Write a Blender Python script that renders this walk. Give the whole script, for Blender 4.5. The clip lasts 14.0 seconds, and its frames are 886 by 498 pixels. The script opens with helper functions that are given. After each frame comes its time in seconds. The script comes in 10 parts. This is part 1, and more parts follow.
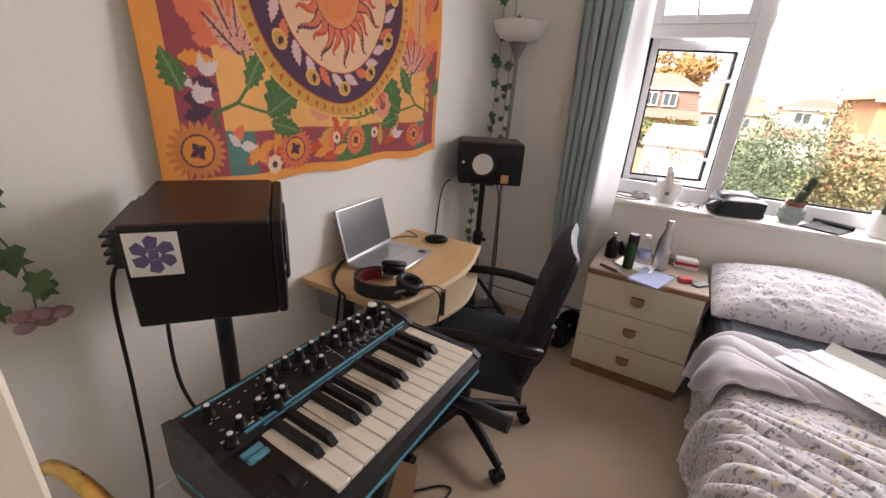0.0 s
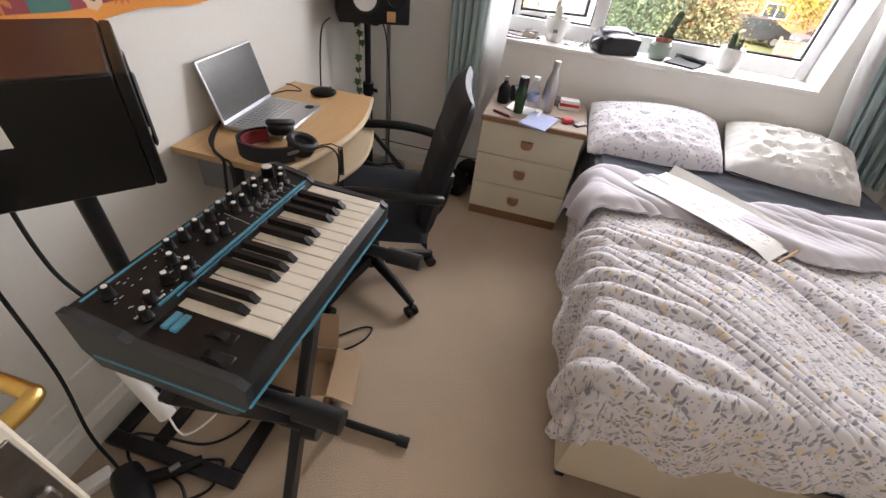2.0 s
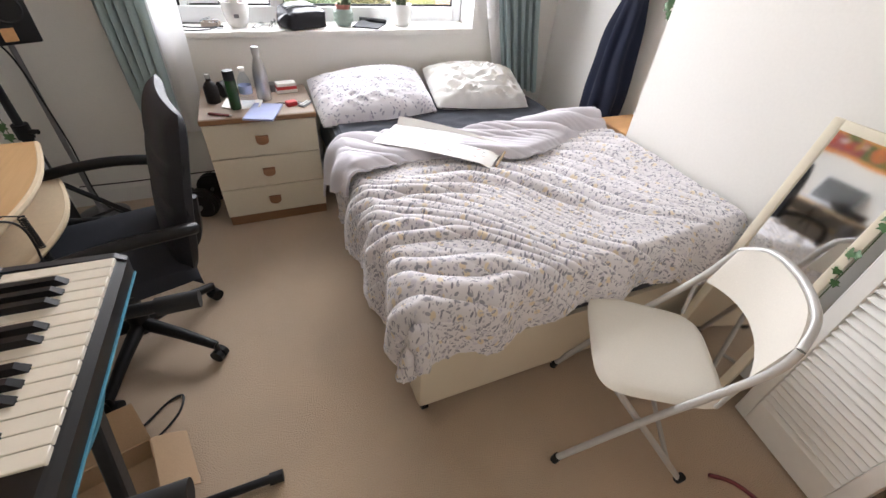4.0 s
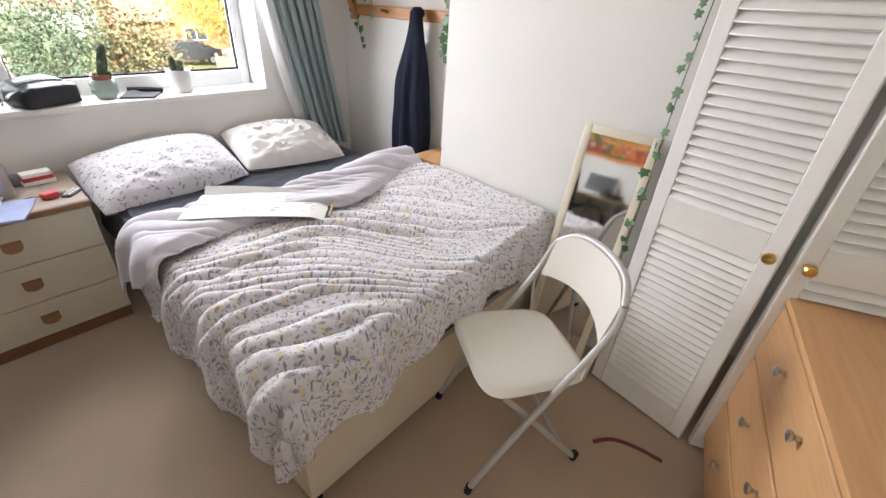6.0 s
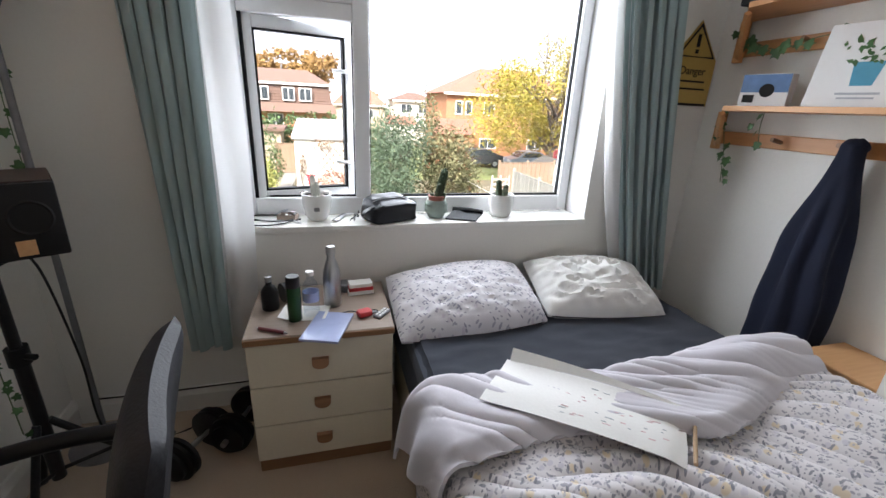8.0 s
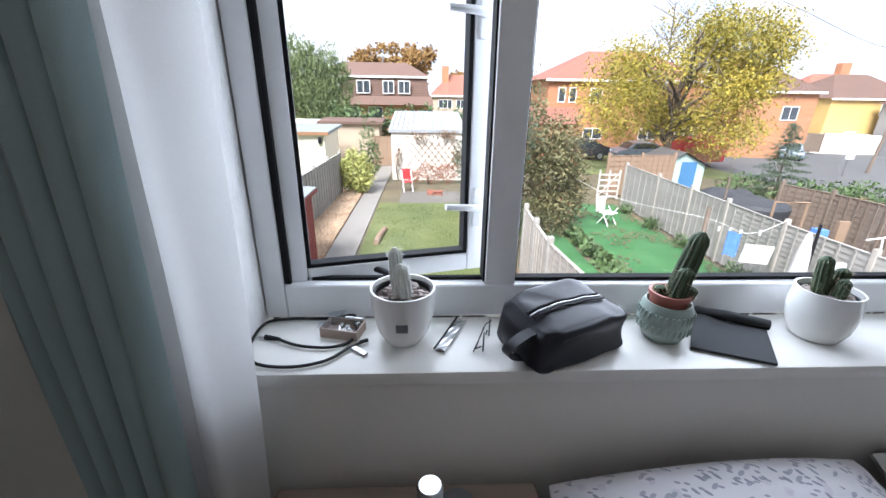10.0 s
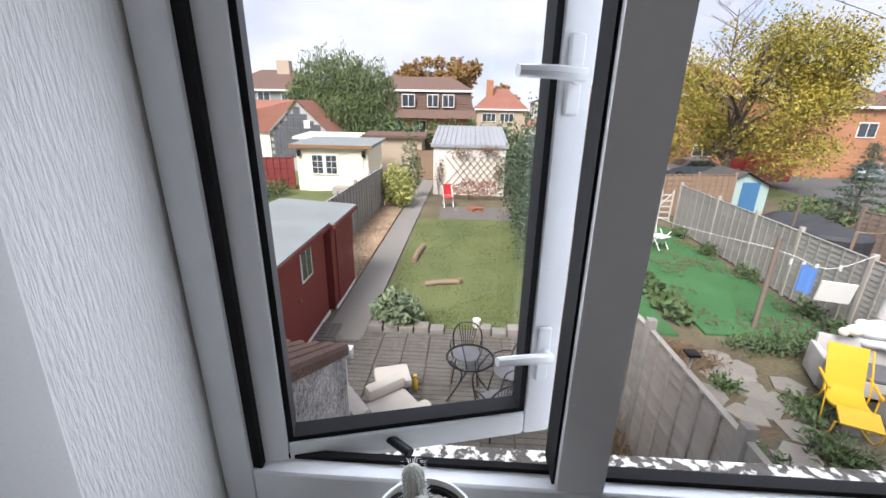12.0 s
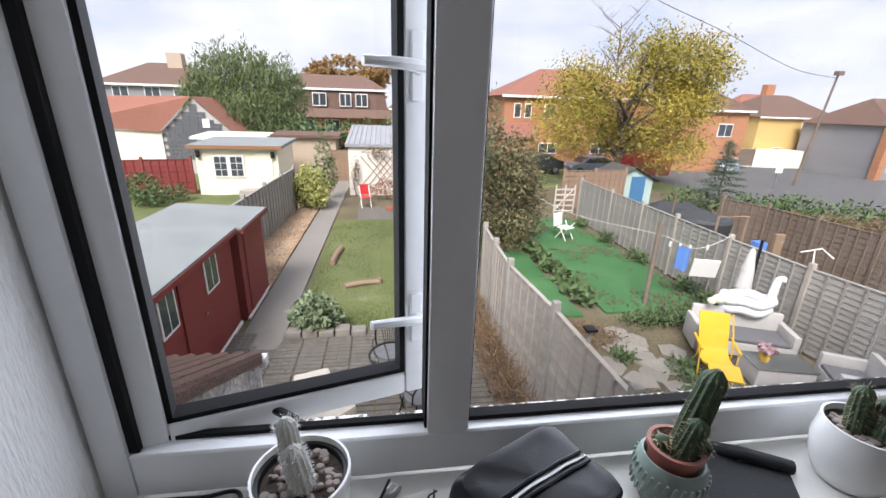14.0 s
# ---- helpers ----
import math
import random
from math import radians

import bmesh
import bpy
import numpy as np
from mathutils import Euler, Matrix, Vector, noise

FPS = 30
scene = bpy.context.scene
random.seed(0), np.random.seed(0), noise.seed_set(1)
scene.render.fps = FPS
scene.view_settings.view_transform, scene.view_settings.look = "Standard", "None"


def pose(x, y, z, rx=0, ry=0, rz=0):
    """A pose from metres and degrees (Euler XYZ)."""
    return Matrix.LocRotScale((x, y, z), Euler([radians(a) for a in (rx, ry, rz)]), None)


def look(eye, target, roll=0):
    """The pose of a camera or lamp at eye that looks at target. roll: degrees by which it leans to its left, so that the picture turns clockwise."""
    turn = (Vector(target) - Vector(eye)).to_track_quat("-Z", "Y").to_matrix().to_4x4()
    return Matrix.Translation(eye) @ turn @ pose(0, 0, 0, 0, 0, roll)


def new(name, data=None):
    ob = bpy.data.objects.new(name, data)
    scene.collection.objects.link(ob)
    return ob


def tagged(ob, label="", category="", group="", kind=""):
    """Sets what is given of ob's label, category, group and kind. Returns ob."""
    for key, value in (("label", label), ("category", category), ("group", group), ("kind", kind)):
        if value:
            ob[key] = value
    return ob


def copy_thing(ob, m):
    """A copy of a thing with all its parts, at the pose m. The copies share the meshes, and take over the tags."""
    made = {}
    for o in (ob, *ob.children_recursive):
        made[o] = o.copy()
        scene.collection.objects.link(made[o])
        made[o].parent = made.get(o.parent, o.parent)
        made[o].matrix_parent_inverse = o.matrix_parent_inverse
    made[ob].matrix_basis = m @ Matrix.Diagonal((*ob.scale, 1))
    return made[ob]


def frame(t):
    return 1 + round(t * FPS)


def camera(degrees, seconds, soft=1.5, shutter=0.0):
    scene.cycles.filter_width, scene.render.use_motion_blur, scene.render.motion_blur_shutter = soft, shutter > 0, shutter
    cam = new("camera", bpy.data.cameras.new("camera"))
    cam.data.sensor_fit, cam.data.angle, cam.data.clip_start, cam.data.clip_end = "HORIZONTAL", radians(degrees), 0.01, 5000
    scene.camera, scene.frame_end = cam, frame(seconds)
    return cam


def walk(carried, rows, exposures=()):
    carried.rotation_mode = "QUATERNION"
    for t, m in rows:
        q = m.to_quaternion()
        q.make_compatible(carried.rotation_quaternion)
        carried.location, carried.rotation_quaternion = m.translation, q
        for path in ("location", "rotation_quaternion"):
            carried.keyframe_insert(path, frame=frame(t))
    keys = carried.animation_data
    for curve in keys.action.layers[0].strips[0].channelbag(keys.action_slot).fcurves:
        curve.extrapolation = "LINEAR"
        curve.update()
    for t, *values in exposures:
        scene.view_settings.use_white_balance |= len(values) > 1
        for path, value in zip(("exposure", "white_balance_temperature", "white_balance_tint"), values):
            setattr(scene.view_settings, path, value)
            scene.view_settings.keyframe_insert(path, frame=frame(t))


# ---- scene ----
cam = camera(94.6, 14.0)
PATH = [
    (0, (1.095, -2.514, 1.402), (0.201, -0.878, 0.677), 3.9),
    (0.5, (1.091, -2.502, 1.401), (0.28, -0.932, 0.464), 4.9),
    (1, (1.093, -2.507, 1.402), (0.416, -0.983, 0.297), 5.8),
    (1.5, (1.089, -2.521, 1.393), (0.596, -1.008, 0.182), 6.7),
    (2, (1.094, -2.535, 1.393), (0.814, -1.015, 0.123), 7.5),
    (2.5, (1.098, -2.55, 1.396), (1.048, -1.02, 0.109), 7.8),
    (3, (1.104, -2.558, 1.4), (1.297, -1.036, 0.118), 7.3),
    (3.5, (1.114, -2.57, 1.415), (1.554, -1.09, 0.143), 6.2),
    (4, (1.118, -2.583, 1.417), (1.793, -1.183, 0.158), 4.9),
    (4.2, (1.118, -2.585, 1.411), (1.881, -1.224, 0.16), 4.4),
    (4.725, (1.116, -2.603, 1.402), (2.128, -1.364, 0.178), 3.9),
    (5.25, (1.112, -2.614, 1.394), (2.344, -1.503, 0.225), 3.9),
    (5.775, (1.118, -2.592, 1.388), (2.474, -1.53, 0.308), 4.2),
    (6.3, (1.16, -2.503, 1.384), (2.464, -1.318, 0.437), 4.4),
    (6.5, (1.215, -2.467, 1.396), (2.473, -1.189, 0.51), 4.3),
    (7, (1.294, -2.342, 1.417), (2.351, -0.819, 0.667), 4.1),
    (7.5, (1.279, -2.132, 1.399), (2.043, -0.416, 0.713), 3.4),
    (8, (1.149, -1.829, 1.408), (1.664, -0.012, 0.751), 2.8),
    (8.2, (1.133, -1.731, 1.418), (1.559, 0.107, 0.753), 2.4),
    (8.725, (1.075, -1.405, 1.42), (1.305, 0.49, 0.742), 1.8),
    (9.25, (1.075, -1.06, 1.398), (1.222, 0.83, 0.702), 1.3),
    (9.775, (1.108, -0.757, 1.378), (1.217, 1.118, 0.664), 1.0),
    (10.3, (1.151, -0.557, 1.388), (1.198, 1.311, 0.676), 0.9),
    (10.5, (1.164, -0.493, 1.399), (1.174, 1.379, 0.695), 1.1),
    (11, (1.193, -0.381, 1.428), (1.124, 1.498, 0.748), 0.8),
    (11.5, (1.163, -0.31, 1.468), (1.059, 1.572, 0.798), 0.9),
    (12, (1.12, -0.267, 1.499), (1.019, 1.617, 0.835), 1.0),
    (12.5, (1.108, -0.256, 1.516), (1.031, 1.63, 0.854), 0.9),
    (13, (1.112, -0.272, 1.521), (1.094, 1.614, 0.855), 1.0),
    (13.5, (1.144, -0.314, 1.511), (1.212, 1.572, 0.848), 1.2),
    (14, (1.204, -0.35, 1.482), (1.479, 1.519, 0.827), 1.7),
]
EXPOSURES = [(0, 2.65, 6900, 22), (2, 2.95, 6650, 17), (4, 3.1, 6500, 15), (6.3, 2.9, 6400, 14), (7, 2.6, 6250, 13), (8.2, 2.15, 6150, 12), (10.3, 1.5, 5700, 12), (11.2, 1.15, 5900, 14), (12, 0.92, 6000, 15), (14, 0.92, 6050, 15)]
walk(cam, [(t, look(eye, target, roll)) for t, eye, target, roll in PATH], EXPOSURES)

# ---- world, sun, large lights ----
SUN_AZ, SUN_EL = radians(205), radians(48)
world = bpy.data.worlds.new("world")
scene.world = world
world.use_nodes = True
wt = world.node_tree
sky = wt.nodes.new("ShaderNodeTexSky")
sky.sky_type, sky.sun_disc = "NISHITA", False
sky.sun_elevation, sky.sun_rotation = SUN_EL, SUN_AZ
wc = wt.nodes.new("ShaderNodeTexCoord")
wm = wt.nodes.new("ShaderNodeMapping")
wm.inputs["Scale"].default_value = (1.6, 1.6, 5.0)
wn = wt.nodes.new("ShaderNodeTexNoise")
wn.inputs["Scale"].default_value, wn.inputs["Detail"].default_value = 1.7, 7
wr = wt.nodes.new("ShaderNodeValToRGB")
wr.color_ramp.elements[0].position, wr.color_ramp.elements[0].color = 0.36, (4.2, 4.4, 4.9, 1)
wr.color_ramp.elements[1].position, wr.color_ramp.elements[1].color = 0.62, (6.0, 6.0, 6.05, 1)
wf = wt.nodes.new("ShaderNodeValToRGB")
wf.color_ramp.elements[0].position, wf.color_ramp.elements[0].color = 0.30, (0.55, 0.55, 0.55, 1)
wf.color_ramp.elements[1].position, wf.color_ramp.elements[1].color = 0.42, (1, 1, 1, 1)
wx = wt.nodes.new("ShaderNodeMixRGB")
for a, b in ((wc.outputs["Generated"], wm.inputs[0]), (wm.outputs[0], wn.inputs["Vector"]), (wn.outputs["Fac"], wr.inputs[0]),
             (wn.outputs["Fac"], wf.inputs[0]), (wf.outputs[0], wx.inputs[0]), (sky.outputs[0], wx.inputs[1]), (wr.outputs[0], wx.inputs[2]),
             (wx.outputs[0], wt.nodes["Background"].inputs[0])):
    wt.links.new(a, b)
wt.nodes["Background"].inputs[1].default_value = 0.10
sun = new("sun", bpy.data.lights.new("sun", "SUN"))
sun.data.energy, sun.data.angle, sun.data.color = 3.6, radians(28), (1, 0.94, 0.84)
sun.matrix_basis = look((math.sin(SUN_AZ) * math.cos(SUN_EL) * 50, math.cos(SUN_AZ) * math.cos(SUN_EL) * 50, math.sin(SUN_EL) * 50), (0, 0, 0))
# area lamp added outside the window, on top of the sky's own light
wl = new("window_daylight", bpy.data.lights.new("window_daylight", "AREA"))
wl.data.shape, wl.data.size, wl.data.size_y, wl.data.energy, wl.data.color = "RECTANGLE", 1.6, 1.25, 11.0, (0.93, 0.97, 1.0)
wl.matrix_basis = look((1.60, 0.50, 1.55), (1.60, -1.0, 1.40))
# guessed light from the unseen landing, added as a lamp in the doorway
hall = new("landing_daylight", bpy.data.lights.new("landing_daylight", "AREA"))
hall.data.shape, hall.data.size, hall.data.size_y, hall.data.energy, hall.data.color = "RECTANGLE", 0.7, 1.9, 1.1, (1.0, 0.95, 0.88)
hall.matrix_basis = look((-0.12, -2.92, 1.05), (2.5, -2.2, 0.9))


# ---- geometry kit ----
class Geo:
    """A growing mesh: vertices, faces and, for sheets, uv in metres."""

    def __init__(self):
        self.v, self.f, self.uv, self.col = [], [], None, None

    def add(self, vs, fs):
        n = len(self.v)
        self.v += [tuple(p) for p in vs]
        self.f += [tuple(i + n for i in q) for q in fs]
        return self

    def box(self, x0, y0, z0, x1, y1, z1, b=0.0):
        if x0 > x1: x0, x1 = x1, x0
        if y0 > y1: y0, y1 = y1, y0
        if z0 > z1: z0, z1 = z1, z0
        if b <= 0:
            vs = [(x, y, z) for z in (z0, z1) for y in (y0, y1) for x in (x0, x1)]
            return self.add(vs, [(0, 2, 3, 1), (4, 5, 7, 6), (0, 1, 5, 4), (2, 6, 7, 3), (0, 4, 6, 2), (1, 3, 7, 5)])
        bm = bmesh.new()
        bmesh.ops.create_cube(bm, size=1)
        for p in bm.verts:
            p.co = ((x0 + x1) / 2 + p.co.x * (x1 - x0), (y0 + y1) / 2 + p.co.y * (y1 - y0), (z0 + z1) / 2 + p.co.z * (z1 - z0))
        b = min(b, 0.45 * min(x1 - x0, y1 - y0, z1 - z0))
        bmesh.ops.bevel(bm, geom=bm.edges[:], offset=b, segments=2 if b > 0.004 else 1, affect="EDGES", profile=0.6)
        bm.verts.index_update()
        self.add([p.co[:] for p in bm.verts], [[p.index for p in q.verts] for q in bm.faces])
        bm.free()
        return self

    def tube(self, pts, r, n=8, r2=None, closed=False):
        pts = [Vector(p) for p in pts]
        m = len(pts)
        vs, fs = [], []
        up = None
        for i, p in enumerate(pts):
            if closed:
                d = pts[(i + 1) % m] - pts[i - 1]
            else:
                d = pts[min(i + 1, m - 1)] - pts[max(i - 1, 0)]
            d = d.normalized() if d.length > 1e-9 else Vector((0, 0, 1))
            if up is None:
                up = Vector((0, 0, 1)) if abs(d.z) < 0.9 else Vector((1, 0, 0))
            a = (up - d * up.dot(d)).normalized()
            up = a
            b = d.cross(a)
            rr = r if r2 is None else r + (r2 - r) * i / max(1, m - 1)
            vs += [p + a * rr * math.cos(k * 2 * math.pi / n) + b * rr * math.sin(k * 2 * math.pi / n) for k in range(n)]
        for i in range(m if closed else m - 1):
            j = (i + 1) % m
            for k in range(n):
                fs.append((i * n + k, i * n + (k + 1) % n, j * n + (k + 1) % n, j * n + k))
        if not closed:
            fs += [tuple(range(n - 1, -1, -1)), tuple(range((m - 1) * n, m * n))]
        return self.add(vs, fs)

    def rod(self, p, q, r, r2=None, n=12):
        return self.tube([p, q], r, n, r2)

    def lathe(self, prof, n=24, c=(0, 0, 0)):
        vs, fs = [], []
        for r, z in prof:
            vs += [(c[0] + r * math.cos(k * 2 * math.pi / n), c[1] + r * math.sin(k * 2 * math.pi / n), c[2] + z) for k in range(n)]
        for i in range(len(prof) - 1):
            for k in range(n):
                fs.append((i * n + k, i * n + (k + 1) % n, (i + 1) * n + (k + 1) % n, (i + 1) * n + k))
        fs += [tuple(range(n - 1, -1, -1)), tuple(range((len(prof) - 1) * n, len(prof) * n))]
        return self.add(vs, fs)

    def ball(self, c, r, n=12, rough=0.0, seed=0):
        r = (r, r, r) if isinstance(r, (int, float)) else r
        rows = []
        for i in range(1, n):
            t = math.pi * i / n
            rows += [(math.sin(t) * math.cos(k * math.pi / n), math.sin(t) * math.sin(k * math.pi / n), math.cos(t)) for k in range(2 * n)]
        vs = [(0, 0, 1)] + rows + [(0, 0, -1)]
        out = []
        for p in vs:
            s = 1 + rough * noise.noise(Vector(p) * 2.3 + Vector((seed, seed * 2, 0))) if rough else 1
            out.append((c[0] + p[0] * r[0] * s, c[1] + p[1] * r[1] * s, c[2] + p[2] * r[2] * s))
        m, last = 2 * n, len(vs) - 1
        fs = [(0, 1 + k, 1 + (k + 1) % m) for k in range(m)]
        for i in range(n - 2):
            for k in range(m):
                a, b = 1 + i * m, 1 + (i + 1) * m
                fs.append((a + k, b + k, b + (k + 1) % m, a + (k + 1) % m))
        a = 1 + (n - 2) * m
        fs += [(last, a + (k + 1) % m, a + k) for k in range(m)]
        return self.add(out, fs)

    def prism(self, poly, z0, z1):
        n = len(poly)
        vs = [(x, y, z0) for x, y in poly] + [(x, y, z1) for x, y in poly]
        return self.add(vs, [tuple(range(n - 1, -1, -1)), tuple(range(n, 2 * n))] + [(i, (i + 1) % n, n + (i + 1) % n, n + i) for i in range(n)])

    def sheet(self, fn, nu, nv, thick=0.0, su=1.0, sv=1.0):
        """A cloth or plate: fn(u, v) for u, v from 0 to 1; su, sv: its size in metres, for uv."""
        P = [[Vector(fn(i / nu, j / nv)) for i in range(nu + 1)] for j in range(nv + 1)]
        vs = [p for row in P for p in row]
        w = nu + 1
        fs = [(j * w + i, j * w + i + 1, (j + 1) * w + i + 1, (j + 1) * w + i) for j in range(nv) for i in range(nu)]
        uv = [(i / nu * su, j / nv * sv) for j in range(nv + 1) for i in range(nu + 1)]
        if thick:
            nrm = []
            for j in range(nv + 1):
                for i in range(nu + 1):
                    a = P[j][min(i + 1, nu)] - P[j][max(i - 1, 0)]
                    b = P[min(j + 1, nv)][i] - P[max(j - 1, 0)][i]
                    c = a.cross(b)
                    nrm.append(c.normalized() if c.length > 1e-12 else Vector((0, 0, 1)))
            k = len(vs)
            vs = vs + [p - n * thick for p, n in zip(vs, nrm)]
            uv = uv + uv
            fs = fs + [tuple(i + k for i in reversed(q)) for q in fs]
            ring = list(range(w)) + [j * w + nu for j in range(1, nv + 1)] + [nv * w + i for i in range(nu - 1, -1, -1)] + [j * w for j in range(nv - 1, 0, -1)]
            fs += [(ring[(i + 1) % len(ring)], ring[i], ring[i] + k, ring[(i + 1) % len(ring)] + k) for i in range(len(ring))]
        self.uv = (self.uv or [(0, 0)] * len(self.v)) + uv
        return self.add(vs, fs)

    def to(self, m):
        self.v = [tuple(m @ Vector(p)) for p in self.v]
        return self

    def mesh(self, name, mat, smooth=True):
        me = bpy.data.meshes.new(name)
        me.from_pydata(self.v, [], self.f)
        if self.uv:
            lay = me.uv_layers.new(name="uv")
            idx = np.empty(len(me.loops), dtype=np.int32)
            me.loops.foreach_get("vertex_index", idx)
            lay.data.foreach_set("uv", np.array(self.uv, dtype=np.float32)[idx].ravel())
        if self.col is not None:
            ca = me.color_attributes.new("print", "FLOAT_COLOR", "POINT")
            ca.data.foreach_set("color", np.asarray(self.col, dtype=np.float32).ravel())
        me.materials.append(mat)
        if smooth:
            me.shade_smooth()
            me.set_sharp_from_angle(angle=radians(38))
        me.update()
        return me


def G():
    return Geo()


def thing(name, label, category, m=None, group="", kind=""):
    ob = tagged(new(name), label, category, group, kind)
    ob.empty_display_size = 0.05
    if m is not None:
        ob.matrix_basis = m
    return ob


def part(name, geo, mat, parent, label="", smooth=True):
    ob = new(name, geo.mesh(name, mat, smooth))
    ob.parent = parent
    return tagged(ob, label)


def piece(name, me, parent, m):
    ob = new(name, me)
    ob.parent, ob.matrix_basis = parent, m
    return ob


def single(name, geo, mat, label, category, m=None, group="", kind="", smooth=True):
    ob = tagged(new(name, geo.mesh(name, mat, smooth)), label, category, group, kind)
    if m is not None:
        ob.matrix_basis = m
    return ob


def setting(name, geo, mat, label, smooth=False):
    return tagged(new(name, geo.mesh(name, mat, smooth)), label, "", "", "structure")


def lerp(a, b, t):
    return a + (b - a) * t


def smoothstep(a, b, x):
    t = min(1.0, max(0.0, (x - a) / (b - a)))
    return t * t * (3 - 2 * t)


def bend(pts, k=8):
    """A smooth line through the points."""
    pts = [Vector(p) for p in pts]
    out = []
    for i in range(len(pts) - 1):
        p0, p1, p2, p3 = pts[max(0, i - 1)], pts[i], pts[i + 1], pts[min(len(pts) - 1, i + 2)]
        for j in range(k):
            t = j / k
            out.append(0.5 * ((2 * p1) + (p2 - p0) * t + (2 * p0 - 5 * p1 + 4 * p2 - p3) * t * t + (3 * p1 - p0 - 3 * p2 + p3) * t ** 3))
    return out + [pts[-1]]


# ---- materials ----
def paint(name, col, rough=0.6, metal=0.0, var=0.12, fine=60.0, coarse=3.0, bump=0.08, depth=0.002, stretch=(1, 1, 1), rand=0.0, coat=0.0, uv=False, dirt=None, sheen=0.0):
    """A surface with variation at two scales and fine relief."""
    m = bpy.data.materials.new(name)
    m.use_nodes = True
    nt = m.node_tree
    N, L = nt.nodes, nt.links
    bs = N["Principled BSDF"]
    bs.inputs["Roughness"].default_value, bs.inputs["Metallic"].default_value = rough, metal
    bs.inputs["Coat Weight"].default_value = coat
    bs.inputs["Sheen Weight"].default_value = sheen
    if max(col) < 0.03:
        bs.inputs["Specular IOR Level"].default_value = 0.3
    tc = N.new("ShaderNodeTexCoord")
    mp = N.new("ShaderNodeMapping")
    mp.inputs["Scale"].default_value = stretch
    L.new(tc.outputs["UV" if uv else "Object"], mp.inputs[0])
    n1, n2 = N.new("ShaderNodeTexNoise"), N.new("ShaderNodeTexNoise")
    n1.inputs["Scale"].default_value, n1.inputs["Detail"].default_value = fine, 4
    n2.inputs["Scale"].default_value, n2.inputs["Detail"].default_value = coarse, 3
    L.new(mp.outputs[0], n1.inputs["Vector"]), L.new(mp.outputs[0], n2.inputs["Vector"])
    ad = N.new("ShaderNodeMath")
    ad.operation = "ADD"
    L.new(n1.outputs["Fac"], ad.inputs[0]), L.new(n2.outputs["Fac"], ad.inputs[1])
    last = ad.outputs[0]
    if rand:
        oi = N.new("ShaderNodeObjectInfo")
        gi = N.new("ShaderNodeNewGeometry")
        s = N.new("ShaderNodeMath")
        s.operation = "ADD"
        L.new(oi.outputs["Random"], s.inputs[0]), L.new(gi.outputs["Random Per Island"], s.inputs[1])
        w = N.new("ShaderNodeMath")
        w.operation = "FRACT"
        L.new(s.outputs[0], w.inputs[0])
        k = N.new("ShaderNodeMath")
        k.operation, k.inputs[1].default_value = "MULTIPLY_ADD", rand
        L.new(w.outputs[0], k.inputs[0]), L.new(last, k.inputs[2])
        last = k.outputs[0]
    mr = N.new("ShaderNodeMapRange")
    mr.inputs["From Min"].default_value, mr.inputs["From Max"].default_value = 0.55, 1.45 + rand
    L.new(last, mr.inputs["Value"])
    mx = N.new("ShaderNodeMixRGB")
    mx.inputs[1].default_value = (*[max(0, c * (1 - var)) for c in col], 1)
    mx.inputs[2].default_value = (*[min(1, c * (1 + var)) for c in (dirt or col)], 1)
    L.new(mr.outputs[0], mx.inputs[0]), L.new(mx.outputs[0], bs.inputs["Base Color"])
    if bump:
        bp = N.new("ShaderNodeBump")
        bp.inputs["Strength"].default_value, bp.inputs["Distance"].default_value = min(1, bump * 4), depth
        L.new(n1.outputs["Fac"], bp.inputs["Height"]), L.new(bp.outputs[0], bs.inputs["Normal"])
    rr = N.new("ShaderNodeMapRange")
    rr.inputs["To Min"].default_value, rr.inputs["To Max"].default_value = max(0.02, rough - 0.07), min(1, rough + 0.07)
    L.new(n2.outputs["Fac"], rr.inputs["Value"]), L.new(rr.outputs[0], bs.inputs["Roughness"])
    return m


def wood(name, col, dark, along=0, rough=0.5, scale=14.0):
    """Timber with grain along the axis 0, 1 or 2."""
    st = [6.0, 6.0, 6.0]
    st[along] = 0.5
    m = paint(name, col, rough, 0, 0.1, scale, 1.5, 0.05, 0.0008, tuple(st), 0.25, dirt=col)
    mx = m.node_tree.nodes["Mix"] if "Mix" in m.node_tree.nodes else [n for n in m.node_tree.nodes if n.type == "MIX_RGB"][0]
    mx.inputs[1].default_value = (*dark, 1)
    return m


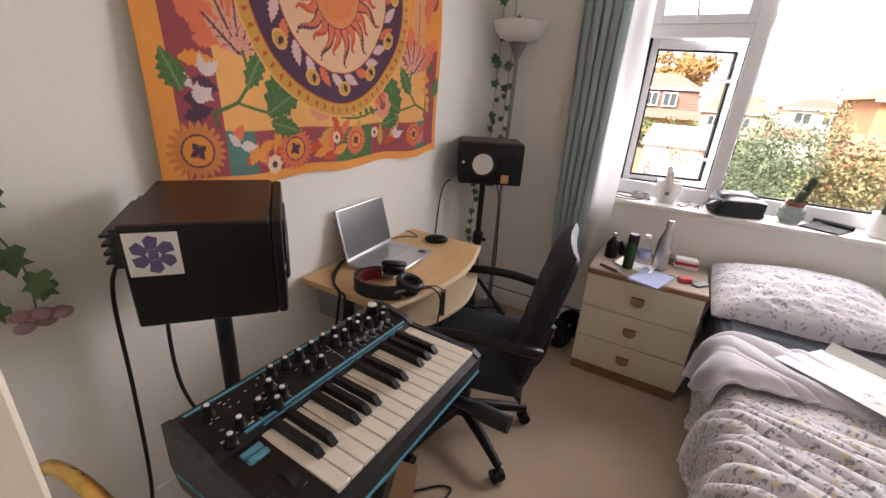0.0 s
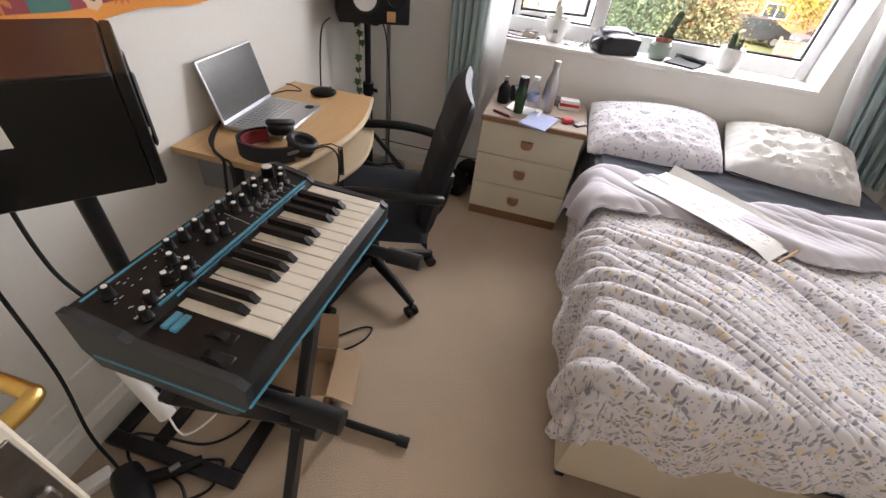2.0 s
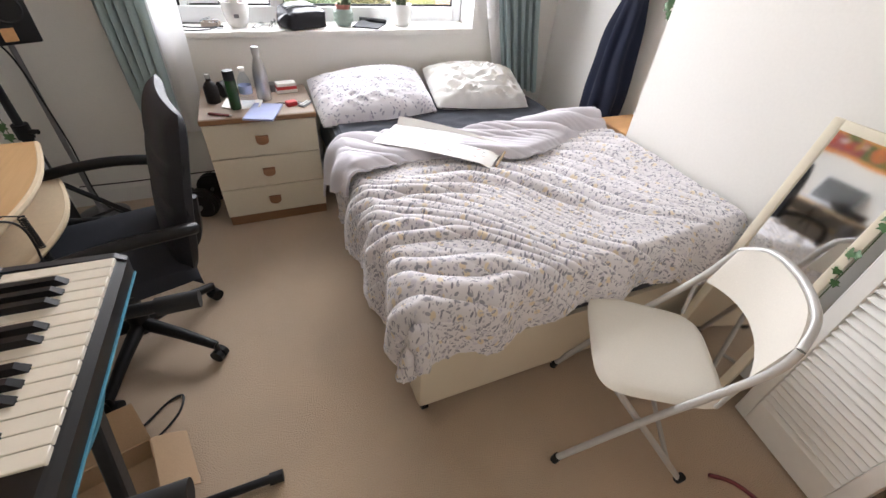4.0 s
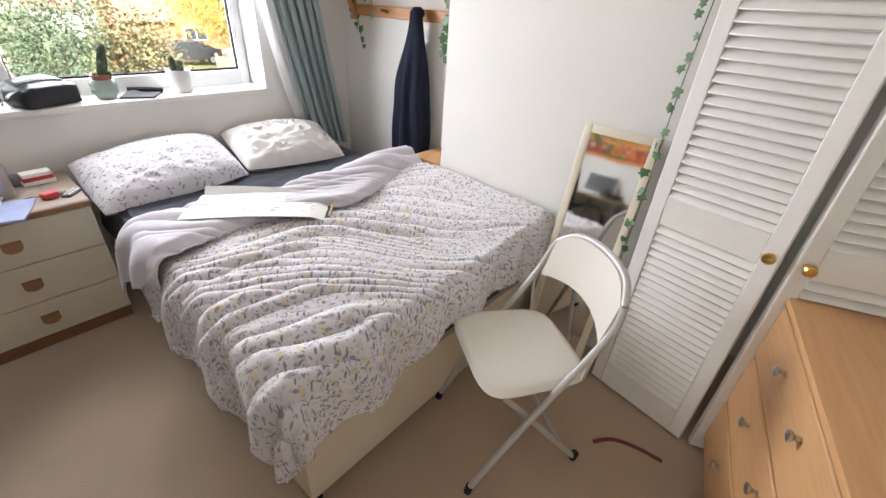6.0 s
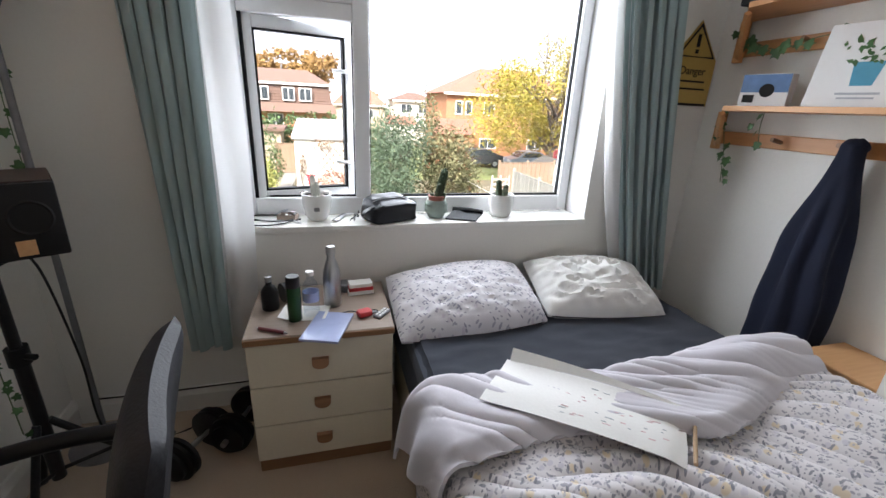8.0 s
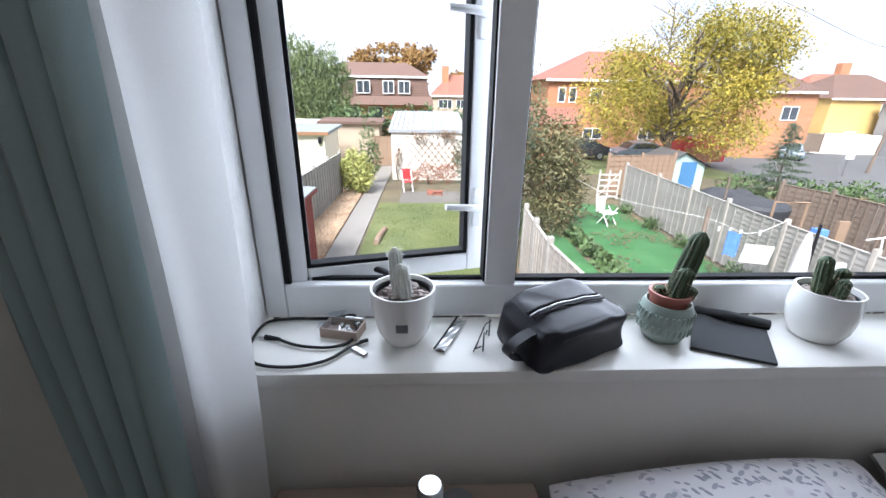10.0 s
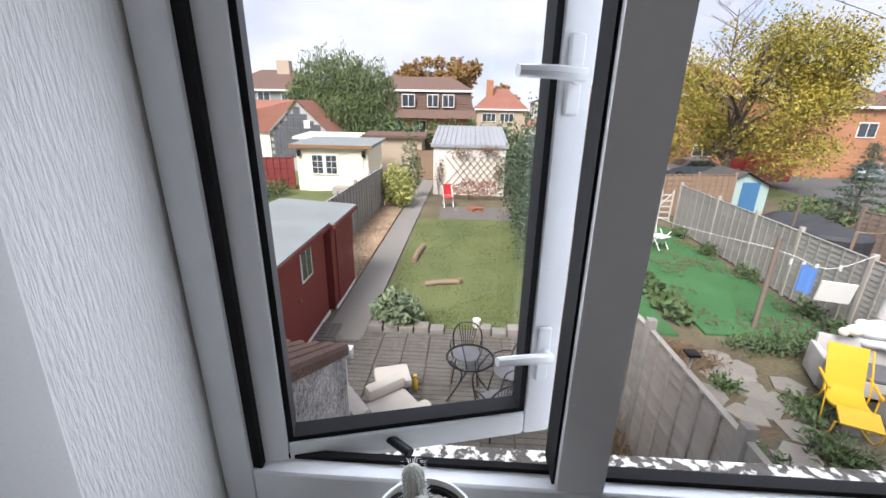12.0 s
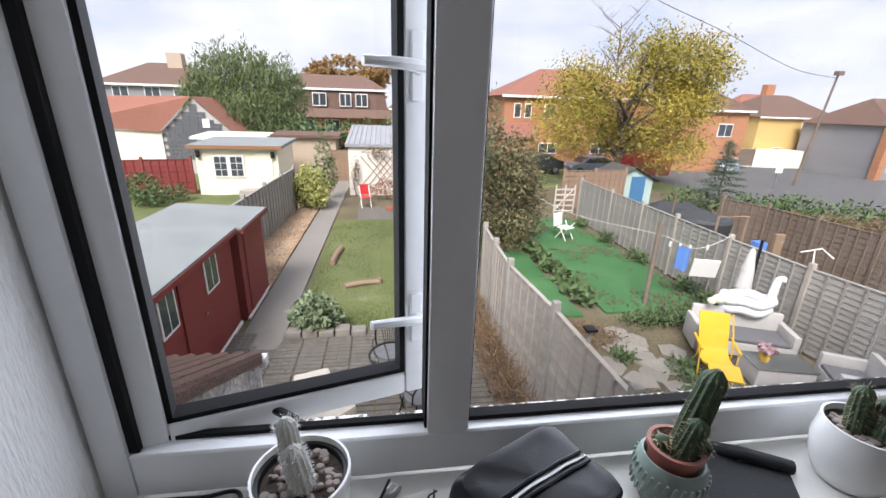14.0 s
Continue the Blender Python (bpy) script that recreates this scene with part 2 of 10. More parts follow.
def flecks(name, base, layers, rough=0.9):
    """Printed cotton: small sprigs of several colours on a plain ground, by uv."""
    m = paint(name, base, rough, 0, 0.05, 350, 6, 0.05, 0.0006, uv=True, sheen=0.3)
    nt = m.node_tree
    N, L = nt.nodes, nt.links
    bs = N["Principled BSDF"]
    last = [n for n in N if n.type == "MIX_RGB"][0].outputs[0]
    tc = [n for n in N if n.type == "TEX_COORD"][0]
    for scale, turn, stretch, size, col, share, offset in layers:
        mp = N.new("ShaderNodeMapping")
        mp.inputs["Rotation"].default_value = (0, 0, radians(turn))
        ms = N.new("ShaderNodeMapping")
        ms.inputs["Scale"].default_value = (scale, scale * stretch, scale)
        ms.inputs["Location"].default_value = (offset, offset * 1.7, 0)
        vo = N.new("ShaderNodeTexVoronoi")
        vo.voronoi_dimensions = "2D"
        vo.inputs["Scale"].default_value = 1.0
        L.new(tc.outputs["UV"], mp.inputs[0]), L.new(mp.outputs[0], ms.inputs[0]), L.new(ms.outputs[0], vo.inputs["Vector"])
        sp = N.new("ShaderNodeSeparateColor")
        L.new(vo.outputs["Color"], sp.inputs[0])
        keep = N.new("ShaderNodeMath")
        keep.operation, keep.inputs[1].default_value = "LESS_THAN", share
        L.new(sp.outputs[0], keep.inputs[0])
        near = N.new("ShaderNodeMapRange")
        near.inputs["From Min"].default_value, near.inputs["From Max"].default_value = size, size * 0.75
        L.new(vo.outputs["Distance"], near.inputs["Value"])
        k = N.new("ShaderNodeMath")
        k.operation = "MULTIPLY"
        L.new(keep.outputs[0], k.inputs[0]), L.new(near.outputs[0], k.inputs[1])
        mx = N.new("ShaderNodeMixRGB")
        mx.inputs[2].default_value = (*col, 1)
        L.new(k.outputs[0], mx.inputs[0]), L.new(last, mx.inputs[1])
        last = mx.outputs[0]
    L.new(last, bs.inputs["Base Color"])
    return m


def glass(name, tint=(1, 1, 1), rough=0.0):
    """A clear pane: mostly straight through, with a faint mirror."""
    m = bpy.data.materials.new(name)
    m.use_nodes = True
    nt = m.node_tree
    nt.nodes.remove(nt.nodes["Principled BSDF"])
    a, b = nt.nodes.new("ShaderNodeBsdfTransparent"), nt.nodes.new("ShaderNodeBsdfGlossy")
    a.inputs[0].default_value = (*tint, 1)
    b.inputs["Roughness"].default_value = rough
    f, x = nt.nodes.new("ShaderNodeLayerWeight"), nt.nodes.new("ShaderNodeMixShader")
    f.inputs[0].default_value = 0.5
    q, k = nt.nodes.new("ShaderNodeMath"), nt.nodes.new("ShaderNodeMath")
    q.operation, q.inputs[1].default_value = "POWER", 4.0
    k.operation, k.inputs[1].default_value, k.inputs[2].default_value = "MULTIPLY_ADD", 0.35, 0.025
    nt.links.new(f.outputs["Facing"], q.inputs[0]), nt.links.new(q.outputs[0], k.inputs[0]), nt.links.new(k.outputs[0], x.inputs[0])
    nt.links.new(a.outputs[0], x.inputs[1]), nt.links.new(b.outputs[0], x.inputs[2])
    nt.links.new(x.outputs[0], nt.nodes["Material Output"].inputs[0])
    return m


def printed(name, rough=0.85):
    """Cloth or card that shows the print stored with its points."""
    m = paint(name, (0.5, 0.5, 0.5), rough, 0, 0.1, 420, 5, 0.06, 0.0006)
    N, L = m.node_tree.nodes, m.node_tree.links
    at = N.new("ShaderNodeAttribute")
    at.attribute_name = "print"
    mr = [n for n in N if n.type == "MAP_RANGE"][0]
    k = N.new("ShaderNodeMixRGB")
    k.blend_type, k.inputs[0].default_value = "MULTIPLY", 0.25
    L.new(at.outputs["Color"], k.inputs[1]), L.new(mr.outputs[0], k.inputs[2])
    L.new(k.outputs[0], N["Principled BSDF"].inputs["Base Color"])
    return m


def sheer(m, share):
    """Lets part of the light through a cloth."""
    nt = m.node_tree
    bs, out = nt.nodes["Principled BSDF"], nt.nodes["Material Output"]
    t, x = nt.nodes.new("ShaderNodeBsdfTranslucent"), nt.nodes.new("ShaderNodeMixShader")
    x.inputs[0].default_value = share
    src = bs.inputs["Base Color"].links[0].from_socket
    nt.links.new(src, t.inputs[0])
    nt.links.new(bs.outputs[0], x.inputs[1]), nt.links.new(t.outputs[0], x.inputs[2]), nt.links.new(x.outputs[0], out.inputs[0])
    return m


WALL = paint("wall_paint", (0.80, 0.785, 0.74), 0.75, 0, 0.03, 90, 1.2, 0.05, 0.001)
WALLPAPER = paint("reveal_wallpaper", (0.79, 0.79, 0.785), 0.7, 0, 0.08, 260, 2, 0.45, 0.003, (1.0, 1.0, 0.16))
CEIL = paint("ceiling_paint", (0.82, 0.81, 0.78), 0.85, 0, 0.03, 60, 1, 0.05)
GLOSSW = paint("white_gloss", (0.80, 0.79, 0.75), 0.35, 0, 0.04, 30, 2, 0.03)
CREAMDOOR = paint("cream_gloss", (0.76, 0.70, 0.56), 0.35, 0, 0.05, 25, 2, 0.04)
UPVC = paint("white_upvc", (0.78, 0.79, 0.80), 0.3, 0, 0.03, 40, 2, 0.01)
GASKET = paint("black_gasket", (0.008, 0.008, 0.009), 0.9, 0, 0.1)
CARPET = paint("beige_carpet", (0.57, 0.44, 0.315), 0.97, 0, 0.28, 240, 3.2, 0.40, 0.006, dirt=(0.45, 0.335, 0.23), sheen=0.4)
TEAL = sheer(paint("teal_curtain", (0.42, 0.53, 0.53), 0.9, 0, 0.10, 500, 3, 0.08, 0.0006, sheen=0.3), 0.32)
LINING = sheer(paint("curtain_lining", (0.90, 0.90, 0.90), 0.9, 0, 0.04, 400, 3, 0.06, 0.0006), 0.68)
BLACK = paint("black_plastic", (0.008, 0.008, 0.009), 0.42, 0, 0.2, 200, 4, 0.05, 0.0005)
BLACKMETAL = paint("black_metal", (0.02, 0.02, 0.022), 0.35, 0.3, 0.2, 90, 4, 0.03)
LEATHER = paint("black_leather", (0.02, 0.021, 0.025), 0.46, 0, 0.25, 160, 5, 0.18, 0.0015)
CHAIRHIDE = paint("chair_leather", (0.018, 0.019, 0.024), 0.58, 0, 0.25, 160, 5, 0.18, 0.0015)
CHAIRFAB = paint("dark_fabric", (0.018, 0.02, 0.027), 0.85, 0, 0.3, 300, 5, 0.1)
CABLE = paint("black_rubber", (0.014, 0.014, 0.015), 0.5, 0, 0.15)
SYNTH = paint("synth_panel", (0.009, 0.008, 0.008), 0.38, 0, 0.15, 250, 3, 0.04, 0.0004)
SYNTHSIDE = paint("synth_side", (0.03, 0.032, 0.038), 0.45, 0, 0.1, 150, 3, 0.05)
CYAN = paint("turquoise_plastic", (0.09, 0.33, 0.48), 0.4, 0, 0.08)
IVORY = paint("white_key", (0.80, 0.74, 0.64), 0.28, 0, 0.04, 60, 4, 0.0, rand=0.1)
SILVER = paint("silver_metal", (0.55, 0.56, 0.58), 0.32, 0.9, 0.06, 200, 4, 0.02)
STEEL = paint("brushed_steel", (0.50, 0.50, 0.50), 0.28, 1.0, 0.08, 160, 4, 0.02, 0.0004, (1, 1, 0.1))
BRASS = paint("brass", (0.66, 0.43, 0.13), 0.28, 1.0, 0.15, 60, 6, 0.02)
OLDMETAL = paint("tarnished_plate", (0.13, 0.115, 0.10), 0.45, 0.7, 0.4, 50, 9, 0.06)
SCREEN = paint("dark_screen", (0.095, 0.10, 0.098), 0.22, 0, 0.1)
BEECH = wood("beech_laminate", (0.62, 0.41, 0.21), (0.52, 0.32, 0.15), 1, 0.42)
BEECHEDGE = paint("beech_edge", (0.66, 0.53, 0.36), 0.45, 0, 0.06)
LAMINATE = wood("walnut_laminate", (0.32, 0.25, 0.20), (0.26, 0.20, 0.155), 0, 0.5)
BROWNWOOD = wood("brown_wood", (0.30, 0.165, 0.08), (0.20, 0.10, 0.05), 0, 0.5)
HANDLEWOOD = wood("handle_wood", (0.36, 0.19, 0.10), (0.25, 0.12, 0.06), 0, 0.45)
CREAMLAM = paint("cream_laminate", (0.72, 0.66, 0.53), 0.45, 0, 0.04, 120, 2, 0.03)
PINE = wood("orange_pine", (0.60, 0.32, 0.13), (0.48, 0.22, 0.08), 1, 0.45)
PINEX = wood("pine_board", (0.62, 0.36, 0.17), (0.50, 0.26, 0.11), 0, 0.5)
DARKVENEER = wood("dark_veneer", (0.055, 0.020, 0.014), (0.03, 0.012, 0.010), 0, 0.4)
DIVAN = paint("divan_fabric", (0.68, 0.60, 0.47), 0.9, 0, 0.07, 260, 3, 0.1)
NAVY = paint("navy_sheet", (0.024, 0.029, 0.042), 0.9, 0, 0.18, 300, 5, 0.1, 0.001, sheen=0.1)
LILAC = paint("lilac_cotton", (0.61, 0.585, 0.63), 0.9, 0, 0.05, 380, 4, 0.06, 0.0006, sheen=0.3)
DUVETPRINT = flecks("duvet_print", (0.70, 0.67, 0.68), [
    (30, 20, 0.9, 0.32, (0.70, 0.59, 0.44), 0.30, 1.3), (36, -55, 0.8, 0.30, (0.60, 0.57, 0.62), 0.40, 6.4),
    (58, 62, 0.42, 0.26, (0.31, 0.305, 0.34), 0.30, 4.1), (66, -28, 0.40, 0.26, (0.23, 0.23, 0.265), 0.24, 7.7),
    (72, 100, 0.44, 0.26, (0.28, 0.275, 0.31), 0.24, 3.3), (82, 15, 0.5, 0.26, (0.36, 0.35, 0.39), 0.28, 2.6),
    (104, 40, 1.0, 0.23, (0.24, 0.24, 0.28), 0.18, 8.1), (92, -75, 0.7, 0.27, (0.48, 0.46, 0.49), 0.34, 5.5)])
PILLOWPRINT = flecks("pillow_print", (0.74, 0.72, 0.75), [
    (30, 20, 0.9, 0.28, (0.66, 0.62, 0.68), 0.30, 2.3), (60, 62, 0.42, 0.26, (0.40, 0.40, 0.47), 0.34, 3.1),
    (66, -38, 0.42, 0.25, (0.30, 0.30, 0.37), 0.30, 5.7), (80, 110, 0.5, 0.25, (0.36, 0.35, 0.42), 0.28, 8.6)])
WHITECOTTON = paint("white_cotton", (0.80, 0.79, 0.76), 0.9, 0, 0.04, 300, 4, 0.08, 0.001, sheen=0.2)
PAPER = paint("white_paper", (0.88, 0.87, 0.84), 0.75, 0, 0.03, 120, 4, 0.05)
INKRED = paint("red_ink", (0.75, 0.48, 0.50), 0.8)
INKGREY = paint("grey_ink", (0.45, 0.48, 0.52), 0.8)
WHITECARD = paint("white_card", (0.82, 0.82, 0.82), 0.6, 0, 0.02)
PURPLE = paint("purple_print", (0.13, 0.11, 0.26), 0.6)
CONE = paint("white_cone", (0.74, 0.74, 0.73), 0.5, 0, 0.03)
RED = paint("red_plastic", (0.55, 0.04, 0.045), 0.45, 0, 0.1)
REDCLOTH = paint("red_cloth", (0.20, 0.02, 0.025), 0.9, 0, 0.15)
GREENGLASS = paint("green_bottle", (0.02, 0.07, 0.025), 0.15, 0, 0.1)
CLEARPLASTIC = glass("clear_plastic", (0.90, 0.93, 0.96), 0.05)
PANE = glass("window_pane")
MIRROR = paint("mirror_glass", (0.92, 0.93, 0.93), 0.015, 1.0, 0.0, bump=0)
CERAMIC = paint("white_ceramic", (0.78, 0.78, 0.76), 0.22, 0, 0.03, 30, 4, 0.01, coat=0.3)
GREENCERAMIC = paint("sage_ceramic", (0.30, 0.37, 0.33), 0.4, 0, 0.12, 60, 8, 0.05)
TERRACOTTA = paint("terracotta_plastic", (0.30, 0.10, 0.07), 0.5, 0, 0.1)
SOIL = paint("potting_soil", (0.05, 0.035, 0.028), 0.95, 0, 0.4, 120, 15, 0.3, 0.004)
PEBBLE = paint("pebble", (0.33, 0.275, 0.245), 0.8, 0, 0.3, 80, 10, 0.1, rand=0.8)
CACTUSW = paint("woolly_cactus", (0.60, 0.61, 0.54), 0.95, 0, 0.18, 300, 12, 0.3, 0.003, (1, 1, 0.2), sheen=1.0)
CACTUSG = paint("green_cactus", (0.045, 0.075, 0.035), 0.7, 0, 0.3, 120, 10, 0.2, 0.002)
SPINE = paint("spine", (0.42, 0.33, 0.20), 0.8)
BAGLEATHER = paint("bag_leather", (0.016, 0.017, 0.022), 0.40, 0, 0.2, 260, 5, 0.06, 0.0008)
ZIP = paint("zip_metal", (0.42, 0.42, 0.42), 0.35, 0.9)
POUCH = paint("dark_felt", (0.03, 0.032, 0.035), 0.85, 0, 0.2, 300, 6, 0.1)
IVY = paint("ivy_leaf", (0.06, 0.14, 0.045), 0.5, 0, 0.35, 60, 10, 0.05, rand=0.9)
IVYSTEM = paint("ivy_stem", (0.10, 0.16, 0.06), 0.6)
PINK = paint("pink_petal", (0.42, 0.26, 0.28), 0.7, 0, 0.15)
TRAYCARD = paint("grey_card", (0.40, 0.32, 0.27), 0.85, 0, 0.15, 200, 4, 0.06)
CARDBOARD = paint("cardboard", (0.42, 0.29, 0.18), 0.85, 0, 0.1, 200, 4, 0.06)
SOCKET = paint("white_socket", (0.80, 0.79, 0.76), 0.35, 0, 0.02)
NAVYCLOTH = paint("navy_wool", (0.010, 0.013, 0.028), 0.92, 0, 0.25, 200, 6, 0.15, 0.001)
FCHAIR = paint("cream_vinyl", (0.72, 0.68, 0.60), 0.5, 0, 0.05, 200, 3, 0.05)
FTUBE = paint("grey_enamel", (0.50, 0.49, 0.47), 0.4, 0.2, 0.06)
BANNER = paint("black_banner", (0.022, 0.020, 0.022), 0.75, 0, 0.15, 200, 3, 0.05)
SIGNY = paint("yellow_sign", (0.50, 0.34, 0.09), 0.45, 0, 0.08)
FROST = paint("frosted_glass", (0.78, 0.76, 0.72), 0.3, 0, 0.03)
GREYENAMEL = paint("lamp_grey", (0.22, 0.22, 0.23), 0.4, 0.5)
BLUEBOOK = paint("blue_cover", (0.42, 0.48, 0.72), 0.18, 0, 0.08, 40, 4, 0.02, coat=0.5)
CANDLE = paint("tea_light", (0.70, 0.45, 0.28), 0.5)
GREENTOY = paint("green_plastic", (0.10, 0.36, 0.05), 0.4)
PHOTOBLUE = paint("blue_print", (0.14, 0.24, 0.45), 0.4, 0, 0.3, 20, 8, 0)
LED = paint("led_strip", (0.72, 0.70, 0.62), 0.45)
MAROON = paint("maroon_plastic", (0.16, 0.03, 0.04), 0.35)

# ---- the room ----
WX, BX, AX = 0.015, 2.755, 3.05          # left wall, chimney breast, alcove wall
ZC = 2.4
SZ, SX0, SX1, ST = 0.885, 0.757, 2.437, 2.17   # sill, window opening, its top


def skirting(name, x0, y0, x1, y1, label):
    """A moulded board along a wall, standing on the floor."""
    d = Vector((x1 - x0, y1 - y0, 0))
    n = Vector((-d.y, d.x, 0)).normalized()
    prof = [(0, 0), (0.018, 0), (0.018, 0.085), (0.012, 0.10), (0.007, 0.115), (0, 0.12)]
    vs = [(x0 + n.x * a, y0 + n.y * a, z) for a, z in prof] + [(x1 + n.x * a, y1 + n.y * a, z) for a, z in prof]
    k = len(prof)
    g = G().add(vs, [(i, (i + 1) % k, k + (i + 1) % k, k + i) for i in range(k)] + [tuple(range(k - 1, -1, -1)), tuple(range(k, 2 * k))])
    return setting(name, g, GLOSSW, label)


setting("floor", G().box(-1.4, -4.0, -0.15, 3.3, 0.0, 0.0), CARPET, "worn beige cut-pile carpet")
setting("ceiling", G().box(-1.4, -4.0, ZC, 3.3, 0.0, ZC + 0.12), CEIL, "white painted ceiling")
# left wall with the doorway
setting("wall_west", G().box(-0.11, -2.50, 0, WX, 0.0, ZC).box(-0.11, -4.0, 0, WX, -3.28, ZC).box(-0.11, -3.28, 2.02, WX, -2.50, ZC), WALL, "off-white painted bedroom wall")
setting("wall_south", G().box(-1.4, -4.1, 0, 3.3, -4.0, ZC), WALL, "plain off-white wall")
setting("wall_landing", G().box(-1.4, -4.0, 0, -1.3, 0.0, ZC).box(-1.3, -1.6, 0, -0.11, -1.5, ZC), WALL, "plain off-white landing wall")
# window wall, outer skin and reveal
setting("wall_north", G().box(-0.11, 0, 0, SX0, 0.30, ZC).box(SX1, 0, 0, 3.3, 0.30, ZC).box(SX0, 0, 0, SX1, 0.30, SZ - 0.03).box(SX0, 0, ST, SX1, 0.30, ZC), WALL, "off-white painted window wall")
setting("window_reveal", G().box(SX0 - 0.001, 0.001, SZ, SX0 + 0.004, 0.185, ST).box(SX1 - 0.004, 0.001, SZ, SX1 + 0.001, 0.185, ST).box(SX0, 0.001, ST - 0.004, SX1, 0.185, ST + 0.001), WALLPAPER, "textured white wallpaper in the window recess")
setting("wall_alcove", G().box(AX, -1.15, 0, AX + 0.25, 0.0, ZC), WALL, "off-white alcove wall")
setting("wall_chimney_breast", G().box(BX, -2.26, 0, AX + 0.25, -1.168, ZC), WALL, "off-white plastered chimney breast")
setting("wall_closet", G().box(2.66, -4.0, 0, AX + 0.25, -3.12, ZC).box(2.66, -3.12, 2.02, AX + 0.25, -2.26, ZC).box(AX + 0.15, -3.12, 0, AX + 0.25, -2.26, 2.02), WALL, "off-white wall around the closet")
skirting("baseboard_west", WX, 0.0, WX, -2.41, "white gloss baseboard").scale = (1, 1, 1)
skirting("baseboard_north", SX1 + 0.6, 0.0, WX + 0.02, 0.0, "white gloss baseboard")
skirting("baseboard_alcove", AX, -1.16, AX, -0.02, "white gloss baseboard")
setting("window_board", G().box(SX0 + 0.004, -0.018, SZ - 0.03, SX1 - 0.004, 0.19, SZ, 0.008), GLOSSW, "white gloss painted window sill", True)
# door frame on the left wall
g = G()
for y0, y1 in ((-2.50, -2.425), (-3.355, -3.28)):
    g.box(WX, y0, 0, WX + 0.018, y1, 2.09, 0.005)
g.box(WX, -3.355, 2.02, WX + 0.018, -2.425, 2.09, 0.005)
g.box(-0.11, -2.53, 0, WX, -2.50, 2.02).box(-0.11, -3.28, 0, WX, -3.25, 2.02)
setting("door_frame", g, GLOSSW, "white gloss door frame", True)


def door_leaf():
    d = thing("door_1", "cream painted panel door standing open", "door", pose(0.03, -2.535, 0.008, 0, 0, 3.8), kind="structure")
    part("leaf", G().box(0, -0.02, 0, 0.745, 0.02, 1.98, 0.004), CREAMDOOR, d)
    for i, (z0, z1) in enumerate(((0.2, 0.8), (1.05, 1.85))):
        for x0, x1 in ((0.1, 0.33), (0.42, 0.65)):
            part("raised_panel", G().box(x0, 0.018, z0, x1, 0.028, z1, 0.006), CREAMDOOR, d)
    part("latch_plate", G().box(0.744, -0.013, 0.90, 0.7475, 0.013, 1.05, 0.001).box(0.747, -0.006, 0.965, 0.758, 0.006, 0.99, 0.003).lathe([(0.004, 0), (0.004, 0.002)], 10, (0.746, 0, 0.92)), OLDMETAL, d, "tarnished steel latch plate")
    h = part("handle", G().box(0.665, 0.02, 0.93, 0.705, 0.026, 1.07, 0.004), BRASS, d, "brass lever handle")
    part("lever", G().tube(bend([(0.685, 0.024, 1.0), (0.685, 0.06, 1.0), (0.67, 0.066, 1.0), (0.62, 0.066, 1.006), (0.575, 0.064, 0.998), (0.562, 0.058, 0.99)]), 0.009, 10, 0.007), BRASS, h)
    return d


door_leaf()
single("led_strip", G().box(WX, -2.372, 0.13, WX + 0.004, -2.358, 2.3, 0.001), LED, "white led light strip stuck to the wall", "light strip")
g = G()
for k in range(46):
    g.box(WX + 0.004, -2.368, 0.16 + k * 0.046, WX + 0.0055, -2.362, 0.168 + k * 0.046)
led = bpy.data.objects["led_strip"]
tagged(part("diodes", g, BLACK, led, "row of tiny dark diodes", False), "row of tiny dark diodes", "", "", "stuff")


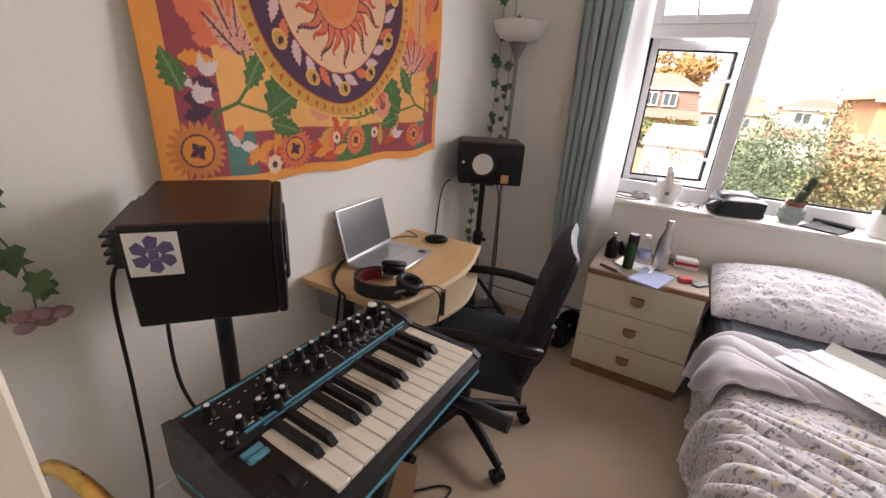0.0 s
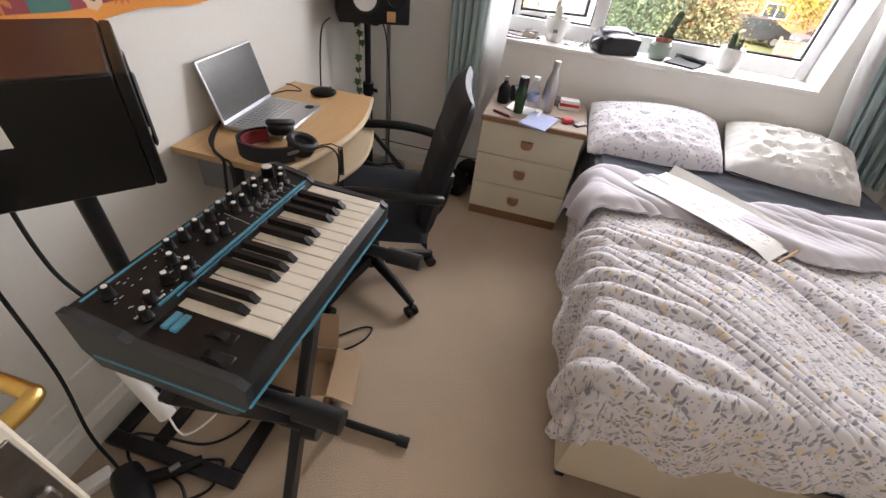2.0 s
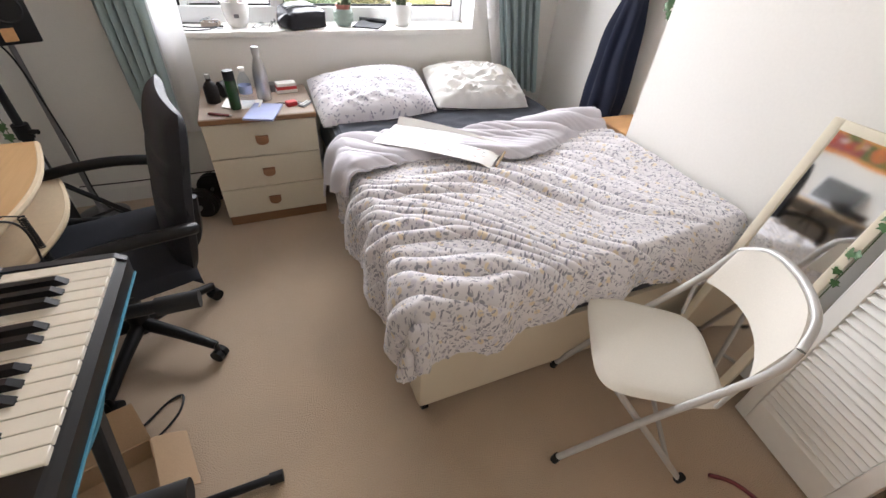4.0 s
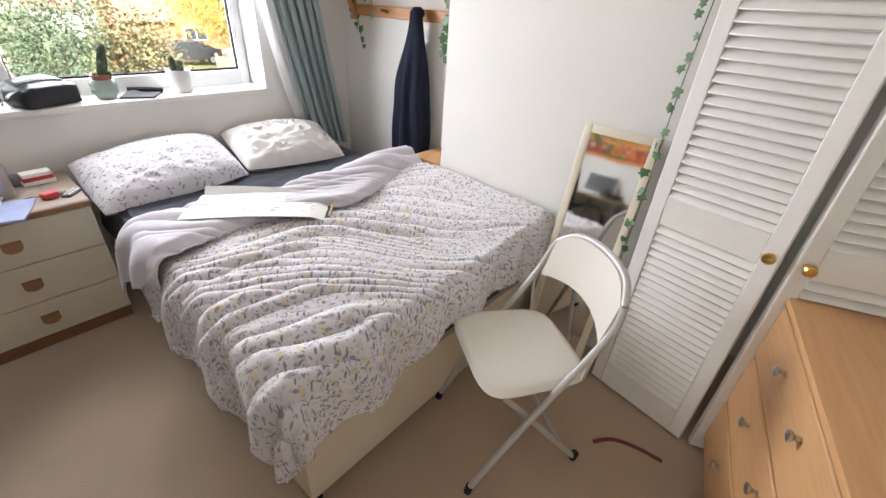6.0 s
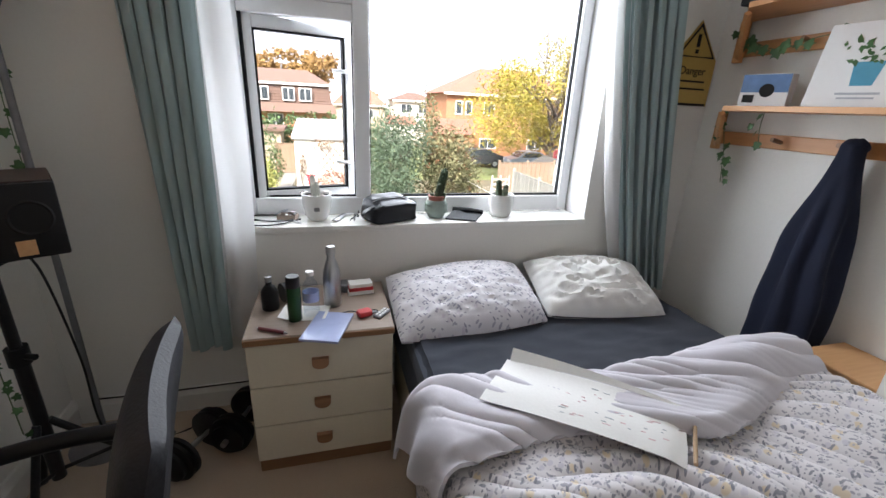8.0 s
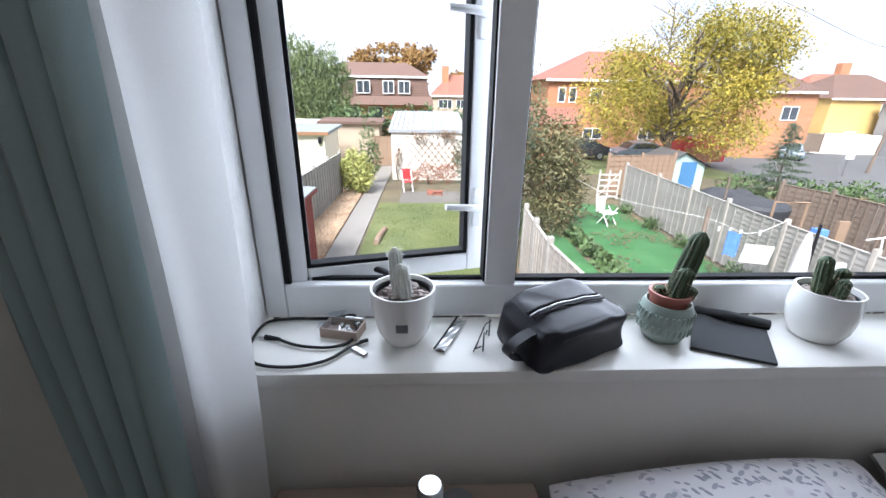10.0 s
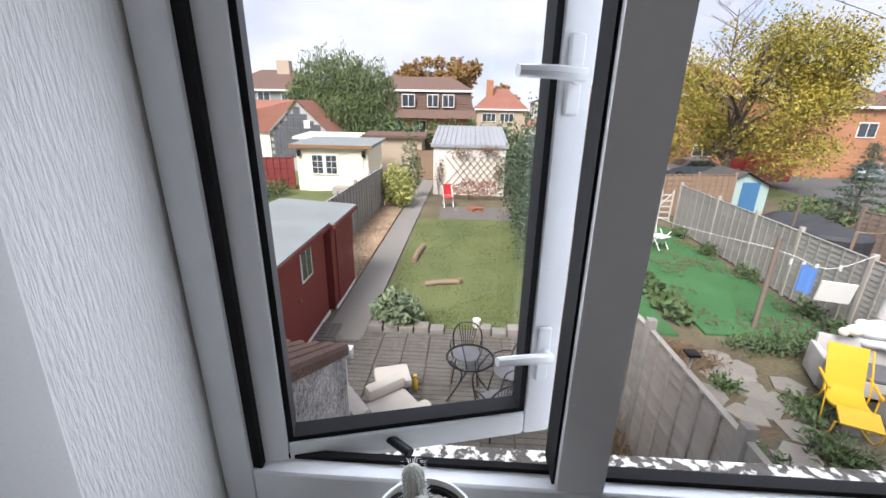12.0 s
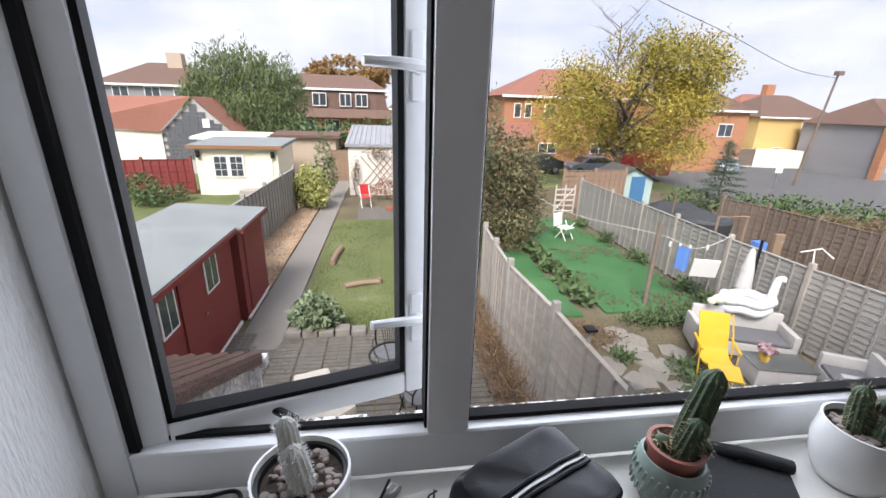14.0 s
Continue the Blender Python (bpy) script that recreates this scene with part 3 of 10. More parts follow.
# ---- window ----
def window():
    w = thing("window_1", "white upvc window with an open casement", "window", kind="structure")
    y0, y1 = 0.19, 0.255
    zb, zt, xm0, xm1 = 0.972, 2.10, 1.266, 1.336
    f = G()
    f.box(SX0 + 0.004, y0, SZ, SX0 + 0.052, y1, ST - 0.004, 0.006).box(SX1 - 0.058, y0, SZ, SX1 - 0.004, y1, ST - 0.004, 0.006)
    f.box(SX0 + 0.052, y0, SZ, SX1 - 0.058, 0.233, zb - 0.005, 0.004).box(SX0 + 0.052, y0, zt, SX1 - 0.058, y1, ST - 0.004, 0.006)
    part("window_frame", f, UPVC, w)
    part("mullion", G().box(xm0, y0 - 0.002, zb - 0.005, xm1, y1, zt, 0.006), UPVC, w)
    # black strip that covers most of the mullion's left face
    part("mullion_seal", G().box(xm0 - 0.004, y0 + 0.008, zb, xm0 + 0.002, y1 - 0.003, 1.735), GASKET, w, "black strip on the window frame", False)
    part("transom", G().box(SX0 + 0.052, y0 - 0.002, 1.735, xm0, y1, 1.80, 0.006), UPVC, w)
    fan = part("fanlight", G().box(SX0 + 0.052, y0 - 0.008, 1.80, SX0 + 0.095, y1, zt, 0.005).box(xm0 - 0.043, y0 - 0.008, 1.80, xm0, y1, zt, 0.005).box(SX0 + 0.095, y0 - 0.008, 1.80, xm0 - 0.043, y1, 1.843, 0.005).box(SX0 + 0.095, y0 - 0.008, zt - 0.043, xm0 - 0.043, y1, zt, 0.005), UPVC, w)
    part("pane", G().box(SX0 + 0.085, 0.222, 1.835, xm0 - 0.033, 0.226, zt - 0.035), PANE, fan, "", False).visible_shadow = False
    part("handle", G().box(1.0, y0 - 0.022, 1.806, 1.03, y0 - 0.006, 1.822, 0.003).rod((1.015, y0 - 0.018, 1.815), (1.0, y0 - 0.045, 1.90), 0.006, 0.005), UPVC, fan)
    # fixed light
    part("pane", G().box(xm1 - 0.004, 0.222, zb - 0.01, SX1 - 0.05, 0.226, zt + 0.006), PANE, w, "", False).visible_shadow = False
    gk = G()
    for a in ((xm1, zb - 0.005, xm1 + 0.006, zt), (SX1 - 0.064, zb - 0.005, SX1 - 0.058, zt), (xm1, zb - 0.005, SX1 - 0.058, zb + 0.004), (xm1, zt - 0.006, SX1 - 0.058, zt)):
        gk.box(a[0], 0.212, a[1], a[2], 0.234, a[3])
    part("gasket", gk, GASKET, w, "", False)
    # casement, hinged on its left edge and swung outwards
    W, cz = 0.487, 0.950
    H = 1.735 - cz
    SL, SR, SB, ST_ = 0.046, 0.049, 0.046, 0.050        # stiles and rails
    m = pose(SX0 + 0.053, 0.217, cz, 0, 0, 14.7)
    s = part("casement", G().box(0.0, -0.012, 0.0, SL, 0.030, H, 0.007).box(W - SR, -0.012, 0, W, 0.030, H, 0.007).box(SL, -0.012, 0, W - SR, 0.030, SB, 0.007).box(SL, -0.012, H - ST_, W - SR, 0.030, H, 0.007).to(m), UPVC, w)
    gk = G()
    for a in ((SL, SB, SL + 0.009, H - ST_), (W - SR - 0.010, SB, W - SR, H - ST_), (SL, SB, W - SR, SB + 0.009), (SL, H - ST_ - 0.008, W - SR, H - ST_)):
        gk.box(a[0], -0.006, a[1], a[2], 0.026, a[3])
    gk.box(W - 0.012, 0.022, 0.01, W - 0.006, 0.034, H - 0.01)
    part("gasket", gk.to(m), GASKET, s, "", False)
    part("pane", G().box(SL - 0.006, 0.010, SB - 0.008, W - SR + 0.006, 0.014, H - ST_ + 0.008).to(m), PANE, s, "", False).visible_shadow = False
    for z, tilt in ((0.167, 0.012), (0.588, 0.0)):
        u = W - 0.031
        hb = part("handle_plate", G().box(u - 0.011, -0.020, z - 0.05, u + 0.011, -0.012, z + 0.050, 0.003).rod((u, -0.032, z), (u, -0.012, z), 0.012).to(m), UPVC, s)
        part("lever", G().tube([(u + 0.008, -0.030, z), (u - 0.035, -0.036, z + 0.002 + tilt * 0.4), (u - 0.088, -0.044, z + 0.002 + tilt)], 0.0095, 8, 0.0075).to(m), UPVC, hb)
    part("stay", G().box(0.05, 0.035, -0.012, 0.24, 0.05, -0.004).to(m).rod((SX0 + 0.29, 0.235, zb + 0.004), (SX0 + 0.24, 0.27, zb + 0.006), 0.008), BLACKMETAL, s, "dark friction stay")
    part("hinge_seal", G().box(SX0 + 0.050, 0.197, zb - 0.004, SX0 + 0.066, 0.252, 1.735), GASKET, w, "black strip on the window frame", False)
    part("track", G().box(SX0 + 0.052, 0.219, zb - 0.007, xm0, 0.231, zb + 0.003), GASKET, w, "", False)
    return w


window()


# ---- curtains ----
def curtain(name, label, top, bot, z0, z1, folds, seed, side):
    """Cloth between two edges at the top and two at the bottom, with a pale lining behind its edge."""
    c = thing(name, label, "curtain", group="pair of curtains")

    def fn(u, v):
        e = v ** 1.3
        x = lerp(lerp(top[0], top[1], u), lerp(bot[0], bot[1], u), e)
        a = 0.028 + 0.010 * noise.noise(Vector((u * 3, v * 1.2, seed)))
        y = -0.075 + a * math.sin(u * folds * 2 * math.pi + 1.1 * noise.noise(Vector((u * 2, v * 1.7, seed + 4)))) - 0.02 * v
        x += 0.012 * math.sin(u * folds * 4 * math.pi + seed)
        return (x, min(y, -0.022), lerp(z1, z0, v) + 0.012 * math.sin(u * 9 + seed) * v)

    part("cloth", G().sheet(fn, 72, 40, 0.002), TEAL, c)
    a, b = (0.72, 1.42) if side > 0 else (-0.30, 0.20)

    def ln(u, v):
        w = lerp(a, b, u)
        q = fn(min(1, max(0, w)), v)
        x = q[0] + (w - min(1, max(0, w))) * 0.30 * (0.55 + 0.45 * math.sin(v * 2.4))
        y = q[1] + 0.022 + 0.016 * math.sin(u * 7 + 2 * noise.noise(Vector((u * 2, v * 2, seed))))
        return (x, min(-0.008, y), lerp(z1, z0 + 0.03, v))

    part("lining", G().sheet(ln, 26, 40, 0.002), LINING, c, "cream cotton lining")
    return c


curtain("curtain", "faded teal curtain with a cream lining", (0.48, 0.72), (0.54, 0.69), 0.38, 2.24, 5, 2, 1)
curtain("curtain", "faded teal curtain with a cream lining", (2.38, 2.68), (2.68, 2.93), 0.50, 2.24, 5, 9, -1)
cr = thing("curtain_rail", "white metal curtain rail above the window", "curtain rail")
part("pole", G().rod((0.40, -0.06, 2.26), (2.85, -0.06, 2.26), 0.012), GLOSSW, cr)
for x in (0.5, 1.6, 2.75):
    part("bracket", G().box(x - 0.012, -0.06, 2.245, x + 0.012, 0.0, 2.275, 0.003), GLOSSW, cr)


# ---- nightstand ----
def nightstand():
    x0, x1, y0, y1 = 0.83, 1.355, -0.462, -0.03
    n = thing("bedside_cabinet", "cream three-drawer bedside cabinet with wooden trim", "bedside cabinet", pose(0, 0, 0))
    part("plinth", G().box(x0 + 0.004, y0 + 0.008, 0, x1 - 0.004, y1, 0.058, 0.002), BROWNWOOD, n, "brown wooden plinth")
    part("carcass", G().box(x0, y0 + 0.018, 0.058, x1, y1, 0.580, 0.002), CREAMLAM, n)
    part("top", G().box(x0 - 0.006, y0 - 0.004, 0.581, x1 + 0.006, y1, 0.610, 0.004), LAMINATE, n, "worn wood-effect top")
    part("edge_strip", G().box(x0 - 0.004, y0 - 0.010, 0.583, x1 + 0.004, y0 - 0.004, 0.607, 0.002), BROWNWOOD, n, "pale wooden edge strip")
    for z0, z1 in ((0.06, 0.223), (0.227, 0.398), (0.402, 0.578)):
        d = part("drawer", G().box(x0 + 0.001, y0, z0, x1 - 0.001, y0 + 0.018, z1, 0.002), CREAMLAM, n)
        zc, xc = (z0 + z1) / 2, 1.083
        poly = [(xc - 0.030, zc + 0.020), (xc - 0.030, zc - 0.002)] + [(xc + 0.030 * math.cos(a), zc - 0.002 + 0.022 * math.sin(a)) for a in [math.pi + k * math.pi / 10 for k in range(1, 10)]] + [(xc + 0.030, zc - 0.002), (xc + 0.030, zc + 0.020)]
        part("handle", G().prism(poly, 0, 0.016).to(Matrix(((1, 0, 0, 0), (0, 0, 1, y0 - 0.016), (0, 1, 0, 0), (0, 0, 0, 1)))), HANDLEWOOD, d, "half-moon brown wooden handle", False)
    return n


nightstand()


# ---- bed ----
def castor(p, b):
    c = part("castor", G().rod((p[0] - 0.012, p[1], 0.022), (p[0] + 0.012, p[1], 0.022), 0.022).rod((p[0], p[1], 0.03), (p[0], p[1], 0.06), 0.012), BLACK, b, "black castor")
    return c


BED0, BED1, BFOOT = 1.42, 2.745, -1.87


def bed():
    b = thing("bed", "double divan bed with a navy fitted sheet", "bed")
    part("divan_base", G().box(BED0, BFOOT, 0.045, BED1, -0.06, 0.33, 0.02), DIVAN, b, "cream fabric divan base")
    for x in (BED0 + 0.03, 2.05, BED1 - 0.05):
        for y in (BFOOT + 0.03, -0.12):
            castor((x, y), b)

    def top(u, v):
        a, c = lerp(-0.18, 1.325 + 0.02, u), lerp(-1.82, 0.0, v)
        x, y = BED0 + 0.005 + a, -0.06 + c
        z = 0.515 + 0.006 * noise.noise(Vector((x * 3, y * 4, 1))) + 0.016 * max(0, 0.35 - abs(noise.noise(Vector((x * 4 + y * 5, y * 9 - x * 2, 3))))) + 0.010 * max(0, 0.3 - abs(noise.noise(Vector((x * 8 - y * 4, y * 15, 7)))))
        if a < 0.05:
            t = smoothstep(0.05, -0.18, a)
            x = BED0 - 0.006 + 0.055 * (1 - t) * (1 if a > 0 else 0.6)
            z -= 0.20 * t
        return (x, y, z)

    part("mattress", G().box(BED0 + 0.012, BFOOT + 0.01, 0.33, BED1 - 0.005, -0.055, 0.50, 0.03), NAVY, b, "mattress in a navy fitted sheet")
    part("fitted_sheet", G().sheet(top, 70, 90, 0), NAVY, b, "creased navy sheet")
    return b


bed()


def crease(x, s, seed, gap, sharp):
    """One family of folds: rounded ridges with narrow valleys, about `gap` apart along s, fading in and out along x."""
    ph = 1.3 * noise.noise(Vector((x * 1.4 + seed, s * 2.0, seed))) + 0.5 * noise.noise(Vector((x * 4.0, s * 5.0, seed + 4)))
    r = abs(math.sin(math.pi * (s / gap + ph)))
    k = smoothstep(-0.22, 0.38, noise.noise(Vector((x * 1.8 - seed, s * 6.0, 3.0 + seed))))
    return (r ** sharp - 0.5) * k


def wrinkle(x, y, seed=0.0, even=False):
    """Long slanting creases that fan out round the near corner of the bed and die away towards the far foot, over a soft swell."""
    w = 0.06 * math.sin(x * 2.6 + 0.7) + 0.10 * noise.noise(Vector((x * 1.6, y * 1.9, 2.0 + seed)))
    fan = 0.20 + 0.42 * smoothstep(-1.05, -1.80, y)
    s = y + w + fan * (x - 1.42)
    q = y + 0.6 * w + (fan + 0.20) * (x - 1.42)
    k = 1.0 if even else lerp(1.0, 0.45, smoothstep(-1.35, -1.80, y) * smoothstep(1.55, 2.1, x)) * lerp(1.0, 0.62, smoothstep(2.0, 2.6, x))
    c = noise.noise(Vector((x * 2.0, y * 2.4, 5.0 + seed)))
    f = noise.noise(Vector((x * 9.0, y * 14.0, 8.0 + seed)))
    return k * (0.036 * crease(x, s, 1.0 + seed, 0.086, 0.80) + 0.018 * crease(x, q, 6.0 + seed, 0.048, 0.75) + 0.004 * crease(x, s + 0.3 * x, 9.0 + seed, 0.030, 0.8)) + 0.026 * c + 0.004 * f


def drape(a, b, z, xl, yf, seed, flare):
    """Cloth coordinate a (across, from the left edge) and b (down the bed): over the edge it hangs."""
    da, db = max(0.0, xl - a), max(0.0, yf - b)
    d = math.hypot(da, db)
    x, y = max(a, xl), max(b, yf)
    if d > 0:
        r = 0.055
        out = r * (1 - math.exp(-d / r)) + flare * d
        drop = max(0.0, d - r * (1 - math.exp(-d / (r * 1.4))) * 0.75)
        drop = min(drop, 0.235 + 0.3 * max(0.0, drop - 0.235))
        x -= out * da / d
        y -= out * db / d
        k = smoothstep(0, 0.12, d)
        rip = 0.016 * math.sin((b if da > db else a) * 26 + 3 * noise.noise(Vector((a * 3, b * 3, seed)))) * k
        x += rip * da / d
        y += rip * db / d
        z -= drop
    return x, y, z


def duvet():
    dv = thing("duvet", "crumpled duvet in a leaf-sprigged white cover", "duvet")
    xl, yf = 1.425, -1.845

    def fn(u, v):
        a = lerp(xl - 0.33 - 0.03 * math.sin(v * 5), 2.735, u)
        b = lerp(-1.00, yf - 0.205 - 0.035 * math.sin(u * 8) - 0.02 * math.sin(u * 23), v)
        z = 0.578 + 1.15 * wrinkle(a, b) + 0.03 * smoothstep(2.2, 2.7, a) - 0.02 * smoothstep(0.55, 1.0, v)
        x, y, z = drape(a, b, z, xl, yf, 1.0, 0.06)
        return (x, y, max(z, 0.20))

    part("cover", G().sheet(fn, 300, 290, 0.012, 1.66, 1.22), DUVETPRINT, dv)

    def fold(u, v):
        a = lerp(xl - 0.30 + 0.16 * v, 2.74, u)
        e = -0.80 - 0.04 * math.sin(u * 2.6) + 0.02 * math.sin(u * 9)
        w = 0.32 - 0.04 * u + 0.03 * math.sin(u * 11 + 1)
        b = e - w * v
        bulk = 0.05 * smoothstep(0.6, 0.92, u) * math.sin(math.pi * min(1, v * 1.15))
        z = 0.622 + 0.62 * wrinkle(a * 1.2, b * 1.2 - a * 0.35, 11.0, True) + 0.012 * noise.noise(Vector((a * 3.1, b * 4.0, 6.0))) + bulk + 0.008 * noise.noise(Vector((a * 7 + b * 5, b * 6, 3)))
        z -= 0.085 * (1 - smoothstep(0, 0.16, v)) ** 2 + 0.026 * smoothstep(0.86, 1.0, v)
        x, y, z = drape(a, b, z, xl - 0.012, -5, 3.0, 0.10)
        return (x, y, z)

    part("turned_back_edge", G().sheet(fold, 170, 90, 0.010, 1.66, 0.4), LILAC, dv, "plain lilac-grey reverse folded back")

    return dv


duvet()


def pillow(name, label, mat, m, a, b, h, seed, rough):
    def fn(sgn):
        def f(u, v):
            p, q = 2 * u - 1, 2 * v - 1
            t = max(0, 1 - abs(p) ** 2.6) ** 0.55 * max(0, 1 - abs(q) ** 2.6) ** 0.55
            pin = 1 - 0.10 * (abs(p) * abs(q)) ** 2 + 0.02 * (p * p + q * q)
            n = noise.noise(Vector((p * 1.6 + seed, q * 1.6, seed))) * 0.22 + rough * (0.5 - abs(noise.noise(Vector((p * 4 + q * 2 + seed, q * 5, seed + 3)))))
            return (a * p * pin * (1 - 0.06 * (1 - q * q)) , b * q * pin, sgn * h * t * (1 + n) * (1 if sgn > 0 else 0.6) + 0.004 * sgn)
        return f
    g = G().sheet(fn(1), 46, 34, 0, 2 * a, 2 * b)
    k = G().sheet(fn(-1), 46, 34, 0, 2 * a, 2 * b)
    k.f = [tuple(reversed(q)) for q in k.f]
    n = len(g.v)
    g.v += k.v
    g.f += [tuple(i + n for i in q) for q in k.f]
    g.uv += k.uv
    return single(name, g, mat, label, "pillow", m, "pillows on the bed")


pillow("pillow", "plump pillow in a leaf-sprigged cotton case", PILLOWPRINT, pose(1.715, -0.235, 0.585, 20, -2, 2), 0.35, 0.205, 0.10, 1, 0.26)
pillow("pillow", "rumpled pillow in a creased white case", WHITECOTTON, pose(2.385, -0.225, 0.585, 18, 3, -4), 0.325, 0.20, 0.098, 6, 0.60)


def paper_sheet():
    p = thing("folded_poster", "creased white paper poster with faint pen notes", "poster", pose(1.795, -1.025, 0.640, 1, 2, -36))
    W, H = 0.52, 0.22

    def fn(u, v):
        x, y = (u - 0.5) * W + 0.03 * v, (v - 0.5) * H
        return (x, y, 0.010 * math.sin(u * 3.0) - 0.012 * smoothstep(0.9, 1, u) + 0.004 * math.sin(v * 6))

    part("sheet", G().sheet(fn, 30, 10, 0.0015), PAPER, p)
    part("flap", G().sheet(lambda u, v: ((u - 0.5) * W * 0.98 + 0.035, 0.5 * H - 0.004 + 0.03 * v * (1 - u * 0.7), 0.014 * math.sin(u * 3.0) + 0.030 * v * (1 - u)), 24, 4, 0.0015), PAPER, p)
    part("rolled_end", G().tube([(0.5 * W + 0.02, -0.09, -0.006), (0.5 * W + 0.04, 0.05, -0.004)], 0.005, 10), CARDBOARD, p, "torn brown edge")
    rnd = random.Random(4)
    for mat, k in ((INKRED, 26), (INKGREY, 12)):
        g = G()
        for i in range(k):
            u, v = rnd.uniform(0.38, 0.9), rnd.uniform(0.12, 0.85)
            q = fn(u, v)
            w = rnd.uniform(0.003, 0.011)
            g.box(q[0] - w, q[1] - 0.0009, q[2] + 0.0004, q[0] + w, q[1] + 0.0009, q[2] + 0.0012)
        tagged(part("notes", g, mat, p, "", False), "faint pen notes", "", "", "stuff")
    return p


paper_sheet()


# ---- desk and what stands on it ----
def desk():
    d = thing("computer_desk", "small beech-effect computer desk with a sliding tray", "desk")
    zt = 0.745
    edge = [(0.025, -1.60)] + [(0.395 + 0.075 * math.sin(math.pi * k / 14), lerp(-1.60, -0.885, k / 14)) for k in range(15)] + [(0.025, -0.885)]
    part("top", G().prism(edge, zt - 0.020, zt), BEECH, d, "", False)
    rim = [(0.392 + 0.075 * math.sin(math.pi * k / 24), lerp(-1.60, -0.885, k / 24), zt - 0.010) for k in range(25)]
    part("edge_band", G().tube(rim, 0.0112, 8), BEECHEDGE, d, "pale rounded front edge")
    tray = [(0.12, -1.54)] + [(0.42 + 0.075 * math.sin(math.pi * k / 14), lerp(-1.54, -0.945, k / 14)) for k in range(15)] + [(0.12, -0.945)]
    t = part("tray", G().prism(tray, 0.615, 0.633), BEECHEDGE, d, "pale sliding keyboard tray", False)
    part("edge_band", G().tube([(0.418 + 0.075 * math.sin(math.pi * k / 24), lerp(-1.54, -0.945, k / 24), 0.624) for k in range(25)], 0.010, 8), BEECHEDGE, t)
    for y in (-1.56, -0.925):
        part("runner", G().box(0.08, y - 0.012, 0.605, 0.40, y + 0.012, 0.725, 0.002), GREYENAMEL, d)
        part("leg", G().box(0.20, y - 0.018, 0.05, 0.25, y + 0.018, 0.725, 0.004), BLACKMETAL, d)
        part("foot", G().box(0.035, y - 0.02, 0.0, 0.42, y + 0.02, 0.05, 0.006), BLACKMETAL, d)
    part("back_panel", G().box(0.20, -1.55, 0.28, 0.215, -0.935, 0.50, 0.002), BEECHEDGE, d)
    return d


desk()


def laptop():
    l = thing("laptop", "open silver laptop with a dark screen", "laptop", pose(0.182, -1.270, 0.747, 0, 0, 94))
    W, D = 0.31, 0.215
    part("base", G().box(-W / 2, -D / 2, 0, W / 2, D / 2, 0.015, 0.004), SILVER, l)
    g = G()
    for r in range(6):
        for k in range(15):
            g.box(-0.138 + k * 0.0186, 0.082 - r * 0.0175, 0.0152, -0.138 + k * 0.0186 + 0.0155, 0.082 - r * 0.0175 - 0.0142, 0.0168)
    part("keys", g, SILVER, l, "", False)
    part("touchpad", G().box(-0.05, -0.095, 0.0150, 0.05, -0.035, 0.0156, 0.0005), SILVER, l)
    part("sticker", G().lathe([(0.018, 0), (0.018, 0.0004)], 20, (0.115, -0.075, 0.0152)), BLACK, l, "round black and yellow sticker")
    m = Matrix.Translation((0, D / 2 - 0.004, 0.012)) @ pose(0, 0, 0, -15)
    lid = part("lid", G().box(-W / 2, -0.004, 0, W / 2, 0.004, 0.205, 0.003).to(m), SILVER, l)
    part("screen", G().box(-W / 2 + 0.007, -0.0052, 0.014, W / 2 - 0.007, -0.0042, 0.199).to(m), SCREEN, lid, "dark glossy screen", False)
    return l


laptop().rotation_mode = "XYZ"


def mouse():
    ob = thing("computer_mouse", "small black computer mouse on the desk", "mouse", pose(0.215, -0.975, 0.746, 0, 0, -60))
    part("shell", G().ball((0, 0, 0.014), (0.032, 0.054, 0.020), 12), BLACK, ob)
    part("wheel", G().rod((-0.004, 0.03, 0.030), (0.004, 0.03, 0.030), 0.007), GREYENAMEL, ob)
    return ob


mouse()


def headphones():
    h = thing("headphones", "black over-ear headphones with red lining", "headphones", pose(0.320, -1.50, 0.747, 0, 0, 150))
    def strip(r, z0, z1):
        def f(u, v):
            a = math.pi * (1.15 * u - 0.075)
            return (r * 0.95 * math.cos(a), r * 1.1 * math.sin(a), lerp(z0, z1, v) + 0.012 * math.sin(a))
        return f

    part("headband", G().sheet(strip(0.094, 0.002, 0.052), 28, 6, 0.007), LEATHER, h, "padded black headband")
    part("band_lining", G().sheet(strip(0.083, 0.006, 0.048), 28, 6, 0.007), REDCLOTH, h, "dark red padding")
    for s in (-1, 1):
        m = pose(0.062 * s, -0.062, 0.030 + 0.012 * (s > 0), 18, 14 * s, 20 * s)
        e = part("ear_cup", G().lathe([(0.0, -0.022), (0.030, -0.022), (0.040, -0.012), (0.042, 0.004), (0.036, 0.014), (0.0, 0.016)], 24).to(m), BLACK, h)
        part("cushion", G().tube([(0.031 * math.cos(k * math.pi / 12), 0.038 * math.sin(k * math.pi / 12), 0.018) for k in range(24)], 0.012, 8, closed=True).to(m), LEATHER, e, "soft black ear cushion")
        part("yoke", G().tube([(0.088 * s, 0.0, 0.030), (0.090 * s, -0.03, 0.032), (0.085 * s, -0.055, 0.034)], 0.006, 8), GREYENAMEL, h)
    return h


headphones()


def wire(name, label, pts, r=0.003, mat=None, k=10):
    return single(name, G().tube(bend(pts, k), r, 6), mat or CABLE, label, "cable")


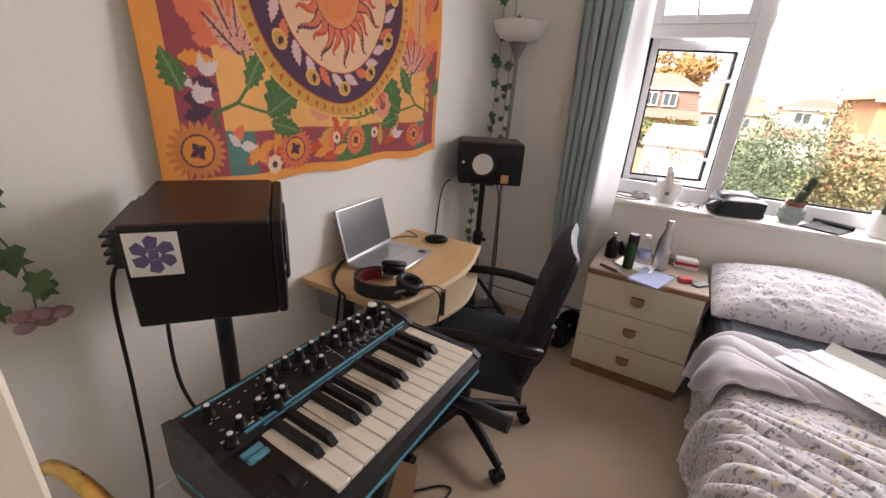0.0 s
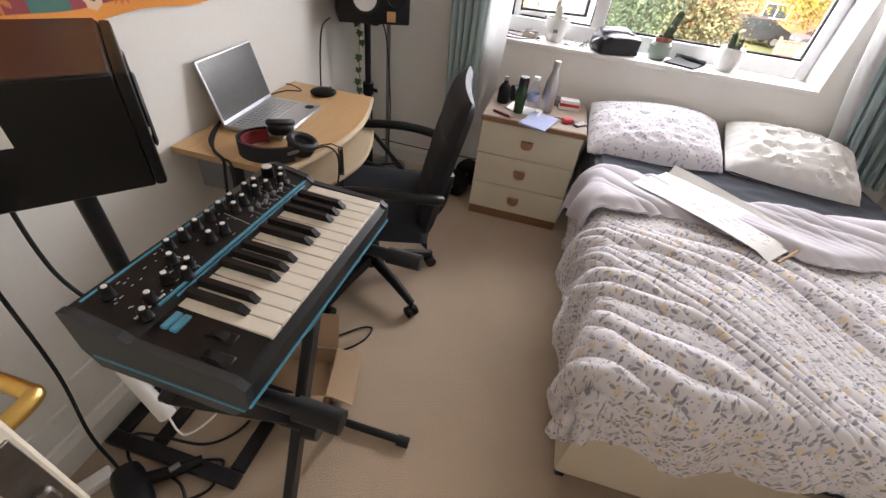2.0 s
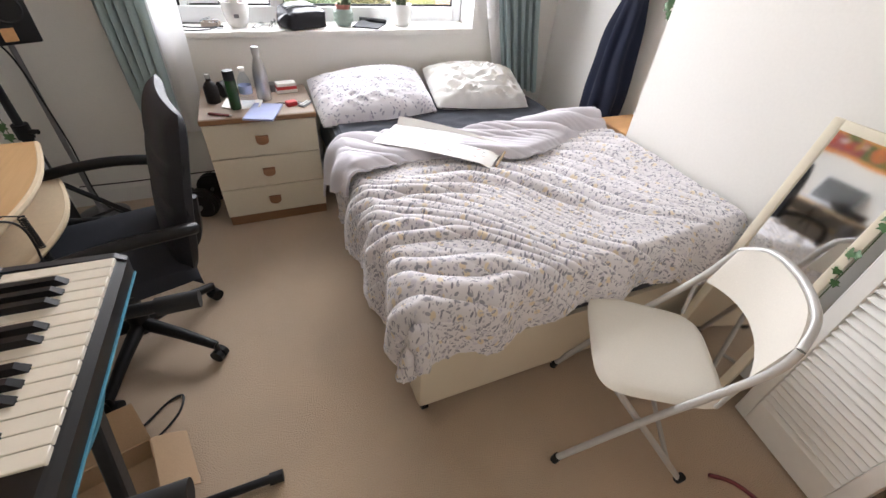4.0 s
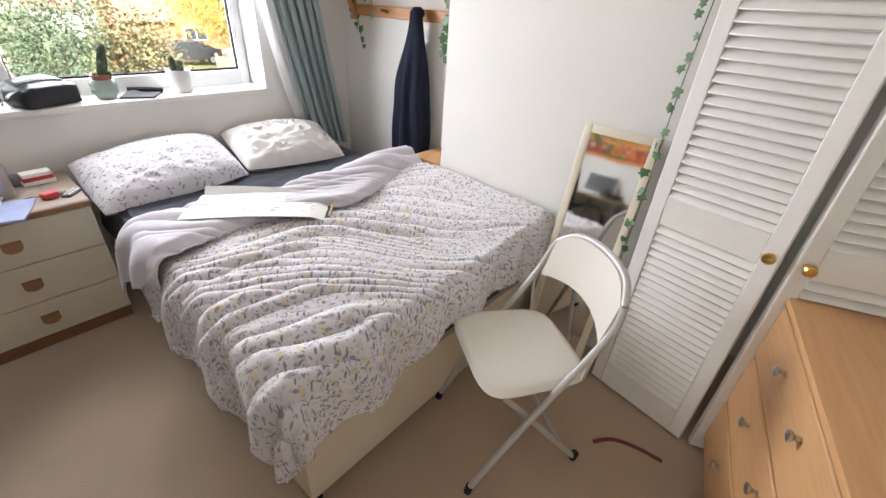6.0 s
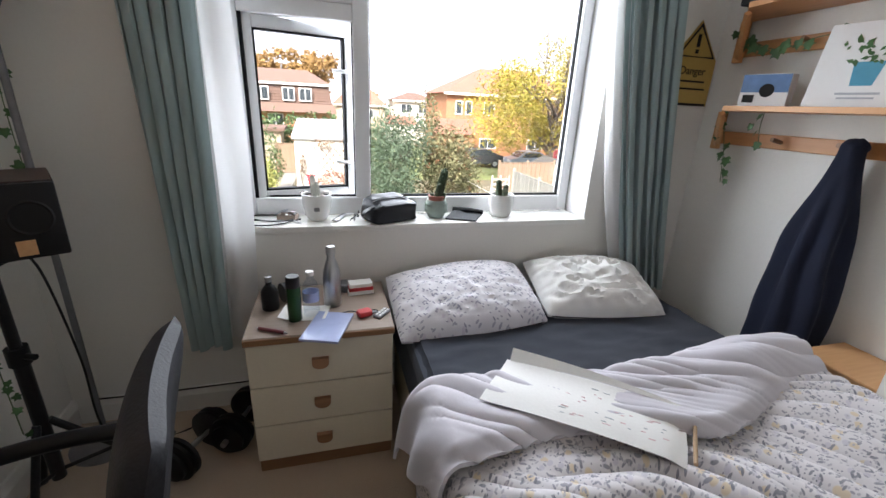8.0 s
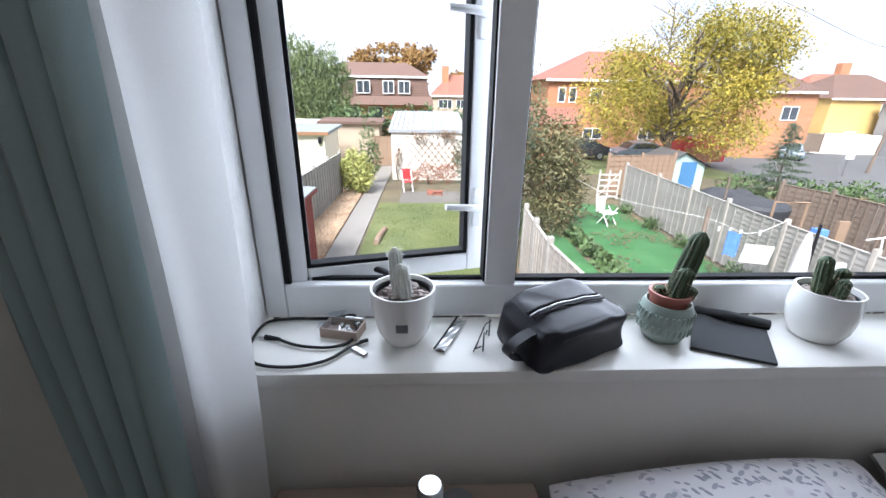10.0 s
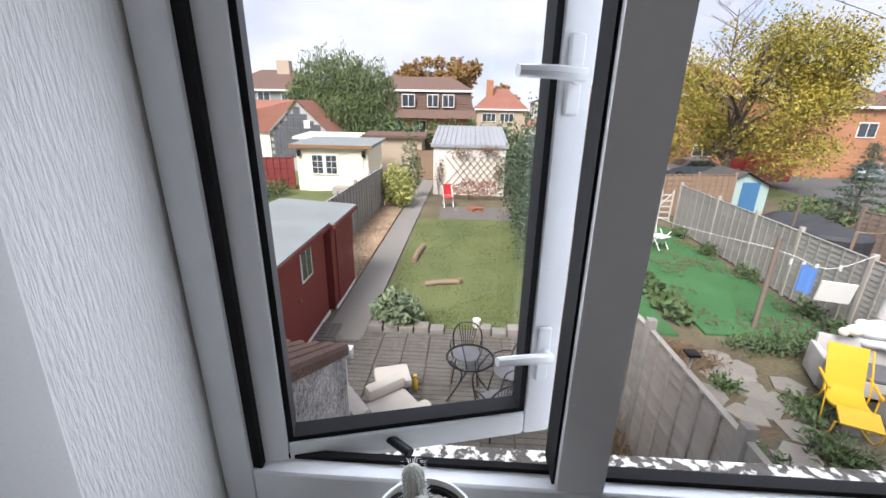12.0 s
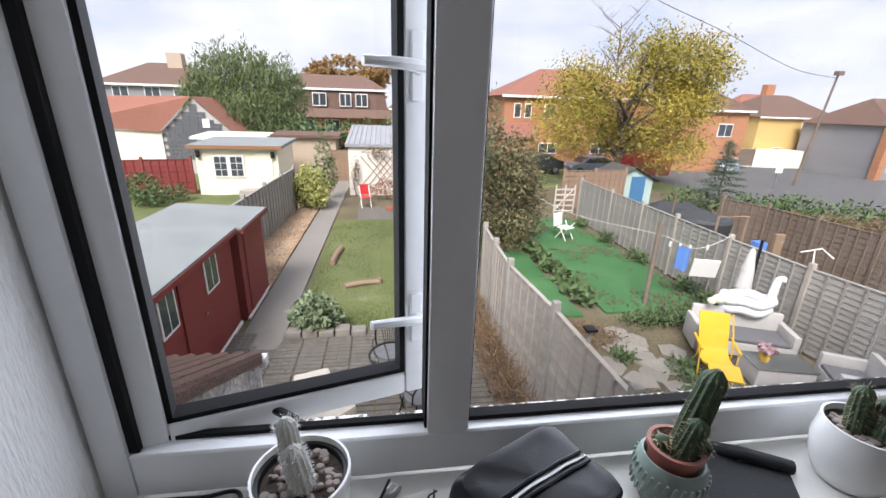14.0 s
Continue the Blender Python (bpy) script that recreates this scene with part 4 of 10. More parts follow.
wire("headphone_cable", "thin black headphone cable over the desk edge", [(0.37, -1.55, 0.756), (0.42, -1.46, 0.756), (0.455, -1.40, 0.752), (0.485, -1.39, 0.70), (0.47, -1.42, 0.55), (0.40, -1.50, 0.36), (0.36, -1.55, 0.10), (0.33, -1.58, 0.006)])
coil = [(0.478 + 0.008 * math.cos(k * 0.9), -1.36 + 0.008 * math.sin(k * 0.9), 0.735 - k * 0.0011) for k in range(150)]
single("coiled_cable", G().tube([(0.40, -1.43, 0.752), (0.455, -1.38, 0.755)] + coil, 0.0022, 5), CABLE, "coiled black cable hanging from the desk", "cable")
wire("laptop_cable", "black power cable from the laptop over the desk", [(0.05, -1.40, 0.756), (0.10, -1.50, 0.752), (0.16, -1.575, 0.752), (0.22, -1.612, 0.750), (0.225, -1.625, 0.70), (0.19, -1.63, 0.45), (0.14, -1.62, 0.15), (0.10, -1.60, 0.006)], 0.005)
wire("laptop_cable", "black power cable from the laptop over the desk", [(0.06, -1.43, 0.757), (0.11, -1.53, 0.753), (0.20, -1.60, 0.752), (0.25, -1.618, 0.745), (0.26, -1.635, 0.68), (0.24, -1.64, 0.40), (0.20, -1.66, 0.12), (0.17, -1.70, 0.006)], 0.004)
wire("mouse_cable", "thin black cable on the desk", [(0.04, -1.10, 0.752), (0.07, -1.02, 0.752), (0.12, -0.99, 0.752), (0.06, -0.95, 0.752), (0.028, -0.95, 0.752)], 0.0025)


# ---- office chair ----
def office_chair():
    c = thing("office_chair", "worn black leather office chair with arms", "office chair", pose(0.52, -1.2, 0, 0, 0, 13))
    hub = (0, 0, 0.11)
    for k in range(5):
        a = radians(-46 + 72 * k)
        e = (0.30 * math.cos(a), 0.30 * math.sin(a))
        part("base_leg", G().tube([(0.02 * math.cos(a), 0.02 * math.sin(a), 0.125), (0.17 * math.cos(a), 0.17 * math.sin(a), 0.105), (e[0], e[1], 0.075)], 0.027, 10, 0.017), BLACK, c)
        w = part("castor", G().rod((e[0], e[1], 0.04), (e[0], e[1], 0.085), 0.010), BLACK, c)
        for s in (-1, 1):
            part("wheel", G().rod((e[0] - s * 0.004 * math.sin(a), e[1] + s * 0.004 * math.cos(a), 0.026), (e[0] - s * 0.022 * math.sin(a), e[1] + s * 0.022 * math.cos(a), 0.026), 0.026, None, 14), BLACK, w)
    part("gas_lift", G().rod((0, 0, 0.09), (0, 0, 0.26), 0.035).rod((0, 0, 0.26), (0, 0, 0.38), 0.022), BLACK, c)
    part("mechanism", G().box(-0.10, -0.08, 0.375, 0.12, 0.08, 0.41, 0.008), BLACKMETAL, c)

    def seat(u, v):
        p, q = 2 * u - 1, 2 * v - 1
        e = max(0, 1 - abs(p) ** 5) ** 0.4 * max(0, 1 - abs(q) ** 5) ** 0.4
        return (0.25 * p, 0.245 * q, 0.425 + 0.075 * e - 0.012 * e * (1 - q * q) + 0.01 * p * p)

    part("seat", G().sheet(seat, 26, 26, 0.03), CHAIRFAB, c, "dark padded seat")

    def back(u, v):
        q = 2 * u - 1
        h = lerp(0.43, 0.955, v)
        w = 0.225 * (1 - 0.10 * (2 * v - 1) ** 4)
        x = 0.235 + 0.075 * v + 0.035 * v * v - 0.02 * (1 - q * q)
        return (x, w * q, h)

    g = G().sheet(back, 20, 26, 0)
    m = [Vector(p) for p in g.v]
    g2 = G()

    def shell(u, v):
        a = v * 2 * math.pi
        q = 2 * u - 1
        return (0, 0, 0)

    def pad(s):
        def f(u, v):
            x, y, z = back(u, v)
            q, r = 2 * u - 1, 2 * v - 1
            t = max(0, 1 - abs(q) ** 6) ** 0.45 * max(0, 1 - abs(r) ** 8) ** 0.45
            crease = 0.010 * math.exp(-((v - 0.45) / 0.03) ** 2) + 0.010 * math.exp(-((v - 0.72) / 0.03) ** 2) if s < 0 else 0
            return (x + s * (0.040 * t - crease), y, z)
        return f
    a = G().sheet(pad(-1), 24, 34, 0)
    b = G().sheet(pad(1), 24, 34, 0)
    n = len(a.v)
    a.v += b.v
    a.f = [tuple(reversed(q)) for q in a.f] + [tuple(i + n for i in q) for q in b.f]
    a.uv = None
    part("backrest", a, CHAIRHIDE, c, "glossy padded leather backrest")
    part("back_bracket", G().tube(bend([(0.10, 0, 0.40), (0.23, 0, 0.395), (0.285, 0, 0.45), (0.31, 0, 0.60)]), 0.022, 8), BLACKMETAL, c)
    for s in (-1, 1):
        arm = part("armrest", G().tube(bend([(0.06, 0.255 * s, 0.43), (-0.13, 0.285 * s, 0.47), (-0.17, 0.285 * s, 0.56), (-0.10, 0.285 * s, 0.635), (0.08, 0.28 * s, 0.655), (0.24, 0.262 * s, 0.64), (0.285, 0.232 * s, 0.62)]), 0.019, 10), BLACK, c, "curved plastic arm")
    return c


office_chair()


# ---- wall hanging ----
def tapestry():
    Y0, Y1, Z0, Z1 = -2.005, -0.722, 1.118, 2.20
    NU, NV = 500, 400
    U, V = np.meshgrid(np.linspace(0, 1, NU + 1), np.linspace(0, 1, NV + 1))
    Y, Z = Y0 + (Y1 - Y0) * U, Z0 + (Z1 - Z0) * V
    W = Y1 - Y0
    orange, peach, plum, green, teal = (0.80, 0.29, 0.05), (0.86, 0.42, 0.13), (0.34, 0.065, 0.08), (0.07, 0.16, 0.05), (0.08, 0.20, 0.17)
    rust, coral, cream, violet, gold = (0.60, 0.09, 0.03), (0.76, 0.17, 0.08), (0.80, 0.56, 0.38), (0.085, 0.035, 0.07), (0.62, 0.33, 0.06)
    C = np.empty(U.shape + (3,))
    C[:] = orange

    def put(mask, col):
        C[mask] = col

    def disc(y, z, r, col, sy=1.0, turn=0.0):
        a = radians(turn)
        p, q = (Y - y) * math.cos(a) + (Z - z) * math.sin(a), -(Y - y) * math.sin(a) + (Z - z) * math.cos(a)
        put((p / sy) ** 2 + q ** 2 < r * r, col)

    def leaf(y, z, l, w, turn, col, vein=None):
        a = radians(turn)
        p, q = (Y - y) * math.cos(a) + (Z - z) * math.sin(a), -(Y - y) * math.sin(a) + (Z - z) * math.cos(a)
        t = np.clip(p / l, 0, 1)
        edge = w * np.sin(np.pi * t ** 0.8) * (1 + 0.16 * np.sin(t * 34))
        ok = (p > 0) & (p < l) & (np.abs(q) < edge)
        put(ok, col)
        if vein:
            put(ok & (np.abs(q) < 0.0035), vein)
            put(ok & (np.abs(np.sin((np.abs(q) * 1.0 - p * 0.8) * 150)) < 0.12) & (np.abs(q) < edge * 0.8), vein)

    def line(pts, w, col):
        for (a, b), (c, d) in zip(pts[:-1], pts[1:]):
            l2 = (c - a) ** 2 + (d - b) ** 2 + 1e-9
            t = np.clip(((Y - a) * (c - a) + (Z - b) * (d - b)) / l2, 0, 1)
            put((Y - a - t * (c - a)) ** 2 + (Z - b - t * (d - b)) ** 2 < w * w, col)

    def flower(y, z, r, n, col, mid):
        for k in range(n):
            a = 2 * math.pi * k / n
            disc(y + 0.6 * r * math.cos(a), z + 0.6 * r * math.sin(a), r * 0.36, col)
        disc(y, z, r * 0.34, mid)

    def star(y, z, r, n, col, mid, ring):
        a = np.arctan2(Z - z, Y - y)
        d = np.hypot(Y - y, Z - z)
        put(d < r * (0.72 + 0.28 * np.abs(np.cos(a * n / 2))), col)
        put(d < r * 0.56, ring)
        put(d < r * 0.50, mid)
        for k in range(4):
            leaf(y, z, r * 0.34, r * 0.12, 90 * k + 30, ring)

    # border bands
    put((Y < Y0 + 0.055) | (Y > Y1 - 0.03) | (Z < Z0 + 0.03), (0.86, 0.34, 0.07))
    inner = (Y > Y0 + 0.055) & (Y < Y1 - 0.03) & (Z > Z0 + 0.03)
    band = inner & ((Y < Y0 + 0.17) | (Y > Y1 - 0.12) | (Z < Z0 + 0.15))
    put(band, plum)
    put(inner & ~band, peach)
    rnd = random.Random(7)
    blue = inner & (Z < Z0 + 0.15) & (Y > Y0 + 0.17) & (Y < Y0 + 0.27)
    put(blue, teal)
    put(inner & (Z < Z0 + 0.15) & (np.abs(Y + 1.30) < 0.10), green)
    put(inner & (Z < Z0 + 0.15) & (Y > Y1 - 0.20) & (Y < Y1 - 0.12), teal)
    for k in range(26):
        y, z = rnd.uniform(Y0 + 0.18, Y1 - 0.13), Z0 + rnd.uniform(0.04, 0.13)
        leaf(y, z, rnd.uniform(0.06, 0.11), 0.016, rnd.uniform(10, 160), rnd.choice([orange, coral, gold, rust]), None)
    for k in range(22):
        leaf(Y0 + rnd.uniform(0.06, 0.15), Z0 + 0.18 + k * 0.045, rnd.uniform(0.06, 0.10), 0.018, rnd.uniform(-30, 60), rnd.choice([orange, coral, violet, gold]))
        leaf(Y1 - rnd.uniform(0.05, 0.10), Z0 + 0.18 + k * 0.045, rnd.uniform(0.05, 0.08), 0.015, rnd.uniform(100, 200), rnd.choice([orange, coral, green, gold]))
    for y, z, r in ((-1.915, Z0 + 0.10, 0.075), (-1.585, Z0 + 0.085, 0.068), (-1.29, Z0 + 0.10, 0.055), (-0.93, Z0 + 0.10, 0.055)):
        star(y, z, r, 22, coral if r < 0.07 else (0.66, 0.22, 0.06), orange, violet)
    for y, z, r in ((-1.90, 1.62, 0.055), (-1.92, 1.88, 0.05), (-1.40, Z0 + 0.115, 0.022), (-1.18, Z0 + 0.115, 0.022), (-1.67, Z0 + 0.05, 0.03), (-0.79, 1.62, 0.03)):
        flower(y, z, r, 8, cream, violet)
    for y, z in ((-1.905, 1.37), (-1.90, 1.335), (-1.87, 1.40), (-1.79, Z0 + 0.11), (-1.06, Z0 + 0.09)):
        leaf(y, z, 0.06, 0.014, rnd.uniform(-40, 40), (0.72, 0.60, 0.58))
        leaf(y, z, 0.05, 0.012, rnd.uniform(60, 140), (0.68, 0.54, 0.55))
    # large stylised flowers left and right, with stalks and leaves
    for s, yc in ((1, -1.80), (-1, -0.90)):
        for k, (t, l, w, c) in enumerate(((102, 0.52, 0.085, coral), (70, 0.40, 0.06, orange), (128, 0.42, 0.06, orange), (92, 0.46, 0.05, (0.72, 0.34, 0.16)), (60, 0.24, 0.045, coral), (140, 0.22, 0.04, coral))):
            leaf(yc + s * 0.02, 1.47, l, w, t if s > 0 else 180 - t, c, rust if k in (0, 3) else None)
        for t in (40, 65, 90, 115, 140):
            leaf(yc + s * 0.05, 1.46, 0.13, 0.022, t if s > 0 else 180 - t, (0.74, 0.34, 0.24), violet)
        line([(yc + s * 0.06, 1.47), (yc + s * 0.08, 1.40), (yc + s * 0.02, 1.34), (yc - s * 0.06, 1.31), (yc - s * 0.05, 1.28)], 0.005, green)
        line([(yc + s * 0.02, 1.34), (yc + s * 0.15, 1.31)], 0.004, green)
        for y, z, l, w, t in ((0.06, 1.38, 0.13, 0.030, 55), (0.13, 1.30, 0.20, 0.045, 62), (0.12, 1.31, 0.17, 0.038, 28), (0.13, 1.29, 0.12, 0.03, -18), (-0.13, 1.36, 0.10, 0.03, 110)):
            leaf(yc + s * y, z, l, w, t if s > 0 else 180 - t, green, (0.16, 0.25, 0.10))
    for y, t in ((-1.47, 60), (-1.13, 120)):
        flower(y, 1.335, 0.055, 7, (0.74, 0.30, 0.18), plum)
        leaf(y, 1.335, 0.075, 0.035, t, coral, violet)
    line([(-1.44, 1.32), (-1.36, 1.30), (-1.30, 1.295), (-1.24, 1.30), (-1.16, 1.32)], 0.004, green)
    for k in range(7):
        leaf(-1.42 + k * 0.04, 1.30, 0.05, 0.010, 50 + 14 * k, green)
    # medallion
    cy, cz = -1.375, 1.685
    D, A = np.hypot(Y - cy, Z - cz), np.arctan2(Z - cz, Y - cy)
    put(D < 0.385, peach)
    put(D < 0.380, gold)
    put((D < 0.376) & (D > 0.346) & (np.abs(np.sin(A * 30)) < 0.45) & (np.abs(D - 0.361) < 0.008 + 0.004 * np.sin(A * 90)), rust)
    put(D < 0.342, rust)
    put(D < 0.338, violet)
    for k in range(26):
        a = 2 * math.pi * k / 26
        leaf(cy + 0.25 * math.cos(a), cz + 0.25 * math.sin(a), 0.075, 0.016, math.degrees(a) + 62, (0.70, 0.46, 0.46) if k % 3 else coral)
    for k in range(12):
        a = 2 * math.pi * k / 12 + 0.1
        disc(cy + 0.292 * math.cos(a), cz + 0.292 * math.sin(a), 0.030, (0.76, 0.42, 0.10), 0.78, math.degrees(a))
        disc(cy + 0.292 * math.cos(a), cz + 0.292 * math.sin(a), 0.022, gold, 0.78, math.degrees(a))
        leaf(cy + 0.278 * math.cos(a), cz + 0.278 * math.sin(a), 0.03, 0.009, math.degrees(a) + 20, violet)
    put(D < 0.245, rust)
    put(D < 0.242, (0.80, 0.50, 0.30))
    for k in range(24):
        a = 2 * math.pi * k / 24
        l = 0.225 if k % 2 else 0.19
        for i in range(12):
            t = i / 11
            b = a + 0.13 * math.sin(t * 5.5) * t
            r = 0.10 + (l - 0.10) * t
            disc(cy + r * math.cos(b), cz + r * math.sin(b), 0.017 * (1 - t) + 0.004, violet if k % 2 else rust)
        for i in range(12):
            t = i / 11
            b = a + 0.13 * math.sin(t * 5.5) * t
            r = 0.10 + (l - 0.012 - 0.10) * t
            disc(cy + r * math.cos(b), cz + r * math.sin(b), 0.0135 * (1 - t) + 0.0015, coral)
    put(D < 0.112, violet)
    put(D < 0.109, (0.72, 0.21, 0.06))
    put((D < 0.109) & (D > 0.085), (0.74, 0.25, 0.08))
    sag = 0.02 * np.sin(np.pi * U)
    X = WX + 0.012 + 0.010 * np.sin(U * 17 + 2 * V) * (1.1 - V) + 0.016 * np.sin(U * 7 + 1) * (1 - V) ** 1.5 + 0.006 * np.sin(V * 9 + U * 4)
    ZZ = Z - sag * 0.6 * (1 - V) + 0.006 * np.sin(U * 21) * (1 - V) ** 3
    g = G()
    w = NU + 1
    g.v = [tuple(p) for p in np.stack([np.maximum(X, WX + 0.003), Y, ZZ], -1).reshape(-1, 3).tolist()]
    g.f = [(j * w + i, j * w + i + 1, (j + 1) * w + i + 1, (j + 1) * w + i) for j in range(NV) for i in range(NU)]
    g.col = np.concatenate([C.reshape(-1, 3), np.ones((C.shape[0] * C.shape[1], 1))], 1)
    ob = single("tapestry", g, printed("tapestry_print"), "orange cotton wall tapestry with a sun medallion", "tapestry")
    return ob


tapestry()


# ---- loudspeakers ----
def speaker(name, label, m, sticker, W=0.325):
    """A studio monitor lying on its side: front towards +x, 0.33 wide, 0.21 high."""
    s = thing(name, label, "loudspeaker", m, "pair of studio monitors")
    H, D = 0.21, 0.262
    part("cabinet", G().box(-D + 0.012, -W / 2, 0, 0.0, W / 2, H, 0.004), BLACK, s)
    part("veneer", G().box(-D + 0.014, -W / 2 + 0.002, H - 0.002, -0.004, W / 2 - 0.002, H + 0.003, 0.002), DARKVENEER, s, "dark red-brown wood top")
    part("baffle", G().box(0.0, -W / 2, 0.0, 0.02, W / 2, H, 0.008), BLACK, s, "satin black front baffle")
    f = pose(0.02, -0.045, H / 2, 0, 90, 0)
    part("surround", G().lathe([(0.062, -0.002), (0.068, 0.004), (0.062, 0.008), (0.055, 0.004), (0.052, -0.006), (0.05, -0.006)], 32).to(f), CABLE, s)
    part("woofer", G().lathe([(0.053, 0.006), (0.046, -0.004), (0.026, -0.016), (0.0, -0.016)], 32).to(f), CONE, s, "white woofer cone")
    part("dust_cap", G().ball((0.008, -0.045, H / 2), (0.012, 0.020, 0.020), 10), CONE, s)
    part("tweeter", G().lathe([(0.05, 0.0), (0.045, 0.003), (0.02, -0.012), (0.014, -0.006), (0.0, 0.0)], 24).to(pose(0.021, 0.098, H / 2 + 0.01, 0, 90, 0)), BLACK, s)
    part("badge", G().lathe([(0.007, 0), (0.007, 0.002)], 12).to(pose(0.02, -0.145, H / 2 + 0.005, 0, 90, 0)), CONE, s, "small pale lamp")
    part("heat_sink", G().box(-D - 0.012, -0.10, 0.11, -D + 0.012, 0.10, 0.19).box(-D - 0.028, -0.10, 0.12, -D - 0.010, 0.10, 0.126).box(-D - 0.028, -0.10, 0.138, -D - 0.010, 0.10, 0.144).box(-D - 0.028, -0.10, 0.156, -D - 0.010, 0.10, 0.162).box(-D - 0.028, -0.10, 0.174, -D - 0.010, 0.10, 0.18), BLACKMETAL, s, "", False)
    if sticker:
        k = part("sticker", G().box(-D + 0.02, -W / 2 - 0.0012, H - 0.098, -D + 0.105, -W / 2, H - 0.012), WHITECARD, s, "white sticker with a purple emblem", False)
        cx, cz = -D + 0.0625, H - 0.055
        y0, y1 = -W / 2 - 0.0022, -W / 2 - 0.0012
        for a in range(6):
            t = radians(90 + 60 * a)
            c, d = math.cos(t), math.sin(t)
            x, z = cx + 0.023 * c, cz + 0.023 * d
            arm = [(x - 0.012 * c - 0.009 * d, z - 0.012 * d + 0.009 * c), (x + 0.006 * c - 0.013 * d, z + 0.006 * d + 0.013 * c), (x + 0.015 * c - 0.004 * d, z + 0.015 * d + 0.004 * c), (x + 0.010 * c + 0.011 * d, z + 0.010 * d - 0.011 * c), (x - 0.012 * c + 0.006 * d, z - 0.012 * d - 0.006 * c)]
            part("emblem_arm", G().prism(arm, -y1, -y0).to(Matrix(((1, 0, 0, 0), (0, 0, -1, 0), (0, 1, 0, 0), (0, 0, 0, 1)))), PURPLE, k, "", False)
        part("emblem_core", G().box(cx - 0.008, y0, cz - 0.010, cx + 0.008, y1, cz + 0.010), PURPLE, k, "", False)
    else:
        part("emblem", G().box(0.0202, 0.055, 0.012, 0.0212, 0.095, 0.055, 0.0003), PINEX, s, "small orange sticker")
    return s


# left monitor: its right side faces the doorway
speaker("studio_monitor", "black studio monitor lying on its side on a stand", pose(0.324, -1.922, 0.9445, 0, 0, 50) @ pose(0, 0, 0, 3.5), True, 0.285)
speaker("studio_monitor", "black studio monitor with a white cone on a tripod", pose(0.262, -0.535, 0.955, 0, 0, -60), False)


def low_stand():
    s = thing("speaker_stand", "black steel speaker stand with a square base frame", "speaker stand")
    part("pole", G().rod((0.20, -2.00, 0.03), (0.20, -2.00, 0.925), 0.020), BLACKMETAL, s)
    part("top_plate", G().box(0.10, -2.10, 0.924, 0.30, -1.90, 0.935, 0.003), BLACKMETAL, s)
    part("base_frame", G().box(0.045, -2.20, 0, 0.50, -2.155, 0.022, 0.004).box(0.045, -1.91, 0, 0.50, -1.865, 0.022, 0.004).box(0.045, -2.155, 0, 0.09, -1.91, 0.022, 0.004).box(0.455, -2.155, 0, 0.50, -1.91, 0.022, 0.004).box(0.178, -2.155, 0, 0.222, -1.91, 0.022, 0.004), BLACKMETAL, s)
    part("collar", G().rod((0.20, -2.0, 0.50), (0.20, -2.0, 0.56), 0.027).rod((0.20, -2.0, 0.53), (0.155, -2.03, 0.53), 0.007), BLACK, s)
    return s


low_stand()


def tripod():
    x, y = 0.185, -0.44
    s = thing("speaker_stand", "black tripod speaker stand", "speaker stand")
    part("pole", G().rod((x, y, 0.12), (x, y, 0.62), 0.021).rod((x, y, 0.60), (x, y, 0.945), 0.016), BLACKMETAL, s)
    part("top_plate", G().box(x - 0.09, y - 0.09, 0.943, x + 0.09, y + 0.09, 0.954, 0.003), BLACKMETAL, s)
    part("collar", G().rod((x, y, 0.585), (x, y, 0.645), 0.029), BLACK, s)
    part("knob", G().rod((x, y, 0.615), (x + 0.055, y - 0.02, 0.615), 0.010), BLACK, s)
    for a in (20, 140, 265):
        c, d = math.cos(radians(a)), math.sin(radians(a))
        r = 0.30 if a == 20 else 0.16
        part("leg", G().rod((x + 0.02 * c, y + 0.02 * d, 0.36), (x + r * c, y + r * d, 0.012), 0.012), BLACKMETAL, s)
        part("brace", G().rod((x + 0.02 * c, y + 0.02 * d, 0.15), (x + r * 0.55 * c, y + r * 0.55 * d, 0.17), 0.007), BLACKMETAL, s)
        part("rubber_foot", G().ball((x + r * c, y + r * d, 0.014), 0.014, 8), CABLE, s)
    return s


tripod()
wire("speaker_cable", "black power cable hanging from the stickered monitor", [(0.10, -2.13, 1.005), (0.065, -2.145, 0.985), (0.055, -2.160, 0.90), (0.06, -2.168, 0.65), (0.062, -2.183, 0.36), (0.075, -2.221, 0.13), (0.12, -2.24, 0.012), (0.20, -2.27, 0.006), (0.26, -2.33, 0.006), (0.33, -2.36, 0.006)], 0.005)
wire("speaker_cable", "black signal cable behind the synthesizer", [(0.17, -2.09, 0.94), (0.18, -2.115, 0.88), (0.22, -2.13, 0.72), (0.28, -2.10, 0.60), (0.40, -2.05, 0.56), (0.60, -2.10, 0.90)], 0.0045)
wire("speaker_cable", "thin black cable hanging by the corner", [(0.08, -0.62, 0.965), (0.05, -0.66, 0.90), (0.04, -0.69, 0.60), (0.04, -0.70, 0.2), (0.06, -0.66, 0.006)], 0.004)
wire("speaker_cable", "thin black cable down the tripod", [(0.22, -0.39, 0.955), (0.25, -0.35, 0.86), (0.26, -0.30, 0.5), (0.25, -0.26, 0.15), (0.36, -0.20, 0.006), (0.52, -0.14, 0.006)], 0.004)
wire("wall_cable", "grey cable lying along the baseboard", [(0.10, -0.03, 0.13), (0.35, -0.028, 0.125), (0.60, -0.026, 0.128), (0.80, -0.025, 0.13)], 0.004)


